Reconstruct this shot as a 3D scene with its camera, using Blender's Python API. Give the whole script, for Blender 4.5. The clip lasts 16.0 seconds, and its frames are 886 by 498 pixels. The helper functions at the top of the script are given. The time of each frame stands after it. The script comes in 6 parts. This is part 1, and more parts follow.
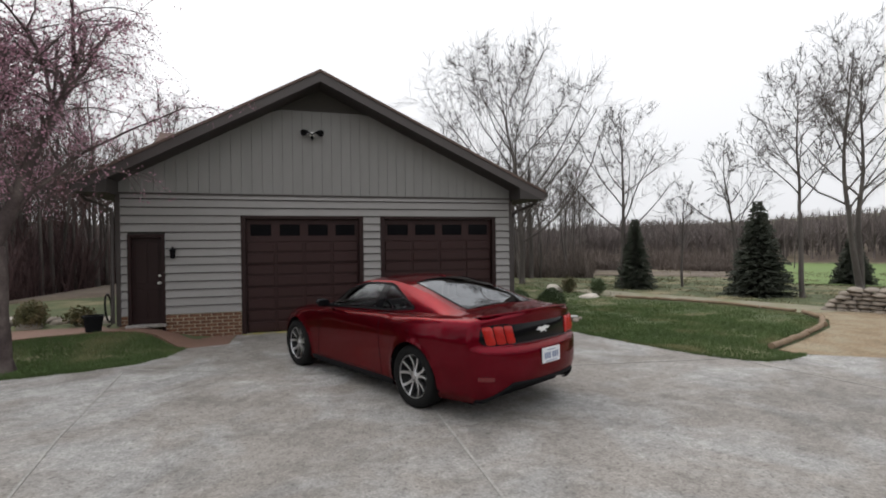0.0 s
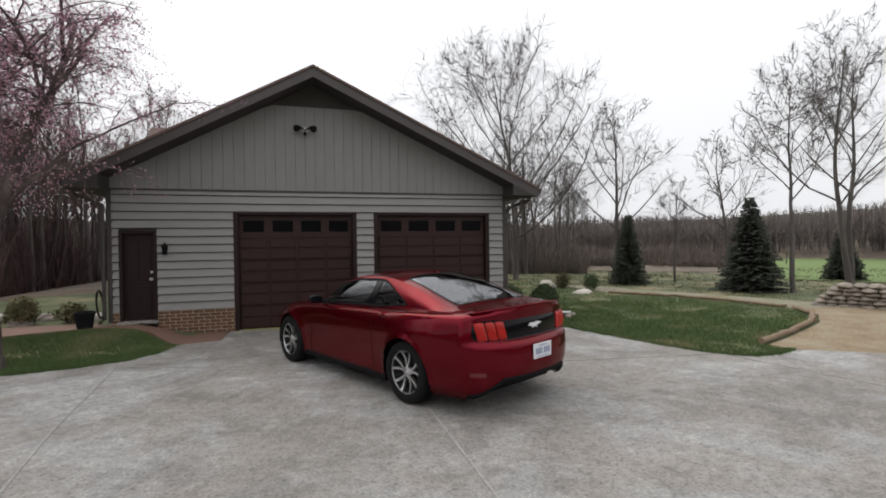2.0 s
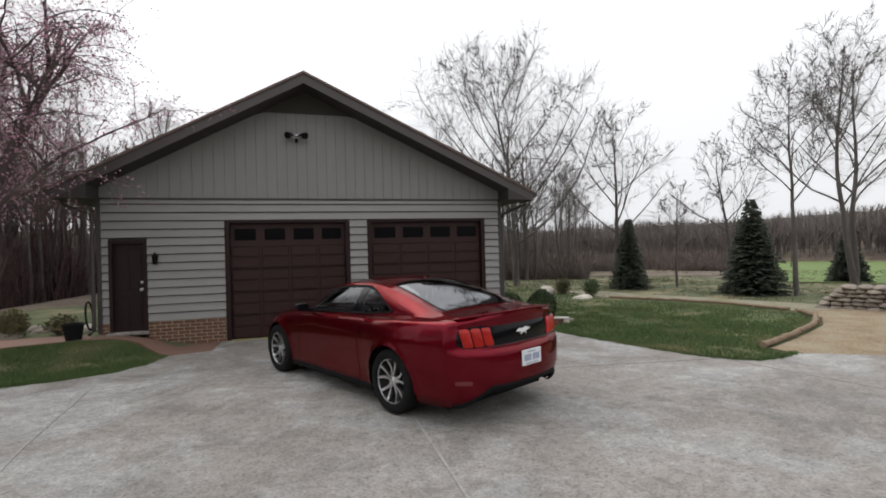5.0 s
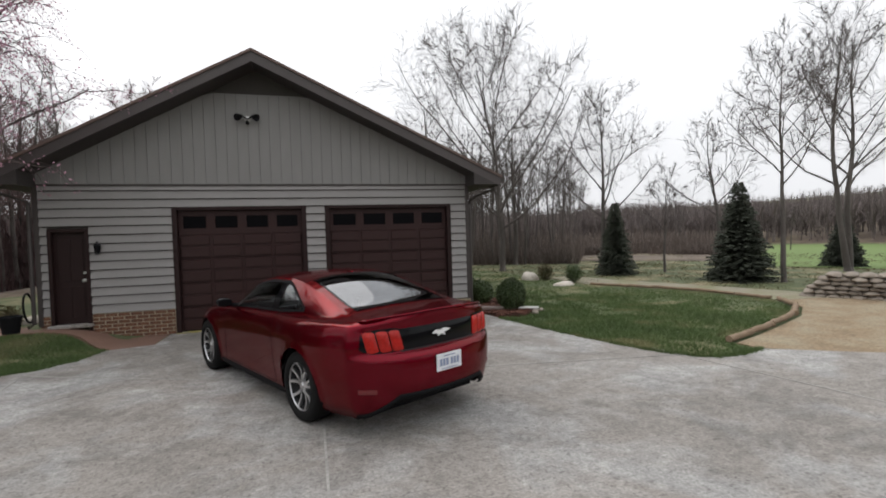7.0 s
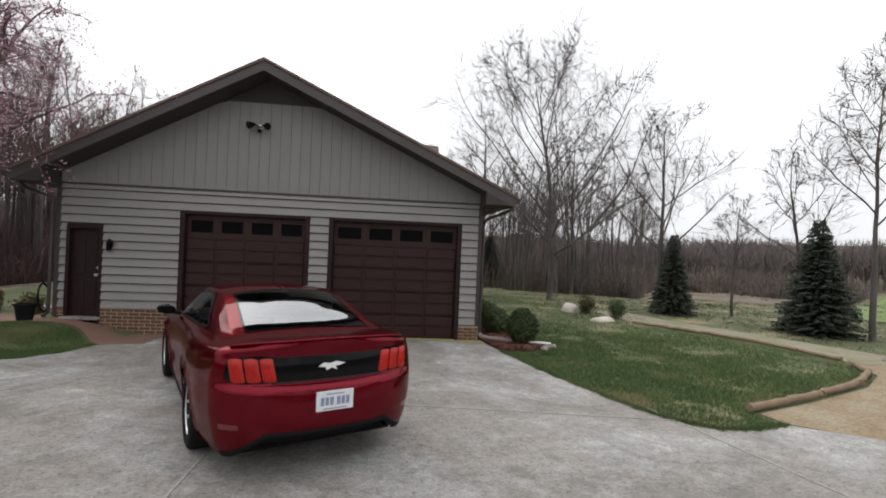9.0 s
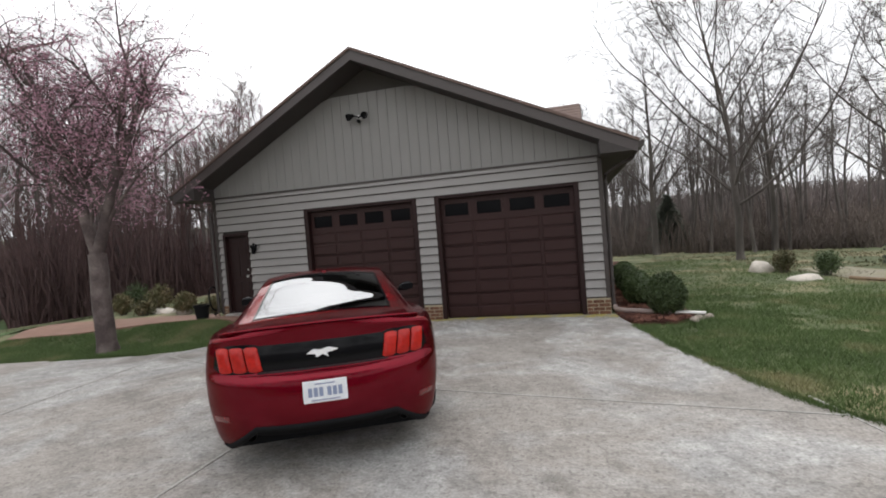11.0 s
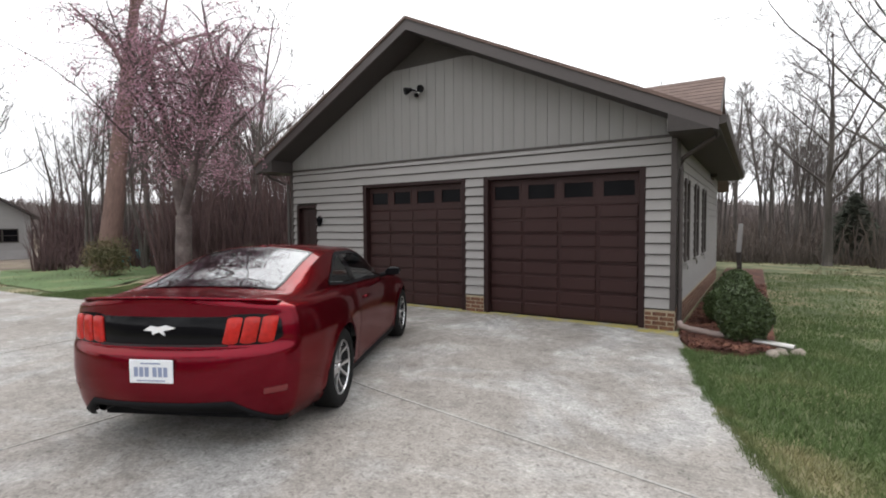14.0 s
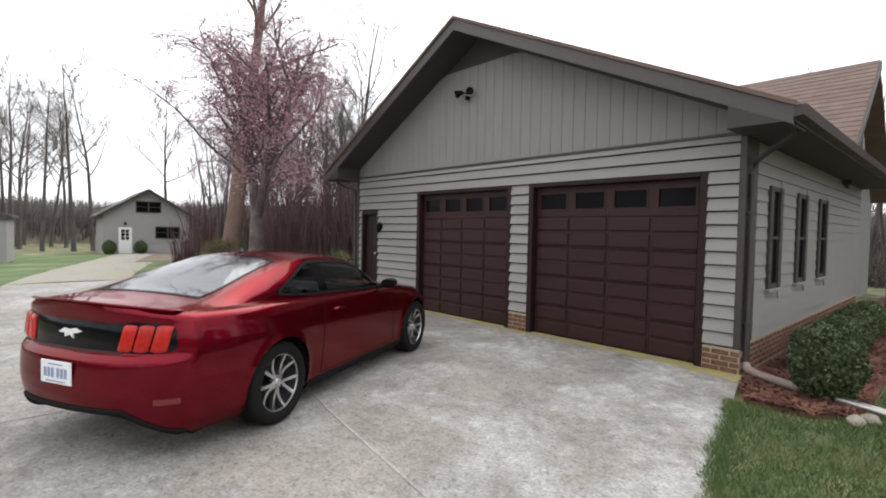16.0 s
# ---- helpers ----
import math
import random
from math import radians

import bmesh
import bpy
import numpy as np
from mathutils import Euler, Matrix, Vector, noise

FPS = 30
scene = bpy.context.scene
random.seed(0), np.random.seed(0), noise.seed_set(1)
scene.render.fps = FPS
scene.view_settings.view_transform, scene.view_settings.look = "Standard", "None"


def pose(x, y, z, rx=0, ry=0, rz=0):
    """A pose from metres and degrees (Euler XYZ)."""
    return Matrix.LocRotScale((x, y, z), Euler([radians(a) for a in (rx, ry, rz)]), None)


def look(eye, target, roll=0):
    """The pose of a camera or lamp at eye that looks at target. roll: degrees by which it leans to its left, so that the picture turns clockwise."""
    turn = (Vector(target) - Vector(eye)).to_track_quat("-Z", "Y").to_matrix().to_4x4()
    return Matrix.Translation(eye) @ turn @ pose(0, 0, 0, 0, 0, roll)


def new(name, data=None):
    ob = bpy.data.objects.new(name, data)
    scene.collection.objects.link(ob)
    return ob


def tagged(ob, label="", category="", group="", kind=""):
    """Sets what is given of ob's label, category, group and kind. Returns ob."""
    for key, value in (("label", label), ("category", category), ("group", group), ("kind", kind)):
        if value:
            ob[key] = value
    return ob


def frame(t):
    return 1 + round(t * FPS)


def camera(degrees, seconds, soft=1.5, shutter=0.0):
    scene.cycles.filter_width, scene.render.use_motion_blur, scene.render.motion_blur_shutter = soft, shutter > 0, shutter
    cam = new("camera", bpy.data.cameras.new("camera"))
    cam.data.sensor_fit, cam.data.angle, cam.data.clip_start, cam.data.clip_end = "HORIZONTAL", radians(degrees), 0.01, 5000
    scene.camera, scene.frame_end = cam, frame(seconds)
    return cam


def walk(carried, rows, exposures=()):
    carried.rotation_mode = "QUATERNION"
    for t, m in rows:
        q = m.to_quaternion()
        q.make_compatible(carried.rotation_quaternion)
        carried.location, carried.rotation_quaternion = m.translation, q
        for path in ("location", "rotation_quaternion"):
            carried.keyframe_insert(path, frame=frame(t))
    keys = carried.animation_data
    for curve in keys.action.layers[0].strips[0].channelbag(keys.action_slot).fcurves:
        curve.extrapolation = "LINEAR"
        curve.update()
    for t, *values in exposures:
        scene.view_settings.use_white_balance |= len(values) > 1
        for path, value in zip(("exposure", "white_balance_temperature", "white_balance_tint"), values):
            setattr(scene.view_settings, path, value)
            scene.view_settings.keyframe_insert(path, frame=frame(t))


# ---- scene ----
# camera and its walk
cam = camera(84.0, 16.0, soft=1.9)
# seconds, x, y, z, yaw, pitch, roll
PATH = [
    (0, -1.949, -10.771, 1.761, -16.27, -0.38, -0.69),
    (0.5, -1.921, -10.771, 1.761, -16.71, -1.10, -1.08),
    (1, -1.925, -10.773, 1.760, -17.02, -0.21, -1.07),
    (1.5, -1.926, -10.785, 1.763, -16.89, -0.43, -1.17),
    (2, -1.922, -10.789, 1.764, -16.86, -0.86, -0.70),
    (2.5, -1.909, -10.793, 1.769, -16.70, 0.10, -0.53),
    (3, -1.880, -10.814, 1.766, -17.87, -0.25, -1.17),
    (5.3, -1.677, -10.696, 1.720, -16.38, 0.07, -1.49),
    (5.5, -1.661, -10.751, 1.737, -18.95, -1.90, -1.01),
    (6, -1.412, -10.679, 1.776, -20.78, -3.31, 0.75),
    (6.5, -1.055, -10.634, 1.760, -19.96, -2.94, -2.24),
    (7, -0.713, -10.489, 1.804, -15.96, -1.98, -1.63),
    (7.5, -0.293, -10.397, 1.851, -15.47, -2.47, 1.97),
    (8, 0.127, -10.322, 1.829, -16.39, -1.62, -0.78),
    (8.5, 0.537, -10.274, 1.802, -10.48, -2.44, -2.16),
    (9, 0.888, -10.159, 1.840, -6.79, 0.24, 2.40),
    (9.5, 1.222, -9.953, 1.804, -3.30, -2.86, 0.69),
    (10, 1.529, -9.635, 1.690, 6.33, -1.37, -1.38),
    (10.2, 1.660, -9.520, 1.680, 9.10, -0.92, -2.00),
    (12.3, 3.012, -8.727, 1.602, 20.91, -5.27, -2.28),
    (12.5, 2.995, -8.551, 1.605, 20.47, -6.12, 0.64),
    (13, 3.364, -8.434, 1.641, 17.42, -5.98, -0.23),
    (13.5, 3.642, -8.127, 1.606, 27.88, -2.16, 1.35),
    (14, 3.901, -7.829, 1.567, 32.67, -2.71, -0.44),
    (14.5, 4.082, -7.483, 1.606, 31.99, -4.25, 1.21),
    (15, 4.459, -7.173, 1.580, 41.19, -2.64, -1.65),
    (15.5, 4.747, -6.866, 1.606, 48.27, -0.78, -2.42),
    (16, 4.735, -6.500, 1.623, 47.28, -2.03, 1.10),
]
walk(cam, [(t, pose(x, y, z, 90 + p, 0, yaw) @ pose(0, 0, 0, 0, 0, r)) for t, x, y, z, yaw, p, r in PATH],
     [(0, -0.73), (7, -0.69), (9, -0.6), (10.2, -0.48), (12.4, -0.14), (14.5, -0.07), (16, -0.03)])

# world: an overcast sky
world = bpy.data.worlds.new("overcast")
scene.world = world
world.use_nodes = True
wn, wl = world.node_tree.nodes, world.node_tree.links
sky = wn.new("ShaderNodeTexSky")
sky.sky_type, sky.sun_disc = "NISHITA", False
sky.sun_elevation, sky.sun_rotation = radians(48), radians(-30)
sky.air_density, sky.dust_density, sky.ozone_density = 1.0, 6.0, 1.0
grey = wn.new("ShaderNodeHueSaturation")
grey.inputs["Saturation"].default_value = 0.12
wl.new(sky.outputs[0], grey.inputs["Color"])
even = wn.new("ShaderNodeMix")
even.data_type = "RGBA"
even.inputs["Factor"].default_value = 0.82
even.inputs["B"].default_value = (9.6, 9.7, 10.0, 1)
wl.new(grey.outputs[0], even.inputs["A"])
# an overcast dome: brighter overhead than at the horizon
where, split, rise, dome = wn.new("ShaderNodeTexCoord"), wn.new("ShaderNodeSeparateXYZ"), wn.new("ShaderNodeMapRange"), wn.new("ShaderNodeVectorMath")
wl.new(where.outputs["Generated"], split.inputs[0])
wl.new(split.outputs["Z"], rise.inputs["Value"])
rise.inputs["To Min"].default_value, rise.inputs["To Max"].default_value = 1.05, 1.55
dome.operation = "SCALE"
wl.new(even.outputs["Result"], dome.inputs[0])
wl.new(rise.outputs[0], dome.inputs["Scale"])
wl.new(dome.outputs["Vector"], wn["Background"].inputs["Color"])
wn["Background"].inputs["Strength"].default_value = 0.165
sun_data = bpy.data.lights.new("sun", "SUN")
sun_data.energy, sun_data.angle, sun_data.color = 1.4, radians(70), (1.0, 0.97, 0.93)
sun = new("sun", sun_data)
sun.matrix_world = look((-9, 15, 20), (0, 0, 0))

# ---- materials ----
def mat(name, base, rough=0.7, var=0.12, fine=60.0, coarse=2.0, bump=0.0, metal=0.0, coat=0.0, spec=0.5, island=0.0, other=None, mix_lo=0.45, mix_hi=0.65, stretch=(1, 1, 1)):
    """A surface with grain at two scales; other is a second colour in coarse patches; island varies piece by piece."""
    m = bpy.data.materials.new(name)
    m.use_nodes = True
    n, l = m.node_tree.nodes, m.node_tree.links
    b = n["Principled BSDF"]
    b.inputs["Roughness"].default_value, b.inputs["Metallic"].default_value = rough, metal
    b.inputs["Coat Weight"].default_value, b.inputs["Specular IOR Level"].default_value = coat, spec
    tc, mp = n.new("ShaderNodeTexCoord"), n.new("ShaderNodeMapping")
    mp.inputs["Scale"].default_value = stretch
    l.new(tc.outputs["Object"], mp.inputs["Vector"])
    big, small = n.new("ShaderNodeTexNoise"), n.new("ShaderNodeTexNoise")
    for node, sc, det in ((big, coarse, 5), (small, fine, 3)):
        node.inputs["Scale"].default_value, node.inputs["Detail"].default_value = sc, det
        l.new(mp.outputs[0], node.inputs["Vector"])
    col = n.new("ShaderNodeMix")
    col.data_type = "RGBA"
    col.inputs["A"].default_value = (*base, 1)
    col.inputs["B"].default_value = (*(other or base), 1)
    ramp = n.new("ShaderNodeMapRange")
    ramp.inputs["From Min"].default_value, ramp.inputs["From Max"].default_value = mix_lo, mix_hi
    l.new(big.outputs["Fac"], ramp.inputs["Value"])
    l.new(ramp.outputs[0], col.inputs["Factor"])
    val = n.new("ShaderNodeMath")
    val.operation = "ADD"
    l.new(big.outputs["Fac"], val.inputs[0])
    l.new(small.outputs["Fac"], val.inputs[1])
    rng = n.new("ShaderNodeMapRange")
    rng.inputs["From Min"].default_value, rng.inputs["From Max"].default_value = 0.6, 1.4
    rng.inputs["To Min"].default_value, rng.inputs["To Max"].default_value = 1 - var, 1 + var
    l.new(val.outputs[0], rng.inputs["Value"])
    hsv = n.new("ShaderNodeHueSaturation")
    l.new(col.outputs["Result"], hsv.inputs["Color"])
    last = rng.outputs[0]
    if island:
        oi, mr, mu = n.new("ShaderNodeObjectInfo"), n.new("ShaderNodeMapRange"), n.new("ShaderNodeMath")
        gi = n.new("ShaderNodeNewGeometry")
        ad = n.new("ShaderNodeMath")
        ad.operation = "ADD"
        l.new(oi.outputs["Random"], ad.inputs[0])
        l.new(gi.outputs["Random Per Island"], ad.inputs[1])
        mr.inputs["From Max"].default_value = 2.0
        mr.inputs["To Min"].default_value, mr.inputs["To Max"].default_value = 1 - island, 1 + island
        l.new(ad.outputs[0], mr.inputs["Value"])
        mu.operation = "MULTIPLY"
        l.new(mr.outputs[0], mu.inputs[0])
        l.new(last, mu.inputs[1])
        last = mu.outputs[0]
    l.new(last, hsv.inputs["Value"])
    l.new(hsv.outputs[0], b.inputs["Base Color"])
    if bump:
        bp = n.new("ShaderNodeBump")
        bp.inputs["Strength"].default_value, bp.inputs["Distance"].default_value = bump, 0.01
        l.new(small.outputs["Fac"], bp.inputs["Height"])
        l.new(bp.outputs[0], b.inputs["Normal"])
    return m


def concrete():
    """Weathered slab: worn pale patches, most of them towards the apron, dark stains, exposed aggregate."""
    m = bpy.data.materials.new("concrete")
    m.use_nodes = True
    n, l = m.node_tree.nodes, m.node_tree.links
    b = n["Principled BSDF"]
    b.inputs["Roughness"].default_value = 0.9
    tc = n.new("ShaderNodeTexCoord")

    def math_node(op, p, q):
        k = n.new("ShaderNodeMath")
        k.operation = op
        for i, v in enumerate((p, q)):
            if isinstance(v, (int, float)):
                k.inputs[i].default_value = v
            else:
                l.new(v, k.inputs[i])
        return k.outputs[0]

    def grain(scale, detail, lo, hi, to_lo, to_hi, rough=0.5, warp=0.0):
        t, r = n.new("ShaderNodeTexNoise"), n.new("ShaderNodeMapRange")
        t.inputs["Scale"].default_value, t.inputs["Detail"].default_value, t.inputs["Roughness"].default_value, t.inputs["Distortion"].default_value = scale, detail, rough, warp
        l.new(tc.outputs["Object"], t.inputs["Vector"])
        for key, val in (("From Min", lo), ("From Max", hi), ("To Min", to_lo), ("To Max", to_hi)):
            r.inputs[key].default_value = val
        l.new(t.outputs["Fac"], r.inputs["Value"])
        return r.outputs[0]
    xyz = n.new("ShaderNodeSeparateXYZ")
    l.new(tc.outputs["Object"], xyz.inputs[0])
    near = n.new("ShaderNodeMapRange")
    for key, val in (("From Min", -8.5), ("From Max", -1.0), ("To Min", 0.0), ("To Max", 1.0)):
        near.inputs[key].default_value = val
    l.new(xyz.outputs["Y"], near.inputs["Value"])
    scour = grain(0.7, 9, 0.46, 0.60, 0.0, 1.0, 0.62, 0.8)
    flakes = grain(5.0, 8, 0.50, 0.58, 0.0, 1.0, 0.6)
    worn = math_node("MULTIPLY", scour, math_node("ADD", 0.35, math_node("MULTIPLY", near.outputs[0], 1.0)))
    worn = math_node("MULTIPLY", worn, math_node("ADD", 0.55, math_node("MULTIPLY", flakes, 0.45)))
    value = math_node("ADD", 0.95, math_node("MULTIPLY", worn, 0.46))
    for q in (grain(0.25, 5, 0.36, 0.66, 0.88, 1.14), grain(2.3, 8, 0.38, 0.58, 0.87, 1.07, 0.7), grain(9.0, 8, 0.38, 0.62, 0.80, 1.17, 0.76), grain(40.0, 4, 0.36, 0.64, 0.78, 1.22, 0.7), grain(24.0, 3, 0.58, 0.66, 1.0, 0.68), grain(0.9, 8, 0.52, 0.64, 1.04, 0.82, 0.68, 1.0)):
        value = math_node("MULTIPLY", value, q)
    tint = n.new("ShaderNodeMix")
    tint.data_type = "RGBA"
    tint.inputs["A"].default_value, tint.inputs["B"].default_value = (0.262, 0.241, 0.219, 1), (0.267, 0.26, 0.25, 1)
    l.new(scour, tint.inputs["Factor"])
    hs = n.new("ShaderNodeHueSaturation")
    l.new(tint.outputs["Result"], hs.inputs["Color"])
    l.new(value, hs.inputs["Value"])
    l.new(hs.outputs[0], b.inputs["Base Color"])
    bp = n.new("ShaderNodeBump")
    bp.inputs["Strength"].default_value, bp.inputs["Distance"].default_value = 0.5, 0.01
    l.new(value, bp.inputs["Height"])
    l.new(bp.outputs[0], b.inputs["Normal"])
    return m


M_CONC = concrete()
M_GRAVEL = mat("gravel_dirt", (0.26, 0.19, 0.115), 0.95, 0.55, 26, 1.4, 0.9, other=(0.235, 0.195, 0.13), mix_lo=0.42, mix_hi=0.6)
M_GRASS = mat("grass_soil", (0.09, 0.108, 0.045), 0.95, 0.5, 24, 0.8, 0.9, other=(0.20, 0.165, 0.095), mix_lo=0.48, mix_hi=0.68)
M_BLADE = mat("grass_blade", (0.08, 0.125, 0.037), 0.8, 0.3, 20, 0.9, island=0.4, other=(0.235, 0.195, 0.105), mix_lo=0.54, mix_hi=0.8)
M_SIDING = mat("painted_siding", (0.25, 0.238, 0.229), 0.6, 0.07, 40, 1.5, 0.12, island=0.03, stretch=(1, 1, 4))
M_GABLE = mat("painted_boards", (0.222, 0.216, 0.208), 0.65, 0.08, 40, 1.5, 0.15, island=0.03, stretch=(4, 1, 1))
M_TRIM = mat("dark_trim_paint", (0.045, 0.036, 0.033), 0.55, 0.15, 30, 2, 0.1)
M_FASCIA = mat("fascia_paint", (0.066, 0.055, 0.053), 0.5, 0.12, 30, 1.5, 0.1)
M_SOFFIT = mat("soffit_paint", (0.04, 0.034, 0.032), 0.7, 0.12, 25, 2, 0.1)
M_DOOR = mat("brown_door_paint", (0.030, 0.0115, 0.0105), 0.5, 0.12, 60, 1.5, 0.08, island=0.03, spec=0.3)
M_DOORDARK = mat("brown_frame_paint", (0.02, 0.0085, 0.008), 0.5, 0.1, 40, 2, 0.05, spec=0.25)
M_SHINGLE = mat("shingle", (0.15, 0.105, 0.09), 0.95, 0.3, 70, 3, 0.6, island=0.15)
M_BRICK = mat("brick", (0.098, 0.039, 0.026), 0.85, 0.2, 60, 8, 0.4, island=0.35, other=(0.145, 0.072, 0.04))
M_MORTAR = mat("mortar", (0.33, 0.28, 0.20), 0.95, 0.2, 50, 4, 0.4)
M_MOSS = mat("yellow_moss", (0.36, 0.31, 0.085), 0.95, 0.45, 40, 4.5, 0.7, other=(0.22, 0.205, 0.155), mix_lo=0.44, mix_hi=0.6)
M_PAVER = mat("clay_paver", (0.19, 0.108, 0.078), 0.85, 0.2, 40, 2, 0.3, island=0.2)
M_MULCH = mat("red_mulch", (0.10, 0.037, 0.025), 0.95, 0.45, 50, 3, 0.8, island=0.5, other=(0.145, 0.065, 0.042))
M_BARK = mat("bark", (0.08, 0.069, 0.062), 0.9, 0.3, 25, 2.5, 0.7, stretch=(1, 1, 0.3), other=(0.12, 0.105, 0.094))
M_TWIG = mat("twig", (0.105, 0.09, 0.083), 0.9, 0.25, 10, 1.5)
M_CHBARK = mat("cherry_bark", (0.07, 0.05, 0.048), 0.85, 0.35, 30, 3, 0.7, other=(0.13, 0.105, 0.095))
M_BLOSSOM = mat("blossom", (0.56, 0.31, 0.40), 0.8, 0.2, 10, 1.0, island=0.4, other=(0.38, 0.18, 0.24))
M_SPRUCE = mat("spruce_needles", (0.045, 0.052, 0.036), 0.8, 0.3, 12, 1.5, island=0.4)
M_BOX = mat("boxwood_leaf", (0.055, 0.085, 0.026), 0.6, 0.3, 12, 2, island=0.45)
M_LOG = mat("landscape_timber", (0.22, 0.155, 0.10), 0.9, 0.3, 30, 4, 0.5)
M_STONE = mat("field_stone", (0.24, 0.205, 0.17), 0.9, 0.25, 25, 3, 0.6, island=0.25)
M_LITTER = mat("leaf_litter", (0.115, 0.086, 0.068), 0.95, 0.4, 9, 0.3, 0.5, other=(0.16, 0.13, 0.085))
M_ROUGH = mat("rough_grass", (0.115, 0.115, 0.055), 0.9, 0.3, 8, 0.5, island=0.3, other=(0.19, 0.155, 0.095))
M_WOODS = mat("far_woods", (0.15, 0.125, 0.118), 1.0, 0.35, 0.5, 0.06, island=0.4)
M_LANE = mat("dirt_lane", (0.27, 0.25, 0.215), 0.95, 0.3, 20, 0.8, 0.6, other=(0.22, 0.205, 0.15))
M_LAWN = mat("side_lawn", (0.068, 0.115, 0.034), 0.95, 0.45, 22, 0.5, 0.8, other=(0.125, 0.14, 0.06), mix_lo=0.5, mix_hi=0.72)
M_FIELD = mat("far_field", (0.13, 0.19, 0.055), 1.0, 0.15, 2, 0.05)
M_BLACK = mat("black_plastic", (0.010, 0.010, 0.011), 0.7, 0.1, 40, 3, spec=0.08)
M_METAL = mat("aged_metal", (0.45, 0.44, 0.42), 0.35, 0.1, 40, 3, metal=0.9)
M_PIPE = mat("downspout_paint", (0.24, 0.185, 0.165), 0.45, 0.12, 30, 2)
M_WHITE = mat("white_paint", (0.76, 0.76, 0.75), 0.5, 0.05, 20, 2)
M_SHED = mat("shed_siding", (0.29, 0.28, 0.278), 0.7, 0.08, 20, 1.5, stretch=(1, 1, 5))
M_DARKGLASS = mat("window_glass", (0.006, 0.006, 0.007), 0.08, 0.02, 5, 1, spec=0.06)


def glass(name, tint, rough=0.0, ior=1.5, sheen=(0.5, 0.53, 0.55)):
    m = bpy.data.materials.new(name)
    m.use_nodes = True
    n, l = m.node_tree.nodes, m.node_tree.links
    out = n["Material Output"]
    n.remove(n["Principled BSDF"])
    tr, gl, mx, fr = n.new("ShaderNodeBsdfTransparent"), n.new("ShaderNodeBsdfGlossy"), n.new("ShaderNodeMixShader"), n.new("ShaderNodeFresnel")
    tr.inputs[0].default_value = (*tint, 1)
    gl.inputs["Roughness"].default_value = rough
    gl.inputs["Color"].default_value = (*sheen, 1)
    fr.inputs["IOR"].default_value = ior
    l.new(fr.outputs[0], mx.inputs[0])
    l.new(tr.outputs[0], mx.inputs[1])
    l.new(gl.outputs[0], mx.inputs[2])
    l.new(mx.outputs[0], out.inputs["Surface"])
    return m


# ---- mesh helpers ----
def mesh_of(name, verts, faces, material, smooth=False, sharp=None):
    me = bpy.data.meshes.new(name)
    me.from_pydata([tuple(v) for v in verts], [], faces)
    me.materials.append(material)
    if smooth:
        me.shade_smooth()
        if sharp:
            me.set_sharp_from_angle(angle=radians(sharp))
    me.update()
    return me


def obj(name, me, parent=None, label="", m=None):
    ob = new(name, me)
    if parent is not None:
        ob.parent = parent
    if m is not None:
        ob.matrix_basis = m
    if label:
        ob["label"] = label
    return ob


def finish(name, bm, material, smooth=False, sharp=None):
    me = bpy.data.meshes.new(name)
    bmesh.ops.recalc_face_normals(bm, faces=bm.faces)
    bm.to_mesh(me)
    bm.free()
    me.materials.append(material)
    if smooth:
        me.shade_smooth()
        if sharp:
            me.set_sharp_from_angle(angle=radians(sharp))
    return me


def part(name, bm, material, parent, label="", smooth=False, sharp=None):
    """One bmesh as one mesh object under a thing or a part."""
    return obj(name, finish(name, bm, material, smooth, sharp), parent, label)


def thing(name, label, category, kind="", group="", at=(0, 0, 0), turn=0):
    e = new(name)
    e.matrix_basis = pose(*at, 0, 0, turn)
    return tagged(e, label, category, group, kind)


def add_box(bm, x0, x1, y0, y1, z0, z1, bevel=0.0):
    r = bmesh.ops.create_cube(bm, size=1, matrix=Matrix.Translation(((x0 + x1) / 2, (y0 + y1) / 2, (z0 + z1) / 2)) @ Matrix.Diagonal((x1 - x0, y1 - y0, z1 - z0, 1)))
    if bevel:
        es = list({e for v in r["verts"] for e in v.link_edges})
        bmesh.ops.bevel(bm, geom=es, offset=bevel, segments=1, affect="EDGES")
    return bm


def box(x0, x1, y0, y1, z0, z1, bevel=0.0):
    return add_box(bmesh.new(), x0, x1, y0, y1, z0, z1, bevel)


def prism(pts, axis, a, b):
    """A closed prism over a polygon. axis 'y': pts are (x, z), from y=a to y=b; 'z': pts are (x, y); 'x': pts are (y, z)."""
    bm = bmesh.new()
    put = {"y": lambda p, d: (p[0], d, p[1]), "z": lambda p, d: (p[0], p[1], d), "x": lambda p, d: (d, p[0], p[1])}[axis]
    lo, hi = [bm.verts.new(put(p, a)) for p in pts], [bm.verts.new(put(p, b)) for p in pts]
    n = len(pts)
    bm.faces.new(lo)
    bm.faces.new(hi[::-1])
    for i in range(n):
        bm.faces.new((lo[i], hi[i], hi[(i + 1) % n], lo[(i + 1) % n]))
    return bm


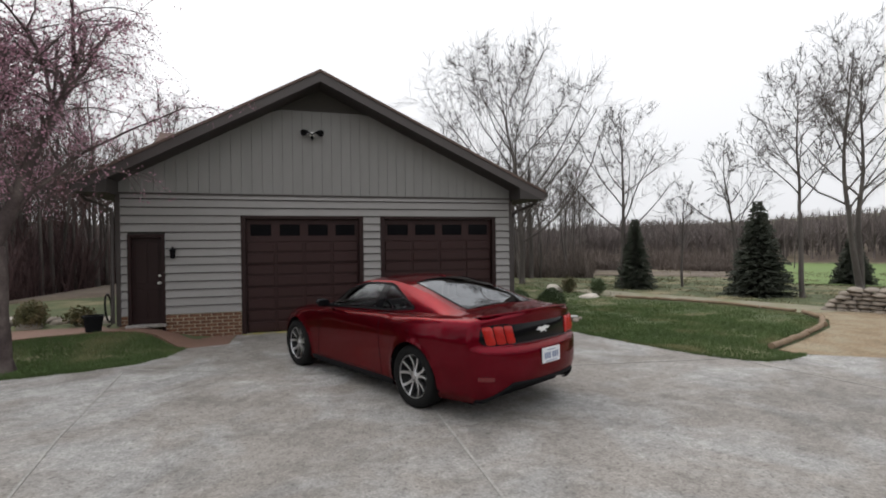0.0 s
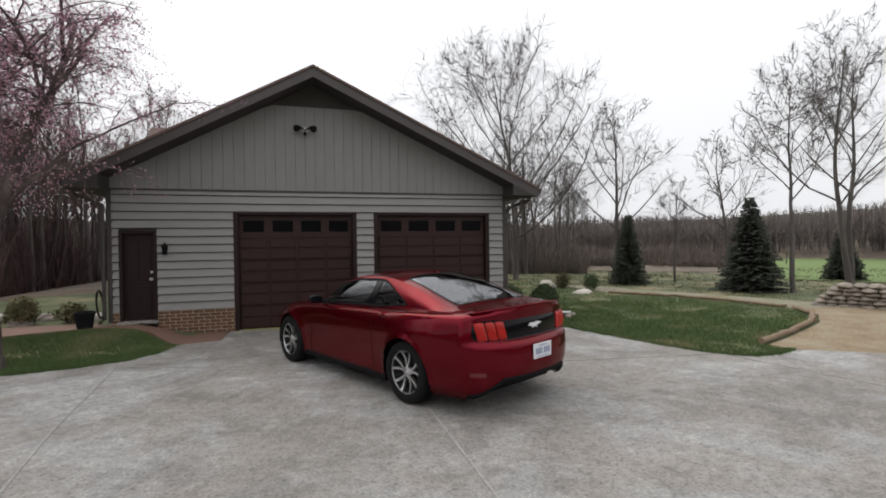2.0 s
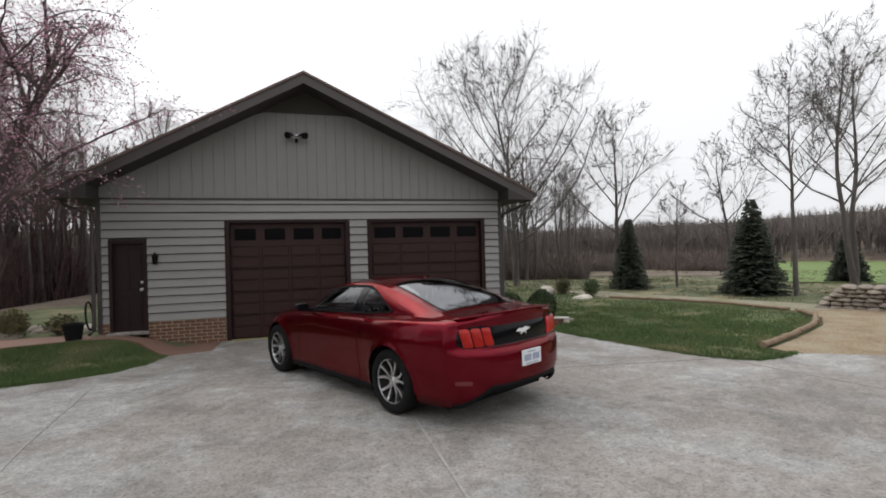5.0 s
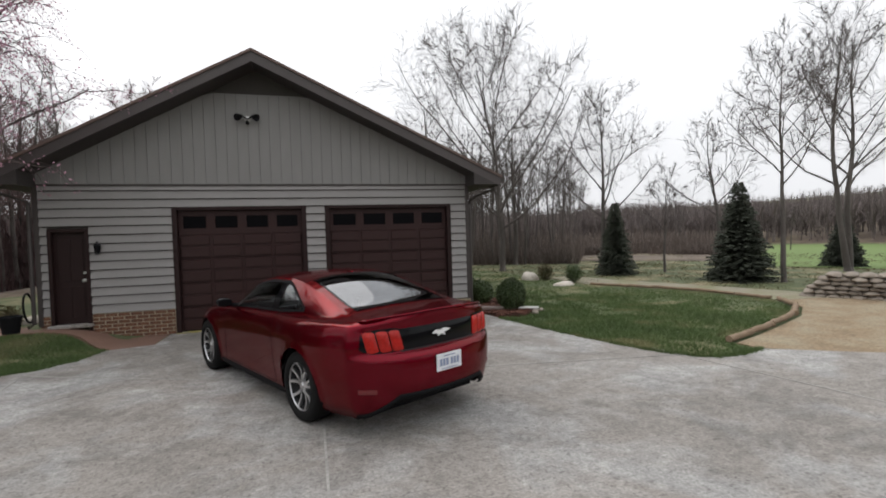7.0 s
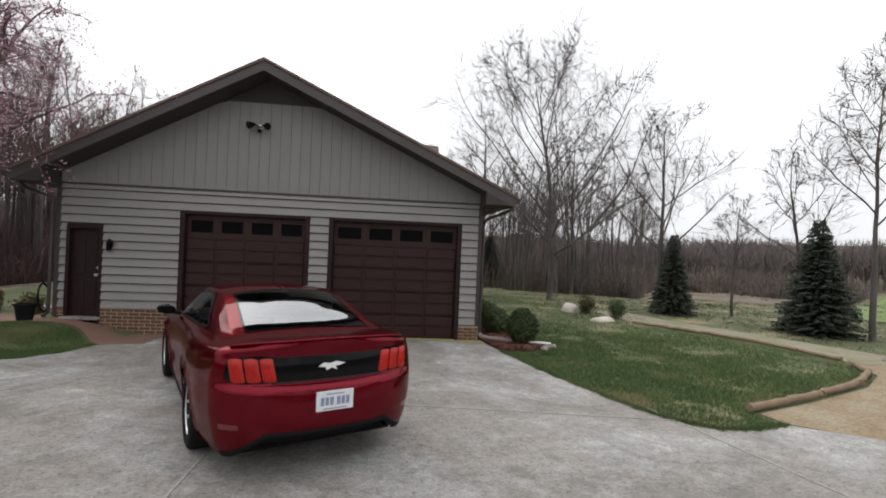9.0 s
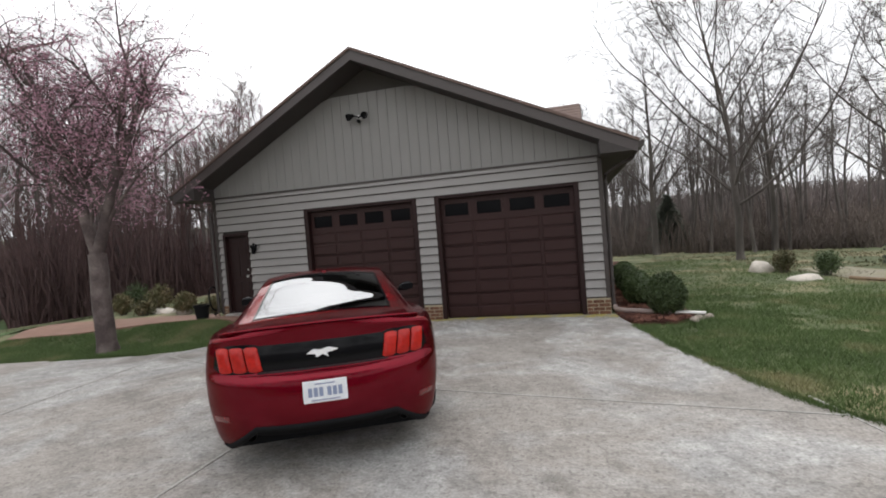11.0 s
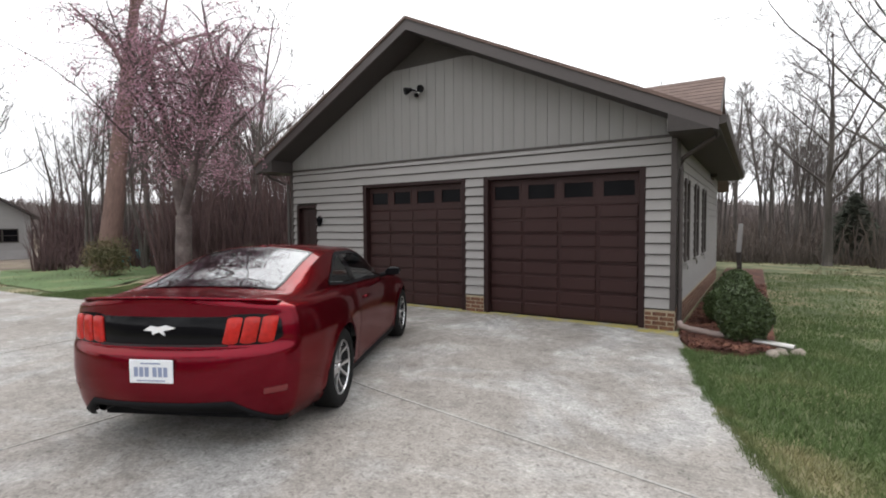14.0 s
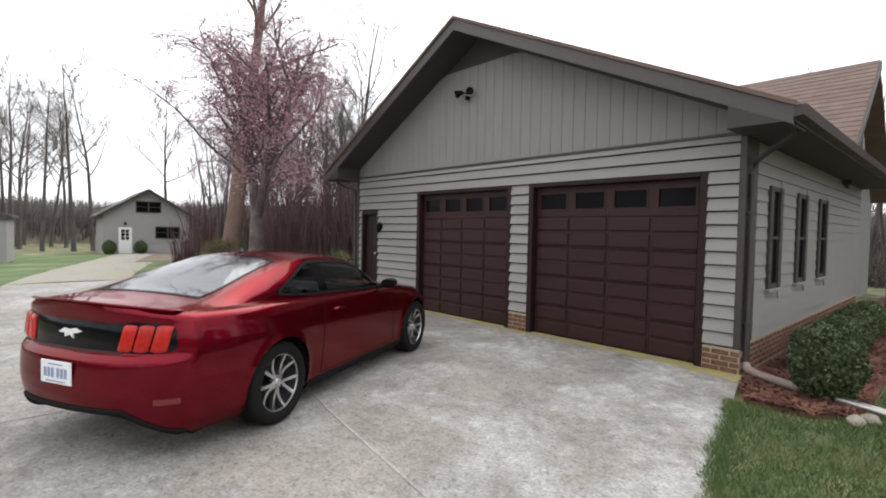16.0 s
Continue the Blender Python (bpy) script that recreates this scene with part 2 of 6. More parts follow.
def tube(bm, pts, radii, sides=6, caps=True):
    """A tapered tube along points, added to bm."""
    rings = []
    pts = [Vector(p) for p in pts]
    for i, p in enumerate(pts):
        d = (pts[min(i + 1, len(pts) - 1)] - pts[max(i - 1, 0)]).normalized()
        a = d.cross(Vector((0, 0, 1)) if abs(d.z) < 0.9 else Vector((1, 0, 0))).normalized()
        b = d.cross(a)
        r = radii[i] if hasattr(radii, "__len__") else radii
        rings.append([bm.verts.new(p + (a * math.cos(k * math.tau / sides) + b * math.sin(k * math.tau / sides)) * r) for k in range(sides)])
    for r0, r1 in zip(rings, rings[1:]):
        for k in range(sides):
            bm.faces.new((r0[k], r0[(k + 1) % sides], r1[(k + 1) % sides], r1[k]))
    if caps:
        bm.faces.new(rings[0][::-1])
        bm.faces.new(rings[-1])
    return bm


def lathe(bm, prof, steps=32, m=Matrix.Identity(4), closed=False):
    """Turns (r, h) points about the z axis of m."""
    rings = [[bm.verts.new(m @ Vector((r * math.cos(a * math.tau / steps), r * math.sin(a * math.tau / steps), h))) for a in range(steps)] for r, h in prof]
    pairs = list(zip(rings, rings[1:])) + ([(rings[-1], rings[0])] if closed else [])
    for r0, r1 in pairs:
        for k in range(steps):
            bm.faces.new((r0[k], r0[(k + 1) % steps], r1[(k + 1) % steps], r1[k]))
    return bm

# ---- ground ----
def sheet(name, pts, z, thick, material, label, category, bevel=0.015):
    bm = prism(pts, "z", z - thick, z)
    top = [e for e in bm.edges if all(abs(v.co.z - z) < 1e-5 for v in e.verts)]
    if bevel:
        bmesh.ops.bevel(bm, geom=top, offset=bevel, segments=2, affect="EDGES")
    return tagged(obj(name, finish(name, bm, material)), label, category, kind="structure")


# edges of the paving
LAWN_EDGE = [(3.0, -0.45), (3.16, -1.1), (3.3, -1.7), (3.47, -2.45), (3.68, -3.2), (3.88, -3.85), (4.1, -4.45), (4.36, -4.92), (4.7, -5.15), (5.1, -5.15), (5.6, -4.98)]
ISLAND = [(-3.93, -1.15), (-4.1, -1.75), (-4.45, -2.25), (-5.0, -2.45), (-5.6, -2.58), (-6.7, -2.75), (-8.0, -2.95), (-10.4, -3.35)]


def ease(q):
    q = min(1.0, max(0.0, q))
    return q * q * (3 - 2 * q)


def walk_rise(x, y):
    """The ground climbs a little to the side door."""
    return 0.26 * ease((-3.7 - x) / 1.3) * ease((y + 1.6) / 1.1) * ease((x + 13.0) / 3.5)


def ground_height(x, y):
    """The land falls away gently behind and to the sides, and rises to the woods far off."""
    d = math.hypot(x, y + 4)
    fall = -0.02 * max(0.0, min(d, 60) - 16)
    far = max(0.0, d - 70)
    return fall + 0.055 * far * (0.75 + 0.25 * math.sin(math.atan2(y, x) * 3 + 1)) - 0.03 + walk_rise(x, y)


n_r, n_a = 46, 120
gv, gf = [], []
for i in range(n_r):
    r = 1.5 * (1.16 ** i) - 1.5
    for k in range(n_a):
        a = k * math.tau / n_a
        x, y = r * math.cos(a), -4 + r * math.sin(a)
        gv.append((x, y, ground_height(x, y) + (0.03 * noise.noise((x * 0.15, y * 0.15, 0)) if r > 14 else 0)))
for i in range(n_r - 1):
    for k in range(n_a):
        a, b = i * n_a + k, i * n_a + (k + 1) % n_a
        gf.append((a, b, b + n_a, a + n_a))
tagged(obj("ground", mesh_of("ground", gv, gf, M_GRASS, True)), "early spring lawn with green and straw patches", "lawn", kind="structure")

# concrete drive: one sheet, with tooled joints between the slabs
DRIVE = [(-3.2, -0.02), (3.0, -0.02)] + LAWN_EDGE + [(6.6, -5.64), (12.2, -8.6), (15, -18), (-7.0, -18), (-8.2, -8.0), (-8.9, -7.1), (-10.4, -6.5), (-12.5, -6.25), (-12.5, -3.45)] + ISLAND[::-1] + [(-3.2, -1.0)]
sheet("driveway", DRIVE, 0.0, 0.25, M_CONC, "weathered pale grey concrete drive with stains and joints", "driveway")
GRAVEL = [(5.65, -4.9), (5.6, -4.55), (6.4, -4.24), (7.2, -3.9), (8.5, -3.3), (9.5, -2.55), (10.05, -1.6), (12.1, -1.95), (20, -6.5), (20, -14), (12.2, -8.66), (6.6, -5.7)]
sheet("gravel_drive", GRAVEL, -0.012, 0.2, M_GRAVEL, "tan gravel and dirt beside the drive", "gravel", 0)
WALK_FRONT = ((-10.2, -8.2, -5.35, -4.5, -3.92, -3.22), (-1.15, -0.98, -0.38, -0.55, -1.16, -1.0))
WALK_BACK = ((-10.2, -8.4, -6.9, -5.56, -5.5, -3.22), (-0.2, 0.15, 0.3, 0.3, -0.03, -0.03))
walk_v = []
for x in np.linspace(-10.2, -3.22, 71):
    y0, y1 = float(np.interp(x, *WALK_FRONT)), float(np.interp(x, *WALK_BACK))
    for k, q in enumerate((0.0, 0.0, 0.25, 0.5, 0.75, 1.0, 1.0)):
        y = y0 + (y1 - y0) * q
        walk_v.append((x, y, walk_rise(x, y) - (0.15 if k in (0, 6) else 0.0)))
tagged(obj("paved_walk", mesh_of("paved_walk", walk_v, [(i * 7 + k, i * 7 + 7 + k, i * 7 + 8 + k, i * 7 + k + 1) for i in range(70) for k in range(6)], M_PAVER)), "reddish clay paved walk to the side door", "walkway", kind="structure")
BED = [(3.02, -0.42), (2.97, -0.02), (2.97, 12.0), (4.05, 12.0), (4.1, 0.6), (4.1, -0.7), (3.75, -1.0), (3.26, -1.05)]
sheet("mulch_bed", BED, 0.02, 0.2, M_MULCH, "red bark mulch bed beside the garage", "mulch bed")

# dirt lane that runs on from the drive to the outbuilding
lane_v = []
for i in range(40):
    x = -12.52 - 24.0 * i / 39
    y0, y1 = -6.25 + 6.4 * i / 39, -3.45 + 6.8 * i / 39
    for k in range(9):
        y = y0 + (y1 - y0) * k / 8 + (0.12 * noise.noise((x * 0.7, k, 0)) if k in (0, 8) else 0)
        lane_v.append((x, y, ground_height(x, y) + 0.03 + 0.02 * math.sin(k * math.pi / 8)))
tagged(obj("lane", mesh_of("lane", lane_v, [(i * 9 + j, i * 9 + j + 1, i * 9 + j + 10, i * 9 + j + 9) for i in range(39) for j in range(8)], M_LANE, True)), "pale dirt lane running to the outbuilding", "lane", kind="structure")

# ---- garage ----
WL, WR, RIDGE = -5.28, 2.87, -1.5
EAVE_L, EAVE_R, Z_RIDGE, Z_EAVE = -5.8, 3.45, 5.33, 3.0
Y_FRONT, Y_BACK = -0.6, 8.6
slope_r = (Z_RIDGE - Z_EAVE) / (EAVE_R - RIDGE)
slope_l = (Z_RIDGE - Z_EAVE) / (RIDGE - EAVE_L)


def roof_z(x):
    return Z_RIDGE - (slope_r * (x - RIDGE) if x > RIDGE else slope_l * (RIDGE - x))


garage = thing("garage", "grey sided two-car garage with dark trim and a low gable roof", "garage")
GD = [(-3.09, -0.61), (-0.24, 2.48)]
GD_TOP, ED, ED_TOP, SIDING_TOP = 2.45, (-5.12, -4.47), 2.05, 2.83

# core coloured dark so that the board gaps show as shadow lines
M_SHADE_CORE = mat("shade_dark_core", (0.06, 0.055, 0.05), 0.9, 0.15, 30, 2)
# front wall core with its openings
front_wall = part("front_wall", box(WL, ED[0], 0.03, 0.2, -0.1, 3.0), M_SHADE_CORE, garage)
for x0, x1, z0, z1 in ((WL, ED[0], 0, 3.0), (ED[0], ED[1], ED_TOP, 3.0), (ED[1], GD[0][0], 0, 3.0), (GD[0][0], GD[0][1], GD_TOP, 3.0),
                       (GD[0][1], GD[1][0], 0, 3.0), (GD[1][0], GD[1][1], GD_TOP, 3.0), (GD[1][1], WR, 0, 3.0)):
    if x0 > WL:
        part("wall_panel", box(x0, x1, 0.03, 0.2, z0 - 0.1 if z0 == 0 else z0, z1), M_SHADE_CORE, front_wall)
part("gable_wall", prism([(WL, 3.0), (WR, 3.0), (WR, roof_z(WR) - 0.15), (RIDGE, Z_RIDGE - 0.15), (WL, roof_z(WL) - 0.15)], "y", 0.035, 0.2), M_SHADE_CORE, garage)


# lap siding boards, each with a drip edge that stands proud
def lap_board(x0, x1, z0, z1, parent, material=None):
    # the gap left under each board bares the dark core as its shadow
    part("siding_board", prism([(-0.04, z0 + 0.02), (0.012, z0 + 0.02), (0.012, z1 + 0.002), (-0.004, z1 + 0.002)], "x", x0, x1), material or M_SIDING, parent)


BRICK_TOP, SIDE_BRICK, LAP = 0.3, 0.478, 0.162
rows = [(BRICK_TOP + i * LAP, min(BRICK_TOP + (i + 1) * LAP, SIDING_TOP)) for i in range(16)]
for z0, z1 in rows:
    spans = [(WL + 0.05, WR - 0.045)]
    holes = ([(GD[0][0] - 0.0, GD[0][1]), (GD[1][0], GD[1][1])] if z0 < GD_TOP - 0.1 else []) + ([(ED[0], ED[1])] if z0 < ED_TOP - 0.05 else [])
    for h0, h1 in holes:
        spans = [q for a, b in spans for q in (((a, h0), (h1, b)) if a < h0 < b else ((a, b),))]
    for a, b in spans:
        if b - a > 0.02 and not (b <= GD[0][0] and z1 < SIDE_BRICK):
            lap_board(a, b, z0, z1, front_wall)
part("drip_cap", box(WL + 0.02, WR - 0.02, -0.035, 0.03, SIDING_TOP, SIDING_TOP + 0.03), M_TRIM, garage)

# vertical gable boards
FLAT = 4.63
x = WL + 0.02
while x < WR - 0.03:
    x1 = min(x + 0.2, WR - 0.02)
    top = lambda q: min(roof_z(q) - 0.235, FLAT)
    if min(top(x), top(x1)) > SIDING_TOP + 0.06:
        part("gable_board", prism([(x + 0.003, SIDING_TOP + 0.032), (x1 - 0.003, SIDING_TOP + 0.032), (x1 - 0.003, top(x1)), (x + 0.003, top(x))], "y", 0.0, 0.033), M_GABLE, garage)
    x = x1

# roof: two slabs, fascia, soffit, boxed eaves
def slab(x_eave, name):
    s = 1 if x_eave > RIDGE else -1
    t = 0.05
    bm = prism([(RIDGE, Z_RIDGE), (x_eave + s * 0.03, roof_z(x_eave + s * 0.03)), (x_eave + s * 0.03, roof_z(x_eave + s * 0.03) - t), (RIDGE, Z_RIDGE - t)], "y", Y_FRONT - 0.03, Y_BACK)
    return part(name, bm, M_SHINGLE, garage, "brown asphalt shingle roof slope")


roof_slopes = [slab(EAVE_R, "roof_slope"), slab(EAVE_L, "roof_slope")]
for xe in (EAVE_R, EAVE_L):
    s = 1 if xe > RIDGE else -1
    z = lambda q, d: roof_z(q) - d
    part("rake_fascia", prism([(RIDGE, z(RIDGE, 0.052)), (xe, z(xe, 0.052)), (xe, z(xe, 0.235)), (RIDGE, z(RIDGE, 0.24))], "y", Y_FRONT, Y_FRONT + 0.035), M_FASCIA, garage)
    part("rake_soffit", prism([(RIDGE, z(RIDGE, 0.2)), (xe - s * 0.02, z(xe, 0.2)), (xe - s * 0.02, z(xe, 0.225)), (RIDGE, z(RIDGE, 0.225))], "y", Y_FRONT + 0.035, 0.034), M_SOFFIT, garage)
    wall_x = WR if s > 0 else WL
    z_box = Z_EAVE - 0.2
    part("eave_box", prism([(wall_x - s * 0.02, z_box), (xe, z_box), (xe, z(xe, 0.055)), (wall_x - s * 0.02, z(wall_x, 0.23))], "y", Y_FRONT + 0.002, Y_BACK), M_SOFFIT, garage)
    part("gutter", prism([(xe + s * 0.002, Z_EAVE - 0.17), (xe + s * 0.085, Z_EAVE - 0.15), (xe + s * 0.105, Z_EAVE - 0.05), (xe + s * 0.002, Z_EAVE - 0.055)], "y", Y_FRONT, Y_BACK), M_TRIM, garage)

# corner boards
for x0, x1 in ((WR - 0.045, WR + 0.03), (WL - 0.03, WL + 0.05)):
    part("corner_board", box(x0, x1, -0.037, 0.1, BRICK_TOP, SIDING_TOP - 0.002, 0.004), M_TRIM, garage)
part("corner_panel", box(WR - 0.02, WR + 0.029, 0.1, 0.42, BRICK_TOP + 0.06, SIDING_TOP - 0.004, 0.004), M_TRIM, garage)
# side walls
part("side_wall", box(WR - 0.17, WR, 0.2, Y_BACK, -0.1, 3.2), M_SIDING, garage)
part("side_wall", box(WL, WL + 0.17, 0.2, Y_BACK, -0.1, 3.2), M_SIDING, garage)
part("back_wall", box(WL, WR, Y_BACK - 0.2, Y_BACK - 0.02, -0.1, 4.0), M_SIDING, garage)
part("garage_floor", box(WL + 0.2, WR - 0.2, 0.2, Y_BACK - 0.2, -0.1, -0.01), M_CONC, garage)


def overhead_door(x0, x1):
    """A sectional door with four panes in its top section and pressed panels below."""
    d = obj("garage_door", finish("garage_door", box(x0 + 0.02, x1 - 0.02, 0.135, 0.17, 0.0, GD_TOP), M_DOORDARK), garage, "dark brown sectional overhead door")
    for a, b, z0, z1 in ((x0, x0 + 0.09, 0, GD_TOP), (x1 - 0.09, x1, 0, GD_TOP), (x0 + 0.09, x1 - 0.09, GD_TOP - 0.09, GD_TOP)):
        part("door_frame", box(a, b, -0.03, 0.13, z0, z1, 0.006), M_DOORDARK, d)
    w0, w1, rows_n = x0 + 0.09, x1 - 0.09, 5
    h = (GD_TOP - 0.09) / rows_n
    cw = (w1 - w0) / 4
    for r in range(rows_n):
        z0, z1 = r * h + 0.004, (r + 1) * h - 0.004
        if r < rows_n - 1:
            part("section", box(w0 + 0.002, w1 - 0.002, 0.09, 0.13, z0, z1, 0.004), M_DOOR, d)
            for c in range(4):
                for half in (0, 1):
                    pz0 = z0 + 0.03 + half * (h / 2 - 0.004)
                    bm = box(w0 + c * cw + 0.03, w0 + (c + 1) * cw - 0.03, 0.076, 0.092, pz0, pz0 + h / 2 - 0.05)
                    f = [q for q in bm.faces if q.normal.y < -0.9]
                    bmesh.ops.inset_region(bm, faces=f, thickness=0.013, depth=0.0)
                    for v in {v for q in f for v in q.verts}:
                        v.co.y -= 0.011
                    part("pressed_panel", bm, M_DOOR, d)
        else:
            pw0, pw1, pz0, pz1 = 0.075, cw - 0.075, z0 + 0.11, z1 - 0.1
            for zz0, zz1 in ((z0, pz0), (pz1, z1)):
                part("rail", box(w0 + 0.002, w1 - 0.002, 0.09, 0.13, zz0, zz1), M_DOOR, d)
            for c in range(5):
                a = w0 + (c * cw - (cw - pw1) if c else 0)
                b = w0 + (c * cw + pw0 if c < 4 else 4 * cw)
                part("stile", box(a + 0.002, b - 0.002, 0.09, 0.13, pz0, pz1), M_DOOR, d)
            for c in range(4):
                part("pane", box(w0 + c * cw + pw0, w0 + c * cw + pw1, 0.108, 0.114, pz0, pz1), M_DARKGLASS, d)
                fr = bmesh.new()
                a, b = w0 + c * cw + pw0, w0 + c * cw + pw1
                for q in ((a - 0.02, b + 0.02, pz0 - 0.02, pz0 + 0.008), (a - 0.02, b + 0.02, pz1 - 0.008, pz1 + 0.02), (a - 0.02, a + 0.008, pz0 + 0.008, pz1 - 0.008), (b - 0.008, b + 0.02, pz0 + 0.008, pz1 - 0.008)):
                    add_box(fr, q[0], q[1], 0.082, 0.092, q[2], q[3])
                part("pane_frame", fr, M_DOOR, d)
    part("bottom_seal", box(w0, w1, 0.088, 0.13, 0.0, 0.02), M_BLACK, d)
    return d


for a, b in GD:
    overhead_door(a, b)

# side door
ed = obj("entry_door", finish("entry_door", box(ED[0] + 0.06, ED[1] - 0.06, 0.06, 0.1, 0.30, ED_TOP - 0.06), M_DOORDARK), garage, "dark brown side door with a steel knob")
for a, b, z0, z1 in ((ED[0], ED[0] + 0.06, 0, ED_TOP), (ED[1] - 0.06, ED[1], 0, ED_TOP), (ED[0] + 0.06, ED[1] - 0.06, ED_TOP - 0.06, ED_TOP)):
    part("door_frame", box(a, b, -0.035, 0.15, z0, z1, 0.006), M_DOORDARK, ed)
for z0, z1 in ((0.42, 0.98), (1.1, 1.88)):
    for a, b in ((ED[0] + 0.13, ED[0] + 0.31), (ED[1] - 0.31, ED[1] - 0.13)):
        part("panel", box(a, b, 0.05, 0.062, z0, z1, 0.004), M_DOORDARK, ed)
bm = lathe(bmesh.new(), [(0.0, 0.0), (0.03, 0.0), (0.03, 0.01), (0.014, 0.015), (0.014, 0.04), (0.03, 0.05), (0.028, 0.075), (0.0, 0.08)], 16, pose(ED[1] - 0.115, 0.06, 1.1, 90))
part("door_knob", bm, M_METAL, ed, "", True, 40)
bm = lathe(bmesh.new(), [(0.0, 0.0), (0.026, 0.0), (0.026, 0.014), (0.0, 0.016)], 16, pose(ED[1] - 0.115, 0.06, 1.24, 90))
part("deadbolt", bm, M_METAL, ed, "", True, 40)
part("threshold", box(ED[0] - 0.02, ED[1] + 0.02, -0.14, 0.06, 0.255, 0.305, 0.008), M_CONC, ed, "pale concrete sill")

# ---- car ----
def car_paint():
    m = bpy.data.materials.new("ruby_car_paint")
    m.use_nodes = True
    n, l = m.node_tree.nodes, m.node_tree.links
    b = n["Principled BSDF"]
    tc, dust, flake = n.new("ShaderNodeTexCoord"), n.new("ShaderNodeTexNoise"), n.new("ShaderNodeTexNoise")
    dust.inputs["Scale"].default_value, flake.inputs["Scale"].default_value = 3.0, 900.0
    l.new(tc.outputs["Object"], dust.inputs["Vector"])
    l.new(tc.outputs["Object"], flake.inputs["Vector"])
    mx = n.new("ShaderNodeMix")
    mx.data_type = "RGBA"
    mx.inputs["A"].default_value, mx.inputs["B"].default_value = (0.125, 0.0014, 0.008, 1), (0.175, 0.0028, 0.013, 1)
    l.new(flake.outputs["Fac"], mx.inputs["Factor"])
    l.new(mx.outputs["Result"], b.inputs["Base Color"])
    mr = n.new("ShaderNodeMapRange")
    mr.inputs["To Min"].default_value, mr.inputs["To Max"].default_value = 0.2, 0.28
    l.new(dust.outputs["Fac"], mr.inputs["Value"])
    l.new(mr.outputs[0], b.inputs["Roughness"])
    b.inputs["Metallic"].default_value = 0.85
    b.inputs["Coat Weight"].default_value, b.inputs["Coat Roughness"].default_value, b.inputs["Coat IOR"].default_value = 0.5, 0.02, 1.4
    b.inputs["Specular Tint"].default_value = (0.45, 0.07, 0.1, 1)
    return m


M_PAINT = car_paint()
M_TYRE = mat("tyre_rubber", (0.010, 0.010, 0.010), 0.85, 0.2, 60, 5, 0.2, spec=0.15)
M_RIM = mat("machined_alloy", (0.62, 0.62, 0.63), 0.28, 0.05, 60, 5, metal=1.0)
M_RIMDARK = mat("dark_alloy", (0.010, 0.010, 0.011), 0.55, 0.1, 60, 5, spec=0.3)
M_GLOSSBLACK = mat("gloss_black", (0.004, 0.004, 0.005), 0.10, 0.05, 40, 3, spec=0.18)
M_LAMP = mat("red_lamp_lens", (0.36, 0.010, 0.006), 0.22, 0.35, 40, 6, coat=0.15, spec=0.3)
M_REFLECT = mat("dark_red_reflector", (0.13, 0.006, 0.008), 0.15, 0.1, 120, 6, coat=0.8)
M_SEAT = mat("seat_trim", (0.03, 0.03, 0.033), 0.6, 0.2, 60, 4)
M_GLASS = glass("tinted_glass", (0.42, 0.45, 0.45), 0.0, 1.6, (0.85, 0.88, 0.9))
M_REARGLASS = glass("rear_glass", (0.12, 0.13, 0.14), 0.0, 2.1, (0.95, 0.97, 1.0))
M_PLATE = mat("plate_white", (0.70, 0.72, 0.74), 0.4, 0.08, 30, 10)
M_BADGE = mat("bright_badge", (0.8, 0.8, 0.8), 0.3, 0.05, 60, 5, metal=0.3)
M_PLATEINK = mat("plate_ink", (0.22, 0.26, 0.38), 0.5, 0.05, 30, 5)


def curve(xs, ys):
    """A smooth monotone curve through points."""
    xs, ys = np.array(xs, float), np.array(ys, float)
    h = np.diff(xs)
    d = np.diff(ys) / h
    g = np.zeros(len(xs))
    g[0], g[-1] = d[0], d[-1]
    for i in range(1, len(xs) - 1):
        if d[i - 1] * d[i] > 0:
            w1, w2 = 2 * h[i] + h[i - 1], h[i] + 2 * h[i - 1]
            g[i] = (w1 + w2) / (w1 / d[i - 1] + w2 / d[i])

    def f(x):
        x = np.clip(x, xs[0], xs[-1])
        i = np.clip(np.searchsorted(xs, x) - 1, 0, len(h) - 1)
        t = (x - xs[i]) / h[i]
        return ys[i] * (1 + 2 * t) * (1 - t) ** 2 + ys[i + 1] * t * t * (3 - 2 * t) + h[i] * (g[i] * t * (1 - t) ** 2 + g[i + 1] * t * t * (t - 1))
    return f


X_END = 4.36
ST = (0.25, 0.6, 0.9, 1.3, 1.8, 2.4, 3.0, 3.3, 3.6, 4.0, 4.3, 4.5)
ROW_Y = [curve(ST, q) for q in (
    (.66, .78, .83, .84, .85, .85, .85, .85, .84, .82, .77, .72),
    (.74, .85, .895, .88, .88, .88, .885, .895, .90, .88, .83, .785),
    (.78, .885, .92, .895, .885, .885, .90, .92, .937, .915, .865, .82),
    (.79, .90, .935, .908, .897, .897, .915, .942, .957, .937, .885, .843),
    (.78, .895, .938, .915, .905, .905, .92, .948, .962, .94, .888, .85),
    (.75, .87, .915, .90, .90, .897, .905, .932, .945, .925, .875, .838),
    (.67, .80, .86, .865, .868, .862, .862, .877, .888, .878, .838, .80),
    (.60, .71, .775, .805, .812, .80, .785, .772, .765, .77, .765, .745))]
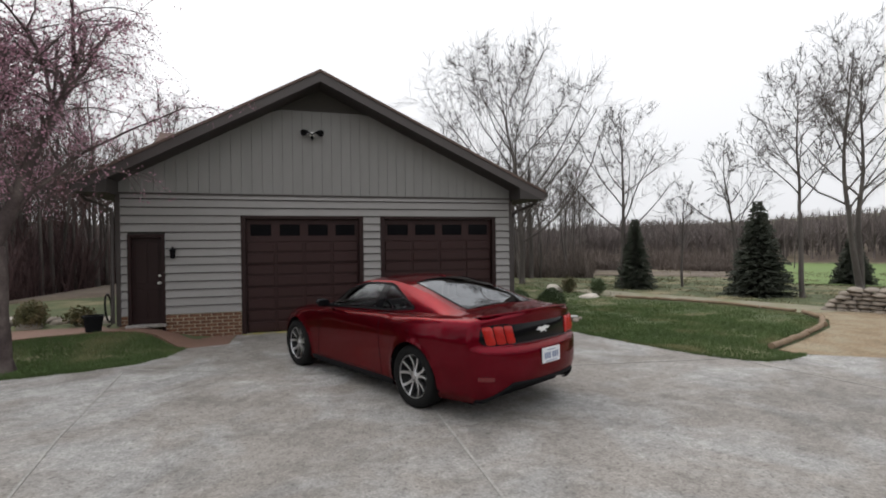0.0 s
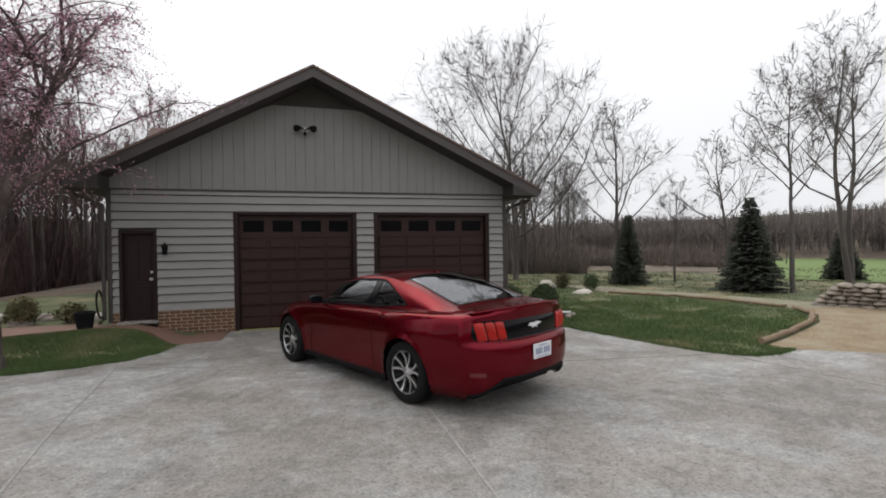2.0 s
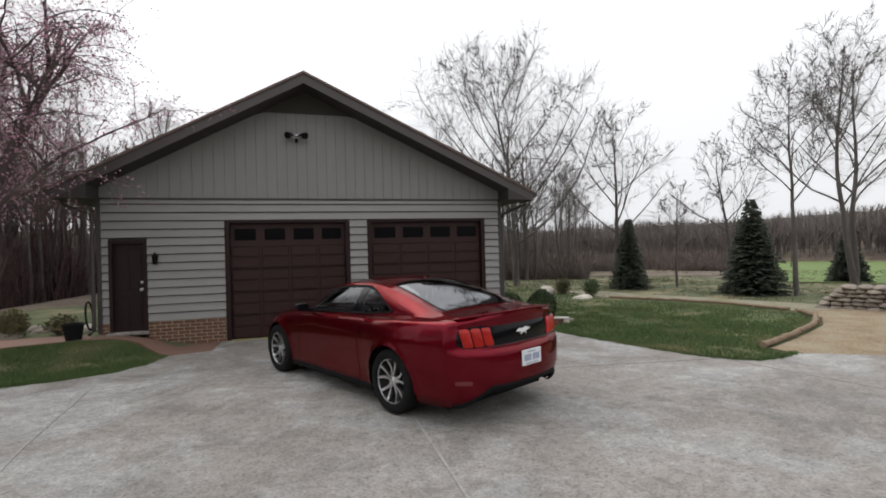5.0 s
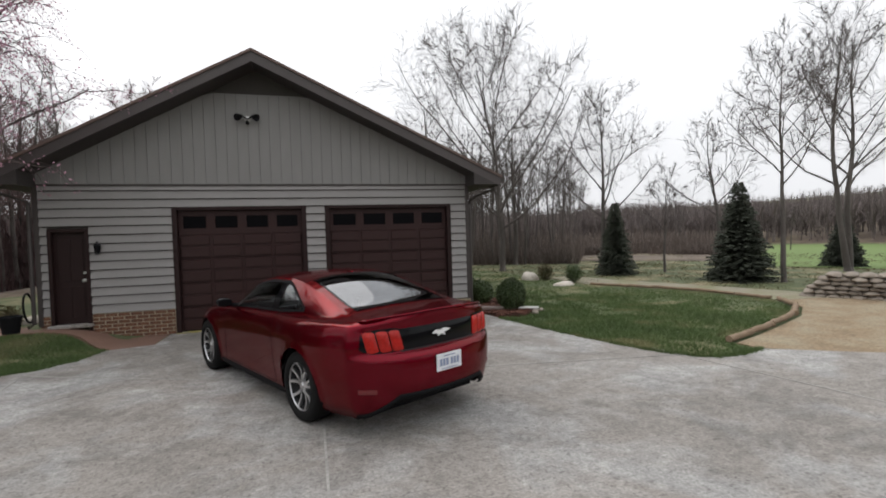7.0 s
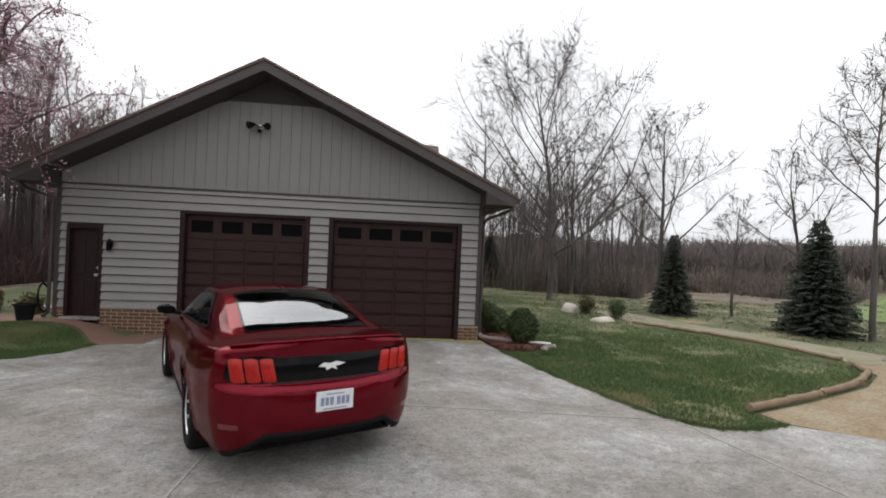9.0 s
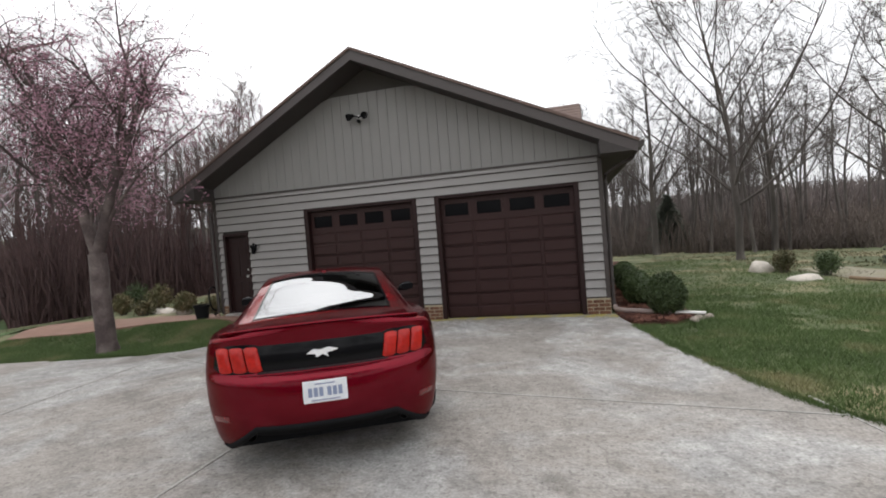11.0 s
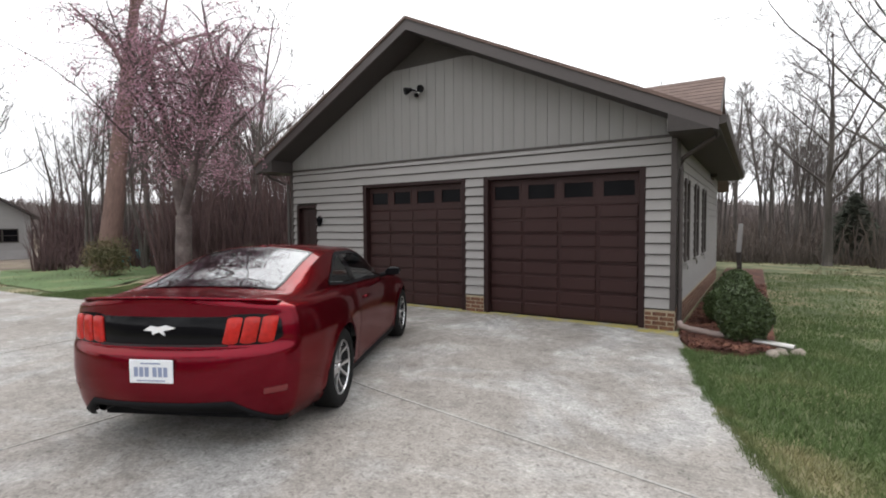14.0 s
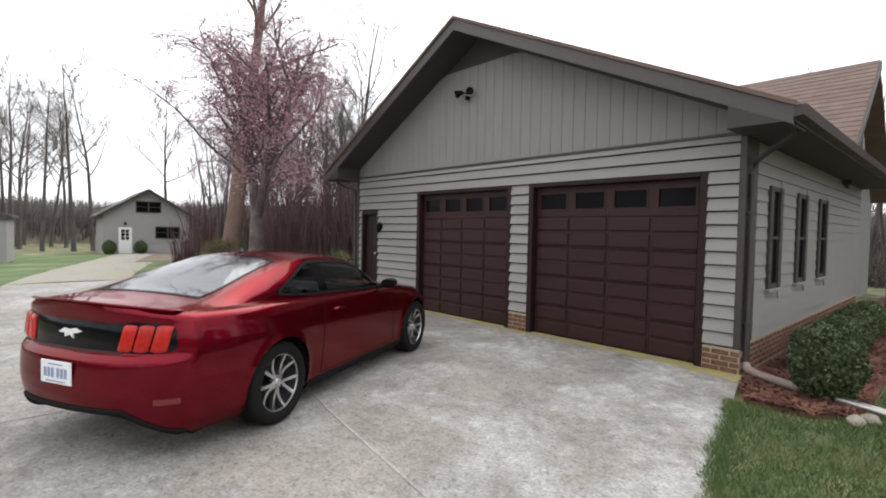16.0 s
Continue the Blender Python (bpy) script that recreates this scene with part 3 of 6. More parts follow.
ROW_Z = [curve(ST, q) for q in (
    (.20, .17, .16, .16, .16, .16, .16, .16, .165, .175, .185, .195),
    (.27, .25, .25, .25, .25, .25, .25, .25, .255, .265, .275, .285),
    (.38, .40, .40, .40, .40, .40, .40, .40, .40, .41, .42, .43),
    (.50, .54, .56, .56, .56, .56, .56, .57, .57, .57, .57, .57),
    (.60, .66, .69, .70, .70, .71, .73, .74, .75, .75, .74, .73),
    (.67, .74, .785, .81, .82, .835, .855, .865, .87, .87, .865, .86),
    (.73, .81, .86, .895, .915, .935, .955, .97, .985, .997, 1.003, 1.0),
    (.765, .84, .885, .925, .943, .965, .987, 1.005, 1.022, 1.032, 1.035, 1.03))]
SG = (0.25, 0.6, 0.9, 1.3, 1.45, 1.8, 2.1, 2.4, 2.8, 3.1, 3.4, 3.7, 4.0, 4.2, 4.5)
RAIL_Y = curve(SG, (.42, .50, .52, .55, .62, .665, .625, .595, .59, .595, .61, .635, .655, .66, .65))
RAIL_Z = curve(SG, (.79, .865, .91, .95, .965, 1.115, 1.265, 1.325, 1.335, 1.305, 1.245, 1.165, 1.09, 1.062, 1.052))
TOP_Z = curve(SG, (.80, .88, .925, .965, .985, 1.165, 1.31, 1.37, 1.385, 1.372, 1.308, 1.218, 1.122, 1.085, 1.068))
NV_SIDE, NV_BAND, NV_TOP = 7, 16, 18


_sections = {}


def section(x):
    key = round(float(x), 4)
    if key not in _sections:
        _sections[key] = make_section(key)
    return _sections[key]


def make_section(x):
    """Half of a cross section, from the sill up to the roof's middle, as (y, z) rows."""
    cy, cz = [f(x) for f in ROW_Y], [f(x) for f in ROW_Z]
    k = np.arange(8.0)
    fy, fz = curve(k, cy), curve(k, cz)
    out = [(float(fy(q)), float(fz(q))) for q in np.linspace(0, 7, 7 * NV_SIDE + 1)]
    (y0, z0), (y1, z1) = out[-1], (float(RAIL_Y(x)), float(RAIL_Z(x)))
    for q in np.linspace(0, 1, NV_BAND + 1)[1:]:
        out.append((y0 + (y1 - y0) * q + 0.03 * math.sin(q * math.pi) * min(1, (z1 - z0) / 0.2 if z1 > z0 else 0), z0 + (z1 - z0) * q))
    zt = float(TOP_Z(x))
    for q in np.linspace(0, 1, NV_TOP + 1)[1:]:
        out.append((y1 * (1 - q), z1 + (zt - z1) * (1 - (1 - q) ** 2.2)))
    return out


I_BELT, I_RAIL = 7 * NV_SIDE, 7 * NV_SIDE + NV_BAND


def body_point(x, v, side, off=0.0):
    """A point of the skin: v counts rows from the sill (0) to the roof's middle."""
    s = section(x)
    i = min(int(v), len(s) - 2)
    f = v - i
    y, z = s[i][0] * (1 - f) + s[i + 1][0] * f, s[i][1] * (1 - f) + s[i + 1][1] * f
    if off:
        dy, dz = s[i + 1][0] - s[i][0], s[i + 1][1] - s[i][1]
        q = math.hypot(dy, dz) or 1
        y, z = y + off * dz / q, z - off * dy / q
    return (x, side * y, z)


def row_at_height(x, z):
    s = section(x)
    for i in range(len(s) - 1):
        if s[i][1] <= z <= s[i + 1][1]:
            return i + (z - s[i][1]) / max(1e-6, s[i + 1][1] - s[i][1])
    return 0


# outlines of the glass, in rows of the side band
def band_lo(x):
    return 0.05 + 0.10 * max(0.0, (x - 2.95) / 0.5) ** 1.6


def band_hi(x):
    return 0.90 - 0.66 * max(0.0, (x - 2.85) / 0.6) ** 1.4


WIN_X = (1.60, 3.43)
SCREEN_X, BACK_X = (1.47, 2.16), (3.16, 4.10)


def in_glass(x, v):
    if v >= I_RAIL + 3.0 and BACK_X[0] + 0.03 < x < BACK_X[1] - 0.03:
        return True
    if v >= I_RAIL + 1.2:
        return SCREEN_X[0] + 0.03 < x < SCREEN_X[1] - 0.03
    q = (v - I_BELT) / NV_BAND
    return WIN_X[0] + 0.03 < x < WIN_X[1] - 0.03 and band_lo(x) + 0.06 < q < band_hi(x) - 0.06 and not 2.72 < x < 2.86


AXLES, WHEEL_R, ARCH_R, HUB_Z = (0.87, 3.59), 0.343, 0.385, 0.343
car = thing("car", "dark red fastback coupe parked on the concrete drive", "car")
car.matrix_basis = pose(-0.57, -3.92, 0, 0, 0, -63.6)
CAR_MID = 2.23


def shift(v):
    return (v[0] - CAR_MID, v[1], v[2])


def grid_faces(nu, nv, keep=None):
    return [(i * nv + j, (i + 1) * nv + j, (i + 1) * nv + j + 1, i * nv + j + 1) for i in range(nu - 1) for j in range(nv - 1) if keep is None or keep(i, j)]


xs = np.linspace(0.25, X_END, 230)
half = [section(x) for x in xs]
nv_half = len(half[0])


def build_side(side):
    verts, faces = [], []
    for i, x in enumerate(xs):
        for j, (y, z) in enumerate(half[i]):
            px, pz = x, z
            for ax in AXLES:
                d = math.hypot(x - ax, z - HUB_Z)
                if j < I_BELT and abs(d - ARCH_R) < 0.022 and y > 0.5:
                    px, pz = ax + (x - ax) * ARCH_R / d, HUB_Z + (z - HUB_Z) * ARCH_R / d
            flare = 0.0
            for ax in AXLES:
                d = math.hypot(x - ax, z - HUB_Z)
                if j < I_BELT:
                    flare = max(flare, 0.014 * math.exp(-((d - ARCH_R) / 0.035) ** 2))
            verts.append(shift((px, side * (y + flare), pz)))

    def keep(i, j):
        xm, jm = (xs[i] + xs[i + 1]) / 2, j + 0.5
        zm = (half[i][j][1] + half[i + 1][j + 1][1]) / 2
        if j < I_BELT and any(math.hypot(xm - ax, zm - HUB_Z) < ARCH_R for ax in AXLES):
            return False
        return not in_glass(xm, jm)
    return verts, grid_faces(len(xs), nv_half, keep)


# rear fascia
CAP_D = curve((.20, .26, .32, .40, .48, .57, .66, .72, .742, .765, .84, .92, .965, .985, 1.015, 1.06), (.25, .30, .335, .362, .38, .384, .374, .362, .335, .296, .288, .278, .27, .28, .288, .285))
END = half[-1]


def end_width(z):
    for i in range(I_BELT):
        if END[i][1] <= z <= END[i + 1][1]:
            f = (z - END[i][1]) / max(1e-6, END[i + 1][1] - END[i][1])
            return END[i][0] * (1 - f) + END[i + 1][0] * f
    return END[I_BELT][0] if z > 0.9 else END[0][0]


def cap_point(s, z, off=0.0):
    """A point of the rear fascia: s from -1 to 1 across."""
    w = end_width(min(z, END[I_BELT][1]))
    zz = z + 0.045 * (1 - s * s) * max(0.0, (z - 0.96) / 0.07)
    d = float(CAP_D(z))
    e = 2.5
    g = max(0.0, 1 - abs(s) ** e)
    x = X_END + d * g ** 0.66
    nx, ny = 1.0, 0.66 * d * max(g, 0.02) ** -0.34 * e * abs(s) ** (e - 1) / w * (1 if s > 0 else -1)
    q = math.hypot(nx, ny)
    return (x + off * nx / q - CAR_MID, s * w + off * ny / q, zz)


cap_rows = [p[1] for p in END[:I_BELT + 1]]
cap_s = [math.copysign(1 - (1 - abs(q)) ** 1.6, q) for q in np.linspace(-1, 1, 61)]
me_verts, me_faces = [], []
for side in (1, -1):
    v, f = build_side(side)
    o = len(me_verts)
    me_verts += v
    me_faces += [tuple(o + i for i in (q if side > 0 else q[::-1])) for q in f]
o = len(me_verts)


def tail_foot(s):
    """The lower edge of the bumper: it steps up between the corners."""
    return 0.215 + 0.17 * min(1.0, max(0.0, (0.95 - abs(s)) / 0.36)) ** 1.3


me_verts += [cap_point(s, max(z, tail_foot(s))) for z in cap_rows for s in cap_s]
me_faces += [tuple(o + i for i in q) for q in grid_faces(len(cap_rows), len(cap_s))]
# close the deck behind the last section
deck_z = [(y, z) for y, z in END[I_BELT:]]
o = len(me_verts)
line = [(s, cap_point(s, END[I_BELT][1])) for s in cap_s]
for s, p in line:
    y = s * END[I_BELT][0]
    z = float(np.interp(abs(y), [q[0] for q in deck_z[::-1]], [q[1] for q in deck_z[::-1]]))
    me_verts += [(X_END - CAR_MID, y, z), p]
me_faces += [(o + 2 * i, o + 2 * i + 1, o + 2 * i + 3, o + 2 * i + 2) for i in range(len(cap_s) - 1)]
# nose
FRONT = half[0]
FD = curve((.2, .3, .5, .65, .74, .80), (.08, .18, .25, .23, .15, .05))
nose_s = np.linspace(-1, 1, 31)
o = len(me_verts)
for y, z in FRONT[:I_BELT + 1]:
    me_verts += [(0.25 - float(FD(z)) * (1 - abs(s) ** 2.4) - CAR_MID, s * y, z + 0.035 * (1 - s * s) * max(0, (z - .6) / .165)) for s in nose_s]
me_faces += grid_faces(I_BELT + 1, 31)
bm_me = mesh_of("body", me_verts, me_faces, M_PAINT)
bm = bmesh.new()
bm.from_mesh(bm_me)
bmesh.ops.remove_doubles(bm, verts=bm.verts, dist=0.0015)
car_body = obj("body", finish("body", bm, M_PAINT, True, 28), car, "dark red metallic paint")
bpy.data.meshes.remove(bm_me)


def band_strip(name, x0, x1, lo, hi, side, off, material, steps=40, parent=None, n=8):
    verts = []
    cols = np.linspace(x0, x1, steps)
    for x in cols:
        a, b = lo(x), hi(x)
        for k in range(n + 1):
            verts.append(shift(body_point(x, I_BELT + NV_BAND * (a + (b - a) * k / n), side, off)))
    return obj(name, mesh_of(name, verts, grid_faces(steps, n + 1), material, True), parent or car)


for side in (1, -1):
    w = band_strip("door_glass", WIN_X[0], 2.74, band_lo, band_hi, side, 0.003, M_GLASS)
    band_strip("quarter_glass", 2.84, WIN_X[1], band_lo, band_hi, side, 0.003, M_GLASS)
    band_strip("pillar_cover", 2.72, 2.86, band_lo, band_hi, side, 0.005, M_GLOSSBLACK, 6)
    band_strip("lower_weatherstrip", WIN_X[0], WIN_X[1], lambda x: band_lo(x) - 0.03, lambda x: band_lo(x) + 0.05, side, 0.006, M_BLACK, n=2)
    band_strip("upper_weatherstrip", WIN_X[0], WIN_X[1], lambda x: band_hi(x) - 0.05, lambda x: band_hi(x) + 0.025, side, 0.006, M_BLACK, n=2)
    band_strip("front_weatherstrip", WIN_X[0] - 0.03, WIN_X[0] + 0.05, lambda x: band_lo(x) - 0.02, band_hi, side, 0.006, M_BLACK, 4)
    band_strip("rear_weatherstrip", WIN_X[1] - 0.035, WIN_X[1] + 0.005, lambda x: band_lo(x) - 0.04, lambda x: band_hi(x) + 0.03, side, 0.006, M_BLACK, 4)


def top_panel(name, x0, x1, edge, off, material, v_in=None, steps=30):
    """A panel over the roof's middle, from side to side."""
    verts = []
    cols = np.linspace(x0, x1, steps)
    vs = list(np.linspace(I_RAIL + edge, nv_half - 1.001, 14))
    for x in cols:
        verts += [shift(body_point(x, v, 1, -off)[:2] + (body_point(x, v, 1)[2] + off,)) for v in vs]
        verts += [shift(body_point(x, v, -1, -off)[:2] + (body_point(x, v, -1)[2] + off,)) for v in vs[::-1]]
    return obj(name, mesh_of(name, verts, grid_faces(steps, 28), material, True), car)


def top_border(name, x0, x1, edge, width, off, material):
    verts, faces = [], []
    for side in (1, -1):
        o = len(verts)
        cols = np.linspace(x0, x1, 30)
        for x in cols:
            for v in (I_RAIL + edge, I_RAIL + edge + width / 2, I_RAIL + edge + width):
                p = body_point(x, v, side)
                verts.append(shift((p[0], p[1], p[2] + off)))
        faces += [tuple(o + i for i in q) for q in grid_faces(30, 3)]
    for xa, xb in ((x0, x0 + 0.05), (x1 - 0.025, x1)):
        o = len(verts)
        vs = np.linspace(I_RAIL + edge, nv_half - 1.001, 10)
        for x in (xa, (xa + xb) / 2, xb):
            for side, seq in ((1, vs), (-1, vs[::-1])):
                for v in seq:
                    p = body_point(x, v, side)
                    verts.append(shift((p[0], p[1], p[2] + off)))
        faces += [tuple(o + i for i in q) for q in grid_faces(3, 20)]
    return obj(name, mesh_of(name, verts, faces, material, True), car)


top_panel("windscreen", *SCREEN_X, 0.8, 0.004, M_GLASS)
top_border("windscreen_border", *SCREEN_X, 0.8, 1.6, 0.006, M_GLOSSBLACK)
top_panel("rear_window", *BACK_X, 2.6, 0.004, M_REARGLASS)
top_border("rear_window_border", *BACK_X, 2.6, 0.6, 0.006, M_GLOSSBLACK)


def cap_patch(name, s0, s1, z0, z1, off, material, slant=0.0, ns=8, nz=6, label="", round_=0.0, parent=None):
    """A raised piece on the rear fascia with closed sides; slant moves its foot inwards."""
    top, low = [], []
    for i in range(ns + 1):
        for k in range(nz + 1):
            q = k / nz
            z = z0 + (z1 - z0) * q
            e = abs(2 * i / ns - 1)
            zz = z + ((z0 + z1) / 2 - z) * round_ * e ** 4
            s = s0 + (s1 - s0) * i / ns + slant * (1 - q)
            edge = min(i, ns - i, k, nz - k) == 0
            top.append(cap_point(s, zz, off * (0.55 if edge else 1)))
            low.append(cap_point(s, zz, -0.012))
    f = grid_faces(ns + 1, nz + 1)
    n = len(top)
    rim = [i * (nz + 1) for i in range(ns + 1)] + [ns * (nz + 1) + k for k in range(1, nz + 1)] + [i * (nz + 1) + nz for i in range(ns - 1, -1, -1)] + [k for k in range(nz - 1, 0, -1)]
    faces = f + [(rim[i], rim[(i + 1) % len(rim)], n + rim[(i + 1) % len(rim)], n + rim[i]) for i in range(len(rim))]
    bm = bmesh.new()
    vs = [bm.verts.new(p) for p in top + low]
    for q in faces:
        bm.faces.new([vs[i] for i in q])
    return part(name, bm, material, parent or car, label, True, 35)


panel = cap_patch("rear_panel", -0.515, 0.515, 0.778, 0.962, 0.006, M_GLOSSBLACK, 0, 24, 8, "gloss black panel between the tail lamps")
cap_patch("panel_trim", -0.53, 0.53, 0.764, 0.776, 0.012, M_RIMDARK, 0, 24, 2, "dark strip under the black panel")
for sgn in (1, -1):
    housing = cap_patch("lamp_housing", *sorted((sgn * 0.46, sgn * 0.905)), 0.768, 0.972, 0.003, M_GLOSSBLACK, 0, 20, 6, "", 0.45)
    for a, b in ((0.538, 0.648), (0.662, 0.772), (0.786, 0.89)):
        s0, s1 = sorted((sgn * a, sgn * b))
        cap_patch("tail_lamp", s0, s1, 0.78, 0.958, 0.022, M_LAMP, -sgn * 0.05, 6, 8, "red tail lamp bar", 0.12, housing)
    cap_patch("side_reflector", *sorted((sgn * 0.80, sgn * 0.94)), 0.43, 0.472, 0.005, M_REFLECT, 0, 6, 3, "red reflector in the bumper")
    for dy in (-0.045, 0.045):
        bm = bmesh.new()
        lathe(bm, [(0.028, -0.16), (0.036, -0.16), (0.038, 0.0), (0.034, 0.003), (0.031, -0.05), (0.03, -0.10), (0.0, -0.1)], 20, Matrix.Translation((X_END + 0.15 - CAR_MID, sgn * 0.61 + dy, 0.288)) @ pose(0, 0, 0, 0, 90, 0))
        part("exhaust_tip", bm, M_RIMDARK, car, "", True, 40)
dv = [cap_point(q, z, -0.02 - 0.9 * (0.42 - z)) for q in np.linspace(-0.93, 0.93, 41) for z in np.linspace(0.235, 0.42, 6)]
obj("diffuser", mesh_of("diffuser", dv, grid_faces(41, 6), M_BLACK, True), car, "black recessed lower diffuser")
lip = [cap_point(q, tail_foot(q) + dz, off) for q in np.linspace(-0.985, 0.985, 61) for dz, off in ((-0.03, -0.02), (-0.022, 0.008), (0.012, 0.012), (0.02, 0.002))]
obj("bumper_lip", mesh_of("bumper_lip", lip, grid_faces(61, 4), M_BLACK, True), car, "black lower edge of the bumper")
# badge on the panel: a plain pale shape
bm = bmesh.new()
pts = [(1.35 * p, 1.35 * q) for p, q in ((-0.085, 0.0), (-0.05, 0.022), (-0.01, 0.016), (0.03, 0.026), (0.085, 0.012), (0.05, 0.002), (0.02, -0.002), (0.03, -0.026), (0.0, -0.008), (-0.035, -0.022), (-0.04, -0.004))]
lo = [bm.verts.new((cap_point(0, 0.875 + q, 0.006)[0], p, cap_point(0, 0.875 + q)[2])) for p, q in pts]
hi = [bm.verts.new((cap_point(0, 0.875 + q, 0.016)[0], p, cap_point(0, 0.875 + q)[2])) for p, q in pts]
bm.faces.new(hi)
for i in range(len(pts)):
    bm.faces.new((lo[i], lo[(i + 1) % len(pts)], hi[(i + 1) % len(pts)], hi[i]))
part("badge", bm, M_BADGE, panel, "pale metal badge")
# number plate with plain bars
px = cap_point(0, 0.62, 0)[0]
plate = obj("number_plate", finish("number_plate", box(px + 0.002, px + 0.014, -0.153, 0.153, 0.545, 0.70, 0.003), M_PLATE), car, "white number plate")
for y0, y1, z0, z1 in ((-0.118, -0.09, 0.588, 0.652), (-0.08, -0.052, 0.588, 0.652), (-0.042, -0.014, 0.588, 0.652), (0.014, 0.042, 0.588, 0.652), (0.052, 0.08, 0.588, 0.652), (0.09, 0.118, 0.588, 0.652), (-0.07, 0.07, 0.672, 0.681), (-0.1, 0.1, 0.558, 0.566)):
    part("plate_bar", box(px + 0.014, px + 0.0155, y0, y1, z0, z1), M_PLATEINK, plate)
# spoiler lip
verts = []
prof = [(-0.20, 0.004), (-0.12, 0.012), (-0.05, 0.028), (0.004, 0.04), (0.008, 0.03), (-0.012, 0.012), (-0.03, -0.006)]
ss = np.linspace(-0.93, 0.93, 41)
for s in ss:
    p = cap_point(s, 1.02)
    q = 1 - abs(s) ** 8
    y = p[1]
    for dx, dz in prof:
        verts.append((p[0] + dx * (0.5 + 0.5 * q), y, p[2] + 0.006 + dz * (0.35 + 0.65 * q)))
spoiler = obj("spoiler", mesh_of("spoiler", verts, grid_faces(41, len(prof)), M_PAINT, True, 40), car)
# shut lines: narrow dark gaps on the skin
def shut_line(pts, wide=0.007):
    verts = []
    for x, v, side in pts:
        for dx in (-wide / 2, wide / 2):
            verts.append(shift(body_point(x + dx, v, side, 0.0018)))
    return obj("shut_line", mesh_of("shut_line", verts, grid_faces(len(pts), 2), M_BLACK), car)


for side in (1, -1):
    for x0, x1 in ((1.45, 1.60), (2.98, 2.93)):
        shut_line([(x0 + (x1 - x0) * q, 8 + (I_BELT - 8) * q, side) for q in np.linspace(0, 1, 26)])
    verts = []
    for x in np.linspace(1.45, 2.98, 40):
        r = row_at_height(x, 0.262)
        verts += [shift(body_point(x, r, side, 0.002)), shift(body_point(x, r + 0.3, side, 0.002))]
    obj("shut_line", mesh_of("shut_line", verts, grid_faces(40, 2), M_BLACK), car)
    # black sill between the wheels
    verts = []
    for x in np.linspace(AXLES[0] + 0.39, AXLES[1] - 0.39, 40):
        for q in range(5):
            verts.append(shift(body_point(x, 6.6 * q / 4, side, 0.014 if q in (1, 2, 3) else 0.001)))
    obj("sill", mesh_of("sill", verts, grid_faces(40, 5), M_BLACK, True), car, "black sill")
    # handle
    hp = body_point(2.70, row_at_height(2.70, 0.845), side, 0.0)
    bm = box(2.60 - CAR_MID, 2.80 - CAR_MID, -0.016, 0.016, -0.014, 0.014, 0.01)
    bmesh.ops.translate(bm, verts=bm.verts, vec=(0, side * (hp[1] + 0.014) , hp[2]))
    part("door_handle", bm, M_PAINT, car, "", True, 50)
    # mirror
    bm = bmesh.new()
    bmesh.ops.create_uvsphere(bm, u_segments=20, v_segments=12, radius=1)
    for v in bm.verts:
        c = v.co
        v.co = Vector((max(-1, min(0.55, c.x)) * 0.075, c.y * 0.10, c.z * 0.058 + 0.01 * c.y * side))
    bmesh.ops.translate(bm, verts=bm.verts, vec=(1.78 - CAR_MID, side * 0.99, 1.015))
    mirror = part("mirror", bm, M_GLOSSBLACK, car, "", True, 50)
    bm = box(1.78 + 0.047 - CAR_MID, 1.78 + 0.052 - CAR_MID, side * 1.0 - 0.075, side * 1.0 + 0.075, 0.98, 1.05)
    part("mirror_glass", bm, M_DARKGLASS, mirror)
    bm = tube(bmesh.new(), [(1.76 - CAR_MID, side * 0.83, 0.965), (1.77 - CAR_MID, side * 0.93, 0.985)], [0.03, 0.025], 8)
    part("mirror_arm", bm, M_BLACK, mirror)


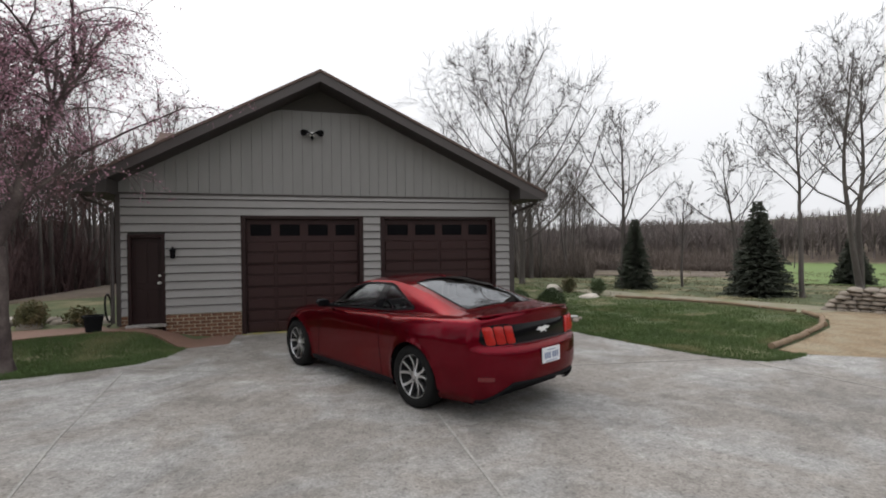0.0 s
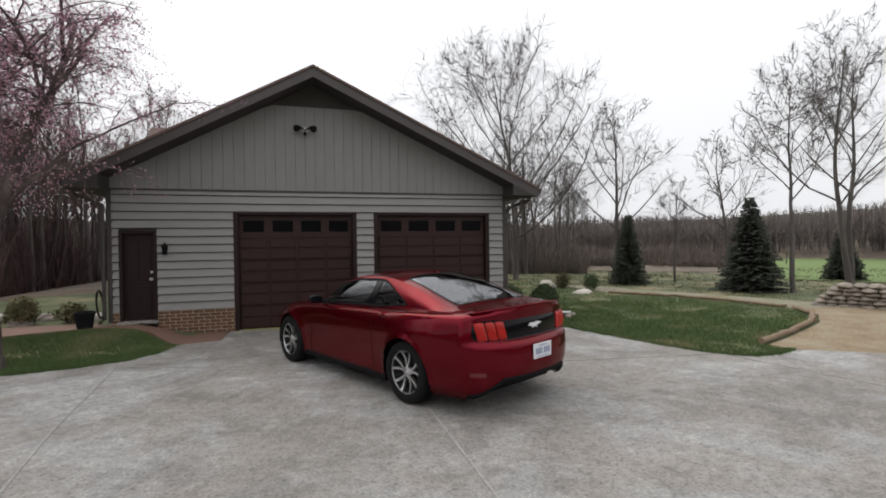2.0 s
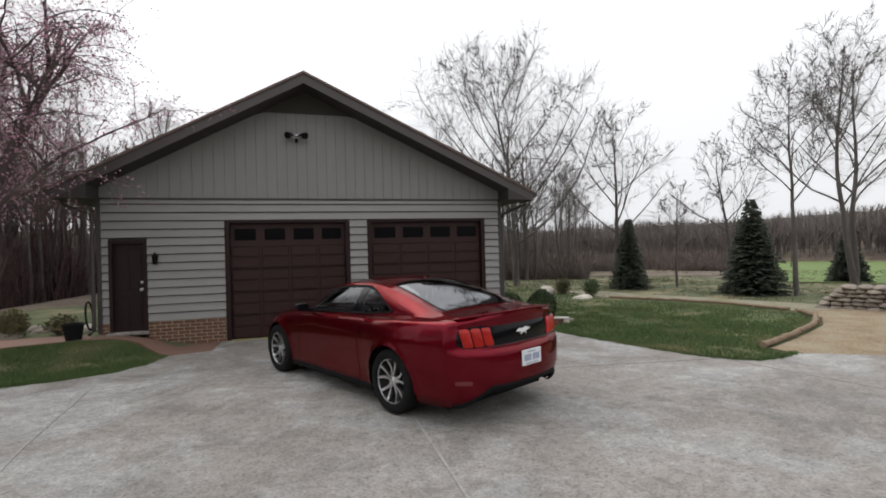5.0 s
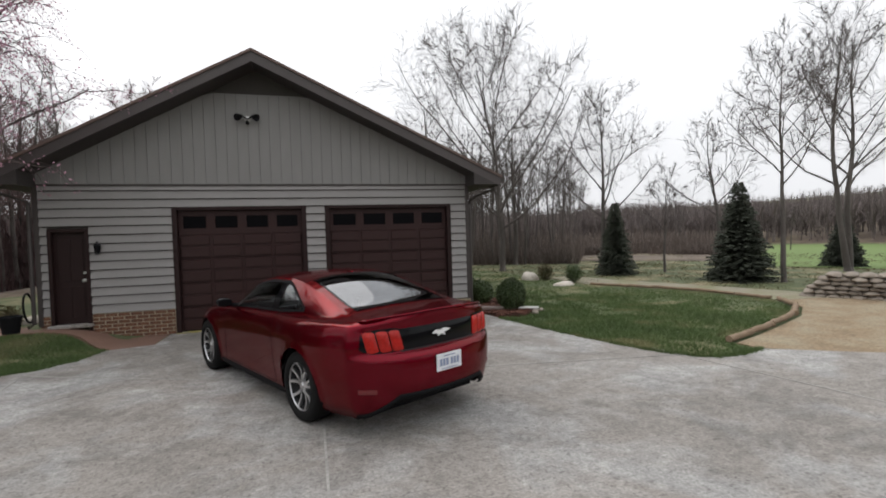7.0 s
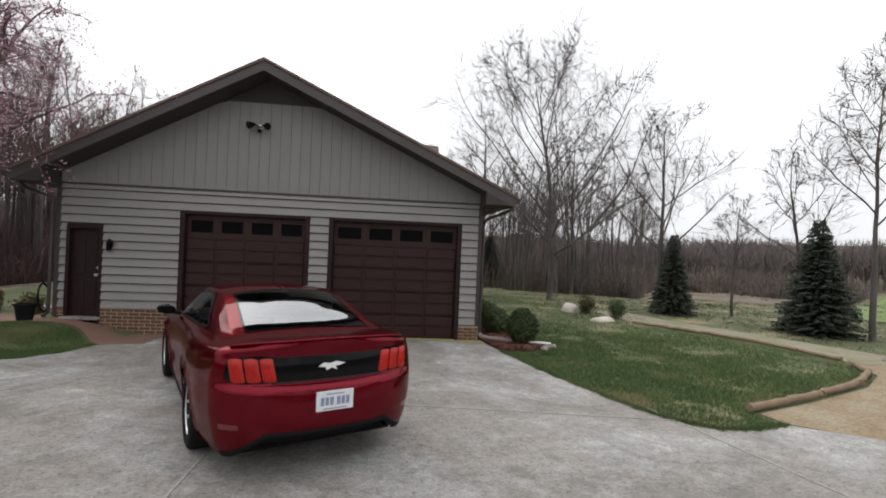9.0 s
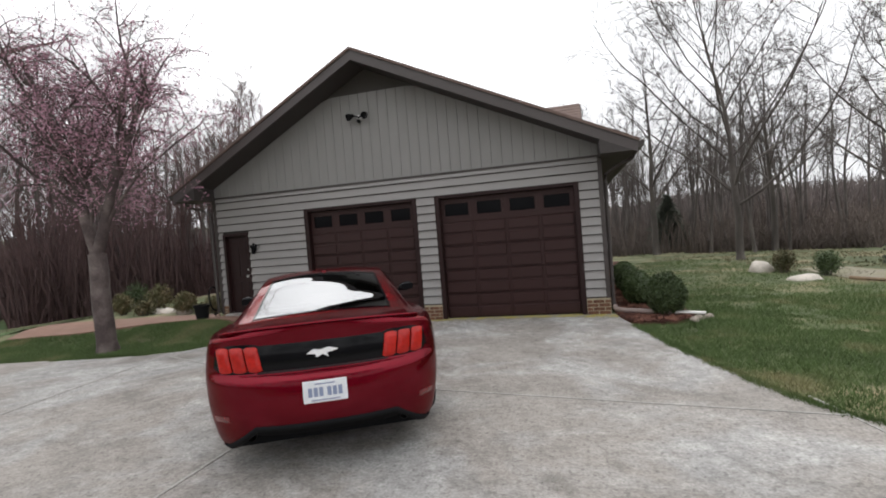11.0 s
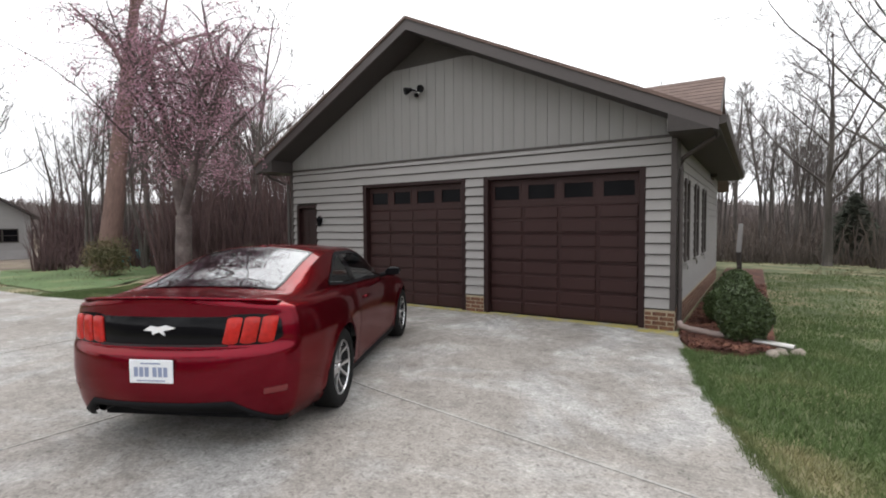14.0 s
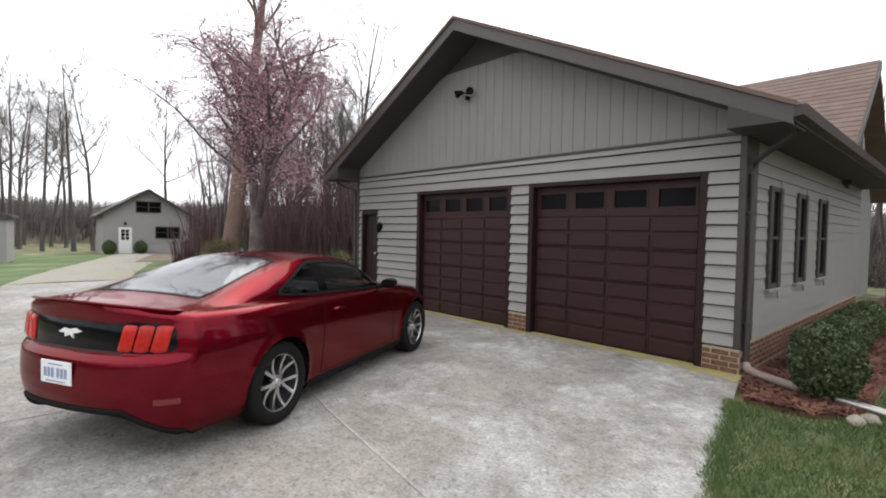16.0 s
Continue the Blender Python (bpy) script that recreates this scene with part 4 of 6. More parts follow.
def wheel(ax, side):
    """Tyre, dark rim and ten bright twin spokes."""
    e = obj("wheel", finish("wheel", lathe(bmesh.new(), [(0.0, -0.02), (0.17, -0.02), (0.205, 0.02), (0.216, 0.06), (0.224, 0.09)], 40, pose(0, 0, 0, -90 if side > 0 else 90)), M_RIMDARK, True, 35), car)
    e.matrix_basis = pose(ax - CAR_MID, side * 0.815, HUB_Z)
    turn = pose(0, 0, 0, -90 if side > 0 else 90)
    prof = [(0.232, 0.095), (0.24, 0.112), (0.262, 0.12), (0.30, 0.118), (0.325, 0.108), (0.338, 0.09), (0.343, 0.06), (0.343, -0.06), (0.338, -0.09), (0.325, -0.108), (0.30, -0.118), (0.24, -0.11), (0.232, -0.09)]
    part("tyre", lathe(bmesh.new(), prof, 56, turn), M_TYRE, e, "black rubber tyre", True, 50)
    part("rim_lip", lathe(bmesh.new(), [(0.226, 0.088), (0.230, 0.099), (0.236, 0.1), (0.236, 0.085), (0.228, 0.07)], 56, turn), M_RIM, e, "", True, 40)
    bm = lathe(bmesh.new(), [(0.0, 0.085), (0.03, 0.085), (0.034, 0.078), (0.06, 0.07), (0.066, 0.05), (0.0, 0.03)], 24, turn)
    part("hub_cap", bm, M_RIM, e, "", True, 40)
    for k in range(5):
        for d in (-1, 1):
            a = k * math.tau / 5 + 0.3
            bm = bmesh.new()
            rows_ = []
            for q in np.linspace(0, 1, 6):
                r = 0.045 + 0.18 * q
                sp = d * (0.11 + 0.20 * q ** 0.8) if q > 0 else d * 0.12
                ang = a + sp
                wd = 0.013 + 0.004 * (q - 0.5) ** 2
                zc = 0.078 + 0.014 * q - 0.02 * math.sin(q * math.pi)
                c, t = Vector((math.cos(ang), math.sin(ang), 0)), Vector((-math.sin(ang), math.cos(ang), 0))
                rows_.append([bm.verts.new(turn @ (c * r + t * o + Vector((0, 0, zc + h)))) for o, h in ((-wd * 1.25, -0.03), (-wd, 0), (wd, 0), (wd * 1.25, -0.03))])
            for r0, r1 in zip(rows_, rows_[1:]):
                for i in range(4):
                    bm.faces.new((r0[i], r0[(i + 1) % 4], r1[(i + 1) % 4], r1[i]))
            part("spoke", bm, M_RIM, e)
    return e


for ax in AXLES:
    for side in (1, -1):
        wheel(ax, side)
        bm = bmesh.new()
        ring = []
        for a in np.linspace(-0.25, math.pi + 0.25, 24):
            ring.append([bm.verts.new((ax + 0.40 * math.cos(a) - CAR_MID, side * y, HUB_Z + 0.40 * math.sin(a))) for y in (0.55, 0.90)])
        for r0, r1 in zip(ring, ring[1:]):
            bm.faces.new((r0[0], r0[1], r1[1], r1[0]))
        bm.faces.new([r[0] for r in ring])
        part("wheel_liner", bm, M_BLACK, car)
# underside and cabin
part("underbody", box(0.3 - CAR_MID, 4.3 - CAR_MID, -0.72, 0.72, 0.15, 0.24), M_BLACK, car)
part("cabin_floor", box(1.5 - CAR_MID, 4.3 - CAR_MID, -0.70, 0.70, 0.30, 0.36), M_SEAT, car)
bm = prism([(1.62, 0.62), (2.02, 0.62), (2.02, 0.90), (1.90, 0.965), (1.62, 0.955)], "y", -0.74, 0.74)
bmesh.ops.translate(bm, verts=bm.verts, vec=(-CAR_MID, 0, 0))
dash = part("dashboard", bm, M_SEAT, car)
part("dash_strip", box(2.02 - CAR_MID, 2.03 - CAR_MID, -0.7, 0.7, 0.80, 0.91, 0.003), M_RIM, dash, "bright metal dash strip")
for y in (-0.16, 0.0, 0.16, 0.62, -0.62):
    bm = lathe(bmesh.new(), [(0.0, 0.0), (0.046, 0.0), (0.05, 0.01), (0.0, 0.012)], 20, Matrix.Translation((2.03 - CAR_MID, y, 0.86)) @ pose(0, 0, 0, 0, 90, 0))
    part("air_vent", bm, M_BLACK, dash)
for y in (-0.37, 0.37):
    bm = prism([(2.35, 0.36), (2.90, 0.36), (2.92, 0.55), (3.10, 1.06), (2.98, 1.08), (2.80, 0.62), (2.40, 0.64), (2.33, 0.55)], "y", y - 0.25, y + 0.25)
    bmesh.ops.translate(bm, verts=bm.verts, vec=(-CAR_MID, 0, 0))
    bmesh.ops.bevel(bm, geom=bm.edges[:], offset=0.03, segments=2, affect="EDGES")
    seat = part("front_seat", bm, M_SEAT, car, "", True, 60)
    bm = box(3.05 - CAR_MID, 3.15 - CAR_MID, y - 0.13, y + 0.13, 1.07, 1.23, 0.04)
    part("headrest", bm, M_SEAT, seat, "", True, 60)
bm = prism([(3.25, 0.36), (3.75, 0.36), (3.95, 0.95), (3.75, 0.97), (3.6, 0.58), (3.25, 0.6)], "y", -0.6, 0.6)
bmesh.ops.translate(bm, verts=bm.verts, vec=(-CAR_MID, 0, 0))
part("rear_seat", bm, M_SEAT, car)
part("parcel_shelf", box(3.75 - CAR_MID, 4.3 - CAR_MID, -0.62, 0.62, 0.93, 0.95), M_SEAT, car)
bm = bmesh.new()
m = Matrix.Translation((2.22 - CAR_MID, -0.37, 0.86)) @ pose(0, 0, 0, 0, -68, 0)
lathe(bm, [(0.185 + 0.016 * math.cos(a), 0.016 * math.sin(a)) for a in np.linspace(0, math.tau, 9)[:-1]], 28, m, True)
part("steering_wheel", bm, M_BLACK, car, "", True)
# roof aerial
bm = prism([(3.0, 1.352), (3.14, 1.338), (3.13, 1.385), (3.10, 1.39)], "y", -0.018, 0.018)
bmesh.ops.translate(bm, verts=bm.verts, vec=(-CAR_MID, 0, 0))
part("aerial_fin", bm, M_PAINT, car)



# panes and covers face outwards
for ob in car.children:
    if ob.name.split(".")[0] in ("door_glass", "quarter_glass", "pillar_cover", "rear_window", "windscreen", "rear_window_border", "windscreen_border", "spoiler", "sill"):
        turned = sum((p.normal * p.area for p in ob.data.polygons), Vector())
        mid_y = sum(v.co.y for v in ob.data.vertices) / len(ob.data.vertices)
        if (turned.z if abs(mid_y) < 0.1 else turned.y * mid_y) < 0:
            ob.data.flip_normals()

# ---- trees ----
class Wood:
    """Collects tapered branches as plain lists of vertices and faces."""

    def __init__(self):
        self.v, self.f = [], []

    def branch(self, pts, r0, r1, sides):
        n = len(pts)
        o = len(self.v)
        for i, p in enumerate(pts):
            a, b = pts[max(i - 1, 0)], pts[min(i + 1, n - 1)]
            d = (b - a)
            d /= np.linalg.norm(d) + 1e-9
            u = np.cross(d, (0.31, 0.95, 0.05) if abs(d[1]) < 0.9 else (1.0, 0, 0))
            u /= np.linalg.norm(u) + 1e-9
            w = np.cross(d, u)
            r = r0 + (r1 - r0) * i / (n - 1)
            for k in range(sides):
                c, s = math.cos(k * math.tau / sides), math.sin(k * math.tau / sides)
                self.v.append((p[0] + r * (c * u[0] + s * w[0]), p[1] + r * (c * u[1] + s * w[1]), p[2] + r * (c * u[2] + s * w[2])))
        for i in range(n - 1):
            for k in range(sides):
                k2 = (k + 1) % sides
                self.f.append((o + i * sides + k, o + i * sides + k2, o + (i + 1) * sides + k2, o + (i + 1) * sides + k))


def run(rng, p, d, length, steps, bend, lift, droop=0.0):
    """The line of a branch: it wanders, turns up by lift and hangs by droop."""
    pts = [p.copy()]
    d = d / np.linalg.norm(d)
    for i in range(steps):
        d = d + rng.normal(0, bend, 3)
        d[2] += lift - droop * (i + 1) / steps
        d /= np.linalg.norm(d)
        p = p + d * length / steps
        pts.append(p)
    return pts


def bare_tree(seed, height, r, fork=0.35, counts=(11, 8, 6, 3), spread=0.75, lift=0.06, stems=1, twig=0.006, lean=0.04, light=False):
    """Trunk and limbs in one list, fine twigs in another."""
    rng = np.random.default_rng(seed)
    limb, fine = Wood(), Wood()
    lead = []
    for s in range(stems):
        a = s * math.tau / max(stems, 2) + rng.uniform(0, 1)
        d = np.array([lean * math.cos(a) * (2.2 if stems > 1 else rng.uniform(0, 1)), lean * math.sin(a) * (2.2 if stems > 1 else rng.uniform(0, 1)), 1.0])
        pts = run(rng, np.array([0.1 * math.cos(a) * (stems > 1), 0.1 * math.sin(a) * (stems > 1), -0.15]), d, height * 0.93, 12, 0.045 if r < 0.35 else 0.012, 0.02)
        limb.branch([pts[0]] + pts[1:], r, r * 0.10, 7)
        limb.branch([pts[0] - np.array([0, 0, 0.05]), pts[0] * 0.6 + pts[1] * 0.4], r * 1.45, r * 0.96, 7)
        lead.append(pts)
    for pts in lead:
        n1 = counts[0]
        for i in range(n1):
            q = fork + (0.97 - fork) * (i + rng.uniform(0, 0.8)) / n1
            k = min(int(q * 12), 11)
            p = pts[k] + (pts[k + 1] - pts[k]) * (q * 12 - k)
            a = i * 2.4 + rng.uniform(-0.5, 0.5)
            up = 0.55 + 0.9 * q + rng.uniform(-0.2, 0.2)
            L = height * 0.40 * (1.08 - q) ** 0.55 * rng.uniform(0.75, 1.15) * spread / 0.75
            r1 = r * (1 - q * 0.9) * 0.52
            b1 = run(rng, p, np.array([math.cos(a), math.sin(a), up]), L, 7, 0.10, lift)
            limb.branch(b1, r1, r1 * 0.22, 5)
            for j in range(counts[1]):
                u = 0.22 + 0.76 * (j + rng.uniform(0, 0.9)) / counts[1]
                k = min(int(u * 7), 6)
                p2 = b1[k] + (b1[k + 1] - b1[k]) * (u * 7 - k)
                d1 = b1[k + 1] - b1[k]
                d1 /= np.linalg.norm(d1)
                side = rng.normal(0, 1, 3)
                d2 = d1 * 0.75 + side / np.linalg.norm(side) * 0.75
                L2 = L * 0.5 * (1.1 - u) ** 0.6 * rng.uniform(0.7, 1.2)
                r2 = max(twig * 1.3, r1 * (1 - u * 0.8) * 0.42)
                b2 = run(rng, p2, d2, L2, 4, 0.13, lift)
                (limb if r2 > 0.016 else fine).branch([b2[0], b2[2], b2[4]] if light else b2, r2, twig * 0.9, 4 if r2 > 0.016 else 3)
                for m in range(counts[2]):
                    u3 = 0.15 + 0.85 * (m + rng.uniform(0, 0.9)) / counts[2]
                    k3 = min(int(u3 * 4), 3)
                    p3 = b2[k3] + (b2[k3 + 1] - b2[k3]) * (u3 * 4 - k3)
                    side = rng.normal(0, 1, 3)
                    d3 = (b2[k3 + 1] - b2[k3]) / (np.linalg.norm(b2[k3 + 1] - b2[k3])) * 0.7 + side / np.linalg.norm(side) * 0.7
                    L3 = L2 * 0.5 * rng.uniform(0.6, 1.2)
                    b3 = run(rng, p3, d3, L3, 2, 0.15, lift)
                    if light:
                        o3, n3 = len(fine.v), np.cross(b3[2] - b3[0], rng.normal(0, 1, 3))
                        n3 *= twig * 1.3 / (np.linalg.norm(n3) + 1e-9)
                        fine.v += [tuple(b3[0] - n3), tuple(b3[0] + n3), tuple(b3[2])]
                        fine.f.append((o3, o3 + 1, o3 + 2))
                    else:
                        fine.branch(b3, twig, twig * 0.55, 3)
                    for w in range(counts[3] if len(counts) > 3 else 0):
                        side = rng.normal(0, 1, 3)
                        p4 = b3[0] + (b3[2] - b3[0]) * (0.2 + 0.8 * w / counts[3])
                        d4 = (b3[2] - b3[1]) / np.linalg.norm(b3[2] - b3[1]) * 0.7 + side / np.linalg.norm(side) * 0.6
                        if light:
                            o4, e4 = len(fine.v), p4 + d4 * L3 * 0.7
                            fine.v += [(p4[0] - twig, p4[1] + twig * 0.5, p4[2]), (p4[0] + twig, p4[1] - twig * 0.5, p4[2]), (e4[0], e4[1], e4[2])]
                            fine.f.append((o4, o4 + 1, o4 + 2))
                        else:
                            fine.branch([p4, p4 + d4 * L3 * 0.55], twig * 0.75, twig * 0.4, 3)
    return limb, fine


def tree_thing(name, label, limb, fine, at, turn=0, scale=1.0, bark=None, twig=None, group="", tilt=None):
    e = thing(name, label, "tree", group=group)
    e.matrix_basis = pose(*at, 0, 0, turn) @ Matrix.Scale(scale, 4)
    if tilt:
        e.matrix_basis = Matrix.Translation(at) @ Matrix.Rotation(radians(tilt[0]), 4, (-tilt[2], tilt[1], 0))
    obj("trunk", mesh_of("trunk", limb.v, limb.f, bark or M_BARK, True), e)
    obj("crown", mesh_of("crown", fine.v, fine.f, twig or M_TWIG), e, "fine bare twigs")
    return e


def gz(x, y):
    return ground_height(x, y)


# the single trees round the lawn
tree_thing("bare_tree", "tall bare grey tree at the edge of the lawn", *bare_tree(11, 10.6, 0.14, 0.2, (22, 10, 8, 4), 1.45, 0.03), (8.0, 10.2, gz(8.0, 10.2)))
tree_thing("bare_tree", "bare tree with two dark stems beside the path", *bare_tree(12, 7.2, 0.115, 0.3, (13, 9, 7, 3), 1.2, 0.05, 1, 0.005), (10.5, 6.2, gz(10.5, 6.2)))
tree_thing("bare_tree", "slender bare tree beside the dark spruce", *bare_tree(13, 8.0, 0.085, 0.40, (14, 9, 7, 3), 1.05, 0.05), (13.4, 1.05, gz(13.4, 1.05)))
tree_thing("bare_tree", "tall bare tree with twin stems beyond the gravel", *bare_tree(14, 10.4, 0.125, 0.30, (12, 8, 7, 3), 1.0, 0.07, 2), (19.2, 3.15, gz(19.2, 3.15)))
tree_thing("bare_tree", "young bare tree before the far woods", *bare_tree(15, 4.5, 0.06, 0.35, (10, 7, 6, 2), 0.9, 0.06, 1, 0.005), (13.2, 5.95, gz(13.2, 5.95)))
tree_thing("bare_tree", "bare spreading tree behind the spruce", *bare_tree(16, 6.2, 0.09, 0.35, (12, 8, 6, 2), 1.0, 0.05), (14.7, 4.75, gz(14.7, 4.75)))
tree_thing("bare_tree", "tall old tree with a reddish trunk", *bare_tree(17, 17.0, 0.42, 0.38, (14, 8, 6, 3), 0.6, 0.03, 1, 0.008), (-17.5, 1.2, gz(-17.5, 1.2)), tilt=(9, 0.72, 0.7), bark=mat("reddish_bark", (0.17, 0.105, 0.09), 0.9, 0.3, 12, 2, 0.8, stretch=(1, 1, 0.3)))
tree_thing("bare_tree", "bare spreading tree behind the house", *bare_tree(28, 10.0, 0.17, 0.25, (13, 8, 6, 3), 1.1, 0.06), (6.2, 16.5, gz(6.2, 16.5)))
tree_thing("bare_tree", "bare grey tree among the woods", *bare_tree(29, 9.0, 0.14, 0.3, (12, 8, 6, 3), 1.0, 0.06), (10.6, 14.5, gz(10.6, 14.5)))
tree_thing("bare_tree", "bare tree behind the garage", *bare_tree(18, 11.5, 0.16, 0.3, (13, 8, 6, 3), 0.85, 0.08), (-14.0, 5.0, gz(-14, 5)))


# weeping cherry: a forked trunk, arching limbs, hanging twigs, pink blossom
def weeping_cherry(at, seed):
    rng = np.random.default_rng(seed)
    limb, fine, boughs = Wood(), Wood(), []
    petals_v, petals_f = [], []
    base = run(rng, np.array([0, 0, -0.1]), np.array([-0.02, 0.03, 1]), 1.95, 6, 0.05, 0.02)
    limb.branch(base, 0.17, 0.15, 10)
    limb.branch([base[0] - np.array([0, 0, .05]), base[1]], 0.23, 0.165, 10)

    def bloom(p, n, s):
        for _ in range(n):
            c = p + rng.normal(0, s, 3)
            a, b = rng.normal(0, 1, 3), rng.normal(0, 1, 3)
            a *= 0.016 / np.linalg.norm(a)
            b *= 0.016 / np.linalg.norm(b)
            o = len(petals_v)
            petals_v.extend([tuple(c - a), tuple(c + b), tuple(c + a), tuple(c - b)])
            petals_f.append((o, o + 1, o + 2, o + 3))

    def bough(p, d, length, r, lift, droop, side_twigs):
        """One limb with its side twigs and the fine hanging shoots."""
        b1 = run(rng, p, d, length, 10, 0.09, lift, droop)
        own = Wood()
        own.branch(b1, r, 0.011, 6)
        boughs.append(own)
        for j in range(side_twigs):
            u = 0.22 + 0.77 * (j + rng.uniform(0, 0.8)) / side_twigs
            k = min(int(u * 10), 9)
            p2 = b1[k] + (b1[k + 1] - b1[k]) * (u * 10 - k)
            d1 = b1[k + 1] - b1[k]
            a2 = rng.uniform(0, math.tau)
            d2 = d1 / np.linalg.norm(d1) * 0.6 + np.array([math.cos(a2), math.sin(a2), 0.35])
            hang = 1.0 if p2[0] < 1.2 else 0.35
            b2 = run(rng, p2, d2, rng.uniform(0.6, 1.5) * (0.4 + 0.6 * hang), 7, 0.13, 0.0, 0.22 * hang)
            fine.branch(b2, 0.017 if j < 5 else 0.010, 0.004, 4)
            for m in range(9):
                u3 = 0.2 + 0.8 * (m + rng.uniform(0, 0.9)) / 9
                k3 = min(int(u3 * 7), 6)
                p3 = b2[k3] + (b2[k3 + 1] - b2[k3]) * (u3 * 7 - k3)
                a3 = rng.uniform(0, math.tau)
                b3 = run(rng, p3, np.array([math.cos(a3) * 0.7, math.sin(a3) * 0.7, 0.1]), rng.uniform(0.35, 1.0) * (0.4 + 0.6 * hang), 5, 0.12, 0.0, 0.7 * hang)
                fine.branch(b3, 0.0042, 0.002, 3)
                for q in b3[1:]:
                    bloom(q, 3, 0.05)
    # two main stems, each carrying its limbs
    left = run(rng, base[-1], np.array([-0.25, 0.0, 1.0]), 3.9, 10, 0.05, 0.06)
    right = run(rng, base[-1], np.array([0.50, 0.05, 1.0]), 3.7, 10, 0.05, 0.06)
    limb.branch(left, 0.12, 0.03, 8)
    limb.branch(right, 0.11, 0.03, 8)
    for stem, tilt in ((left, 0.0), (right, 0.2)):
        for i in range(11):
            q = stem[1 + int(7.9 * i / 11)]
            a = i * 2.4 + rng.uniform(-0.4, 0.4)
            out = np.array([0.78 * math.cos(a) + tilt, 0.78 * math.sin(a), 1.0 + 0.8 * max(0.0, math.cos(a))])
            bough(q, out, rng.uniform(2.3, 3.2) * (1.0 - 0.045 * i), 0.034, 0.02, 0.09, 10)
    e = thing("weeping_cherry", "weeping cherry tree with pale pink blossom on hanging twigs", "tree")
    e.matrix_basis = pose(*at)
    obj("trunk", mesh_of("trunk", limb.v, limb.f, M_CHBARK, True), e)
    for own in boughs:
        obj("limb", mesh_of("limb", own.v, own.f, M_CHBARK, True), e)
    obj("crown", mesh_of("crown", fine.v, fine.f, M_CHBARK), e)
    tagged(obj("blossom", mesh_of("blossom", petals_v, petals_f, M_BLOSSOM), e, "small pink blossoms"), kind="stuff")


weeping_cherry((-6.15, -2.1, -0.03), 5)


def spruce(at, height, radius, seed, label):
    """Drooping whorls of needle sprays on a straight stem."""
    rng = np.random.default_rng(seed)
    stem = Wood()
    stem.branch([np.array([0, 0, -0.1]), np.array([0, 0, height * 0.6]), np.array([0, 0, height])], 0.035 * height, 0.006, 6)
    v, f = [], []
    z = 0.04 * height
    while z < height * 0.985:
        q = z / height
        R = radius * (1 - q) ** 0.85 * rng.uniform(0.88, 1.1) + 0.03
        n = int(9 + 12 * (1 - q))
        for i in range(n):
            a = i * math.tau / n + rng.uniform(-0.25, 0.25)
            L = R * rng.uniform(0.72, 1.12)
            c, s = math.cos(a), math.sin(a)
            m = max(4, int(L / 0.045))
            for k in range(m):
                u = (k + 0.6) / m
                rr = L * u
                zz = z - 0.30 * rr + 0.14 * rr * u + 0.04 * math.sin(a * 5 + z * 9)
                w = (0.05 + 0.12 * (1 - u)) * (0.6 + 0.5 * radius) * min(1.0, 0.15 + L / 0.5)
                for sgn in (-1, 1):
                    o = len(v)
                    t = rng.uniform(0.7, 1.2)
                    v.append((c * rr, s * rr, zz))
                    v.append((c * (rr + 0.09 * t) - sgn * s * w * t, s * (rr + 0.09 * t) + sgn * c * w * t, zz - 0.05 * t + rng.uniform(-0.03, 0.02)))
                    v.append((c * (rr + 0.10), s * (rr + 0.10), zz - 0.01 + rng.uniform(-0.04, 0.03)))
                    f.append((o, o + 1, o + 2))
        z += height * 0.018 + 0.012
    e = thing("spruce_tree", label, "tree")
    e.matrix_basis = pose(*at)
    obj("trunk", mesh_of("trunk", stem.v, stem.f, M_BARK, True), e)
    obj("crown", mesh_of("crown", v, f, M_SPRUCE), e, "dense dark green needles")


spruce((12.7, 2.0, gz(12.7, 2.0)), 3.2, 1.05, 3, "dark green spruce, broad and dense to the ground")
spruce((10.95, 6.0, gz(10.95, 6.0)), 2.8, 0.75, 4, "dark spruce standing before the woods")
spruce((7.4, 20.0, gz(7.4, 20)), 3.2, 1.5, 6, "green pine bush at the edge of the woods")
spruce((21.5, 5.0, gz(21.5, 5.0)), 2.3, 0.8, 7, "dark evergreen beyond the twin tree")


# the woods: a few kinds of tree, repeated at different turns and sizes
M_REDTWIG = mat("budding_twig", (0.16, 0.095, 0.092), 0.9, 0.25, 10, 1.0)
kinds = []
for k in range(5):
    limb, fine = bare_tree(40 + k, 11.0, 0.13, 0.42 - 0.04 * (k % 3), (12, 8, 6, 6), 0.72, 0.08, 1, 0.0055, 0.05, True)
    kinds.append((mesh_of("trunk", limb.v, limb.f, M_BARK, True), mesh_of("crown", fine.v, fine.f, M_REDTWIG if k == 4 else M_TWIG)))
rng = np.random.default_rng(8)
placed, poles = [], []


limb, fine = bare_tree(47, 10.0, 0.085, 0.45, (9, 4, 4, 3), 0.5, 0.1, 1, 0.007, 0.06, True)
kinds.append((mesh_of("trunk", limb.v, limb.f, M_BARK, True), mesh_of("crown", fine.v, fine.f, M_TWIG)))


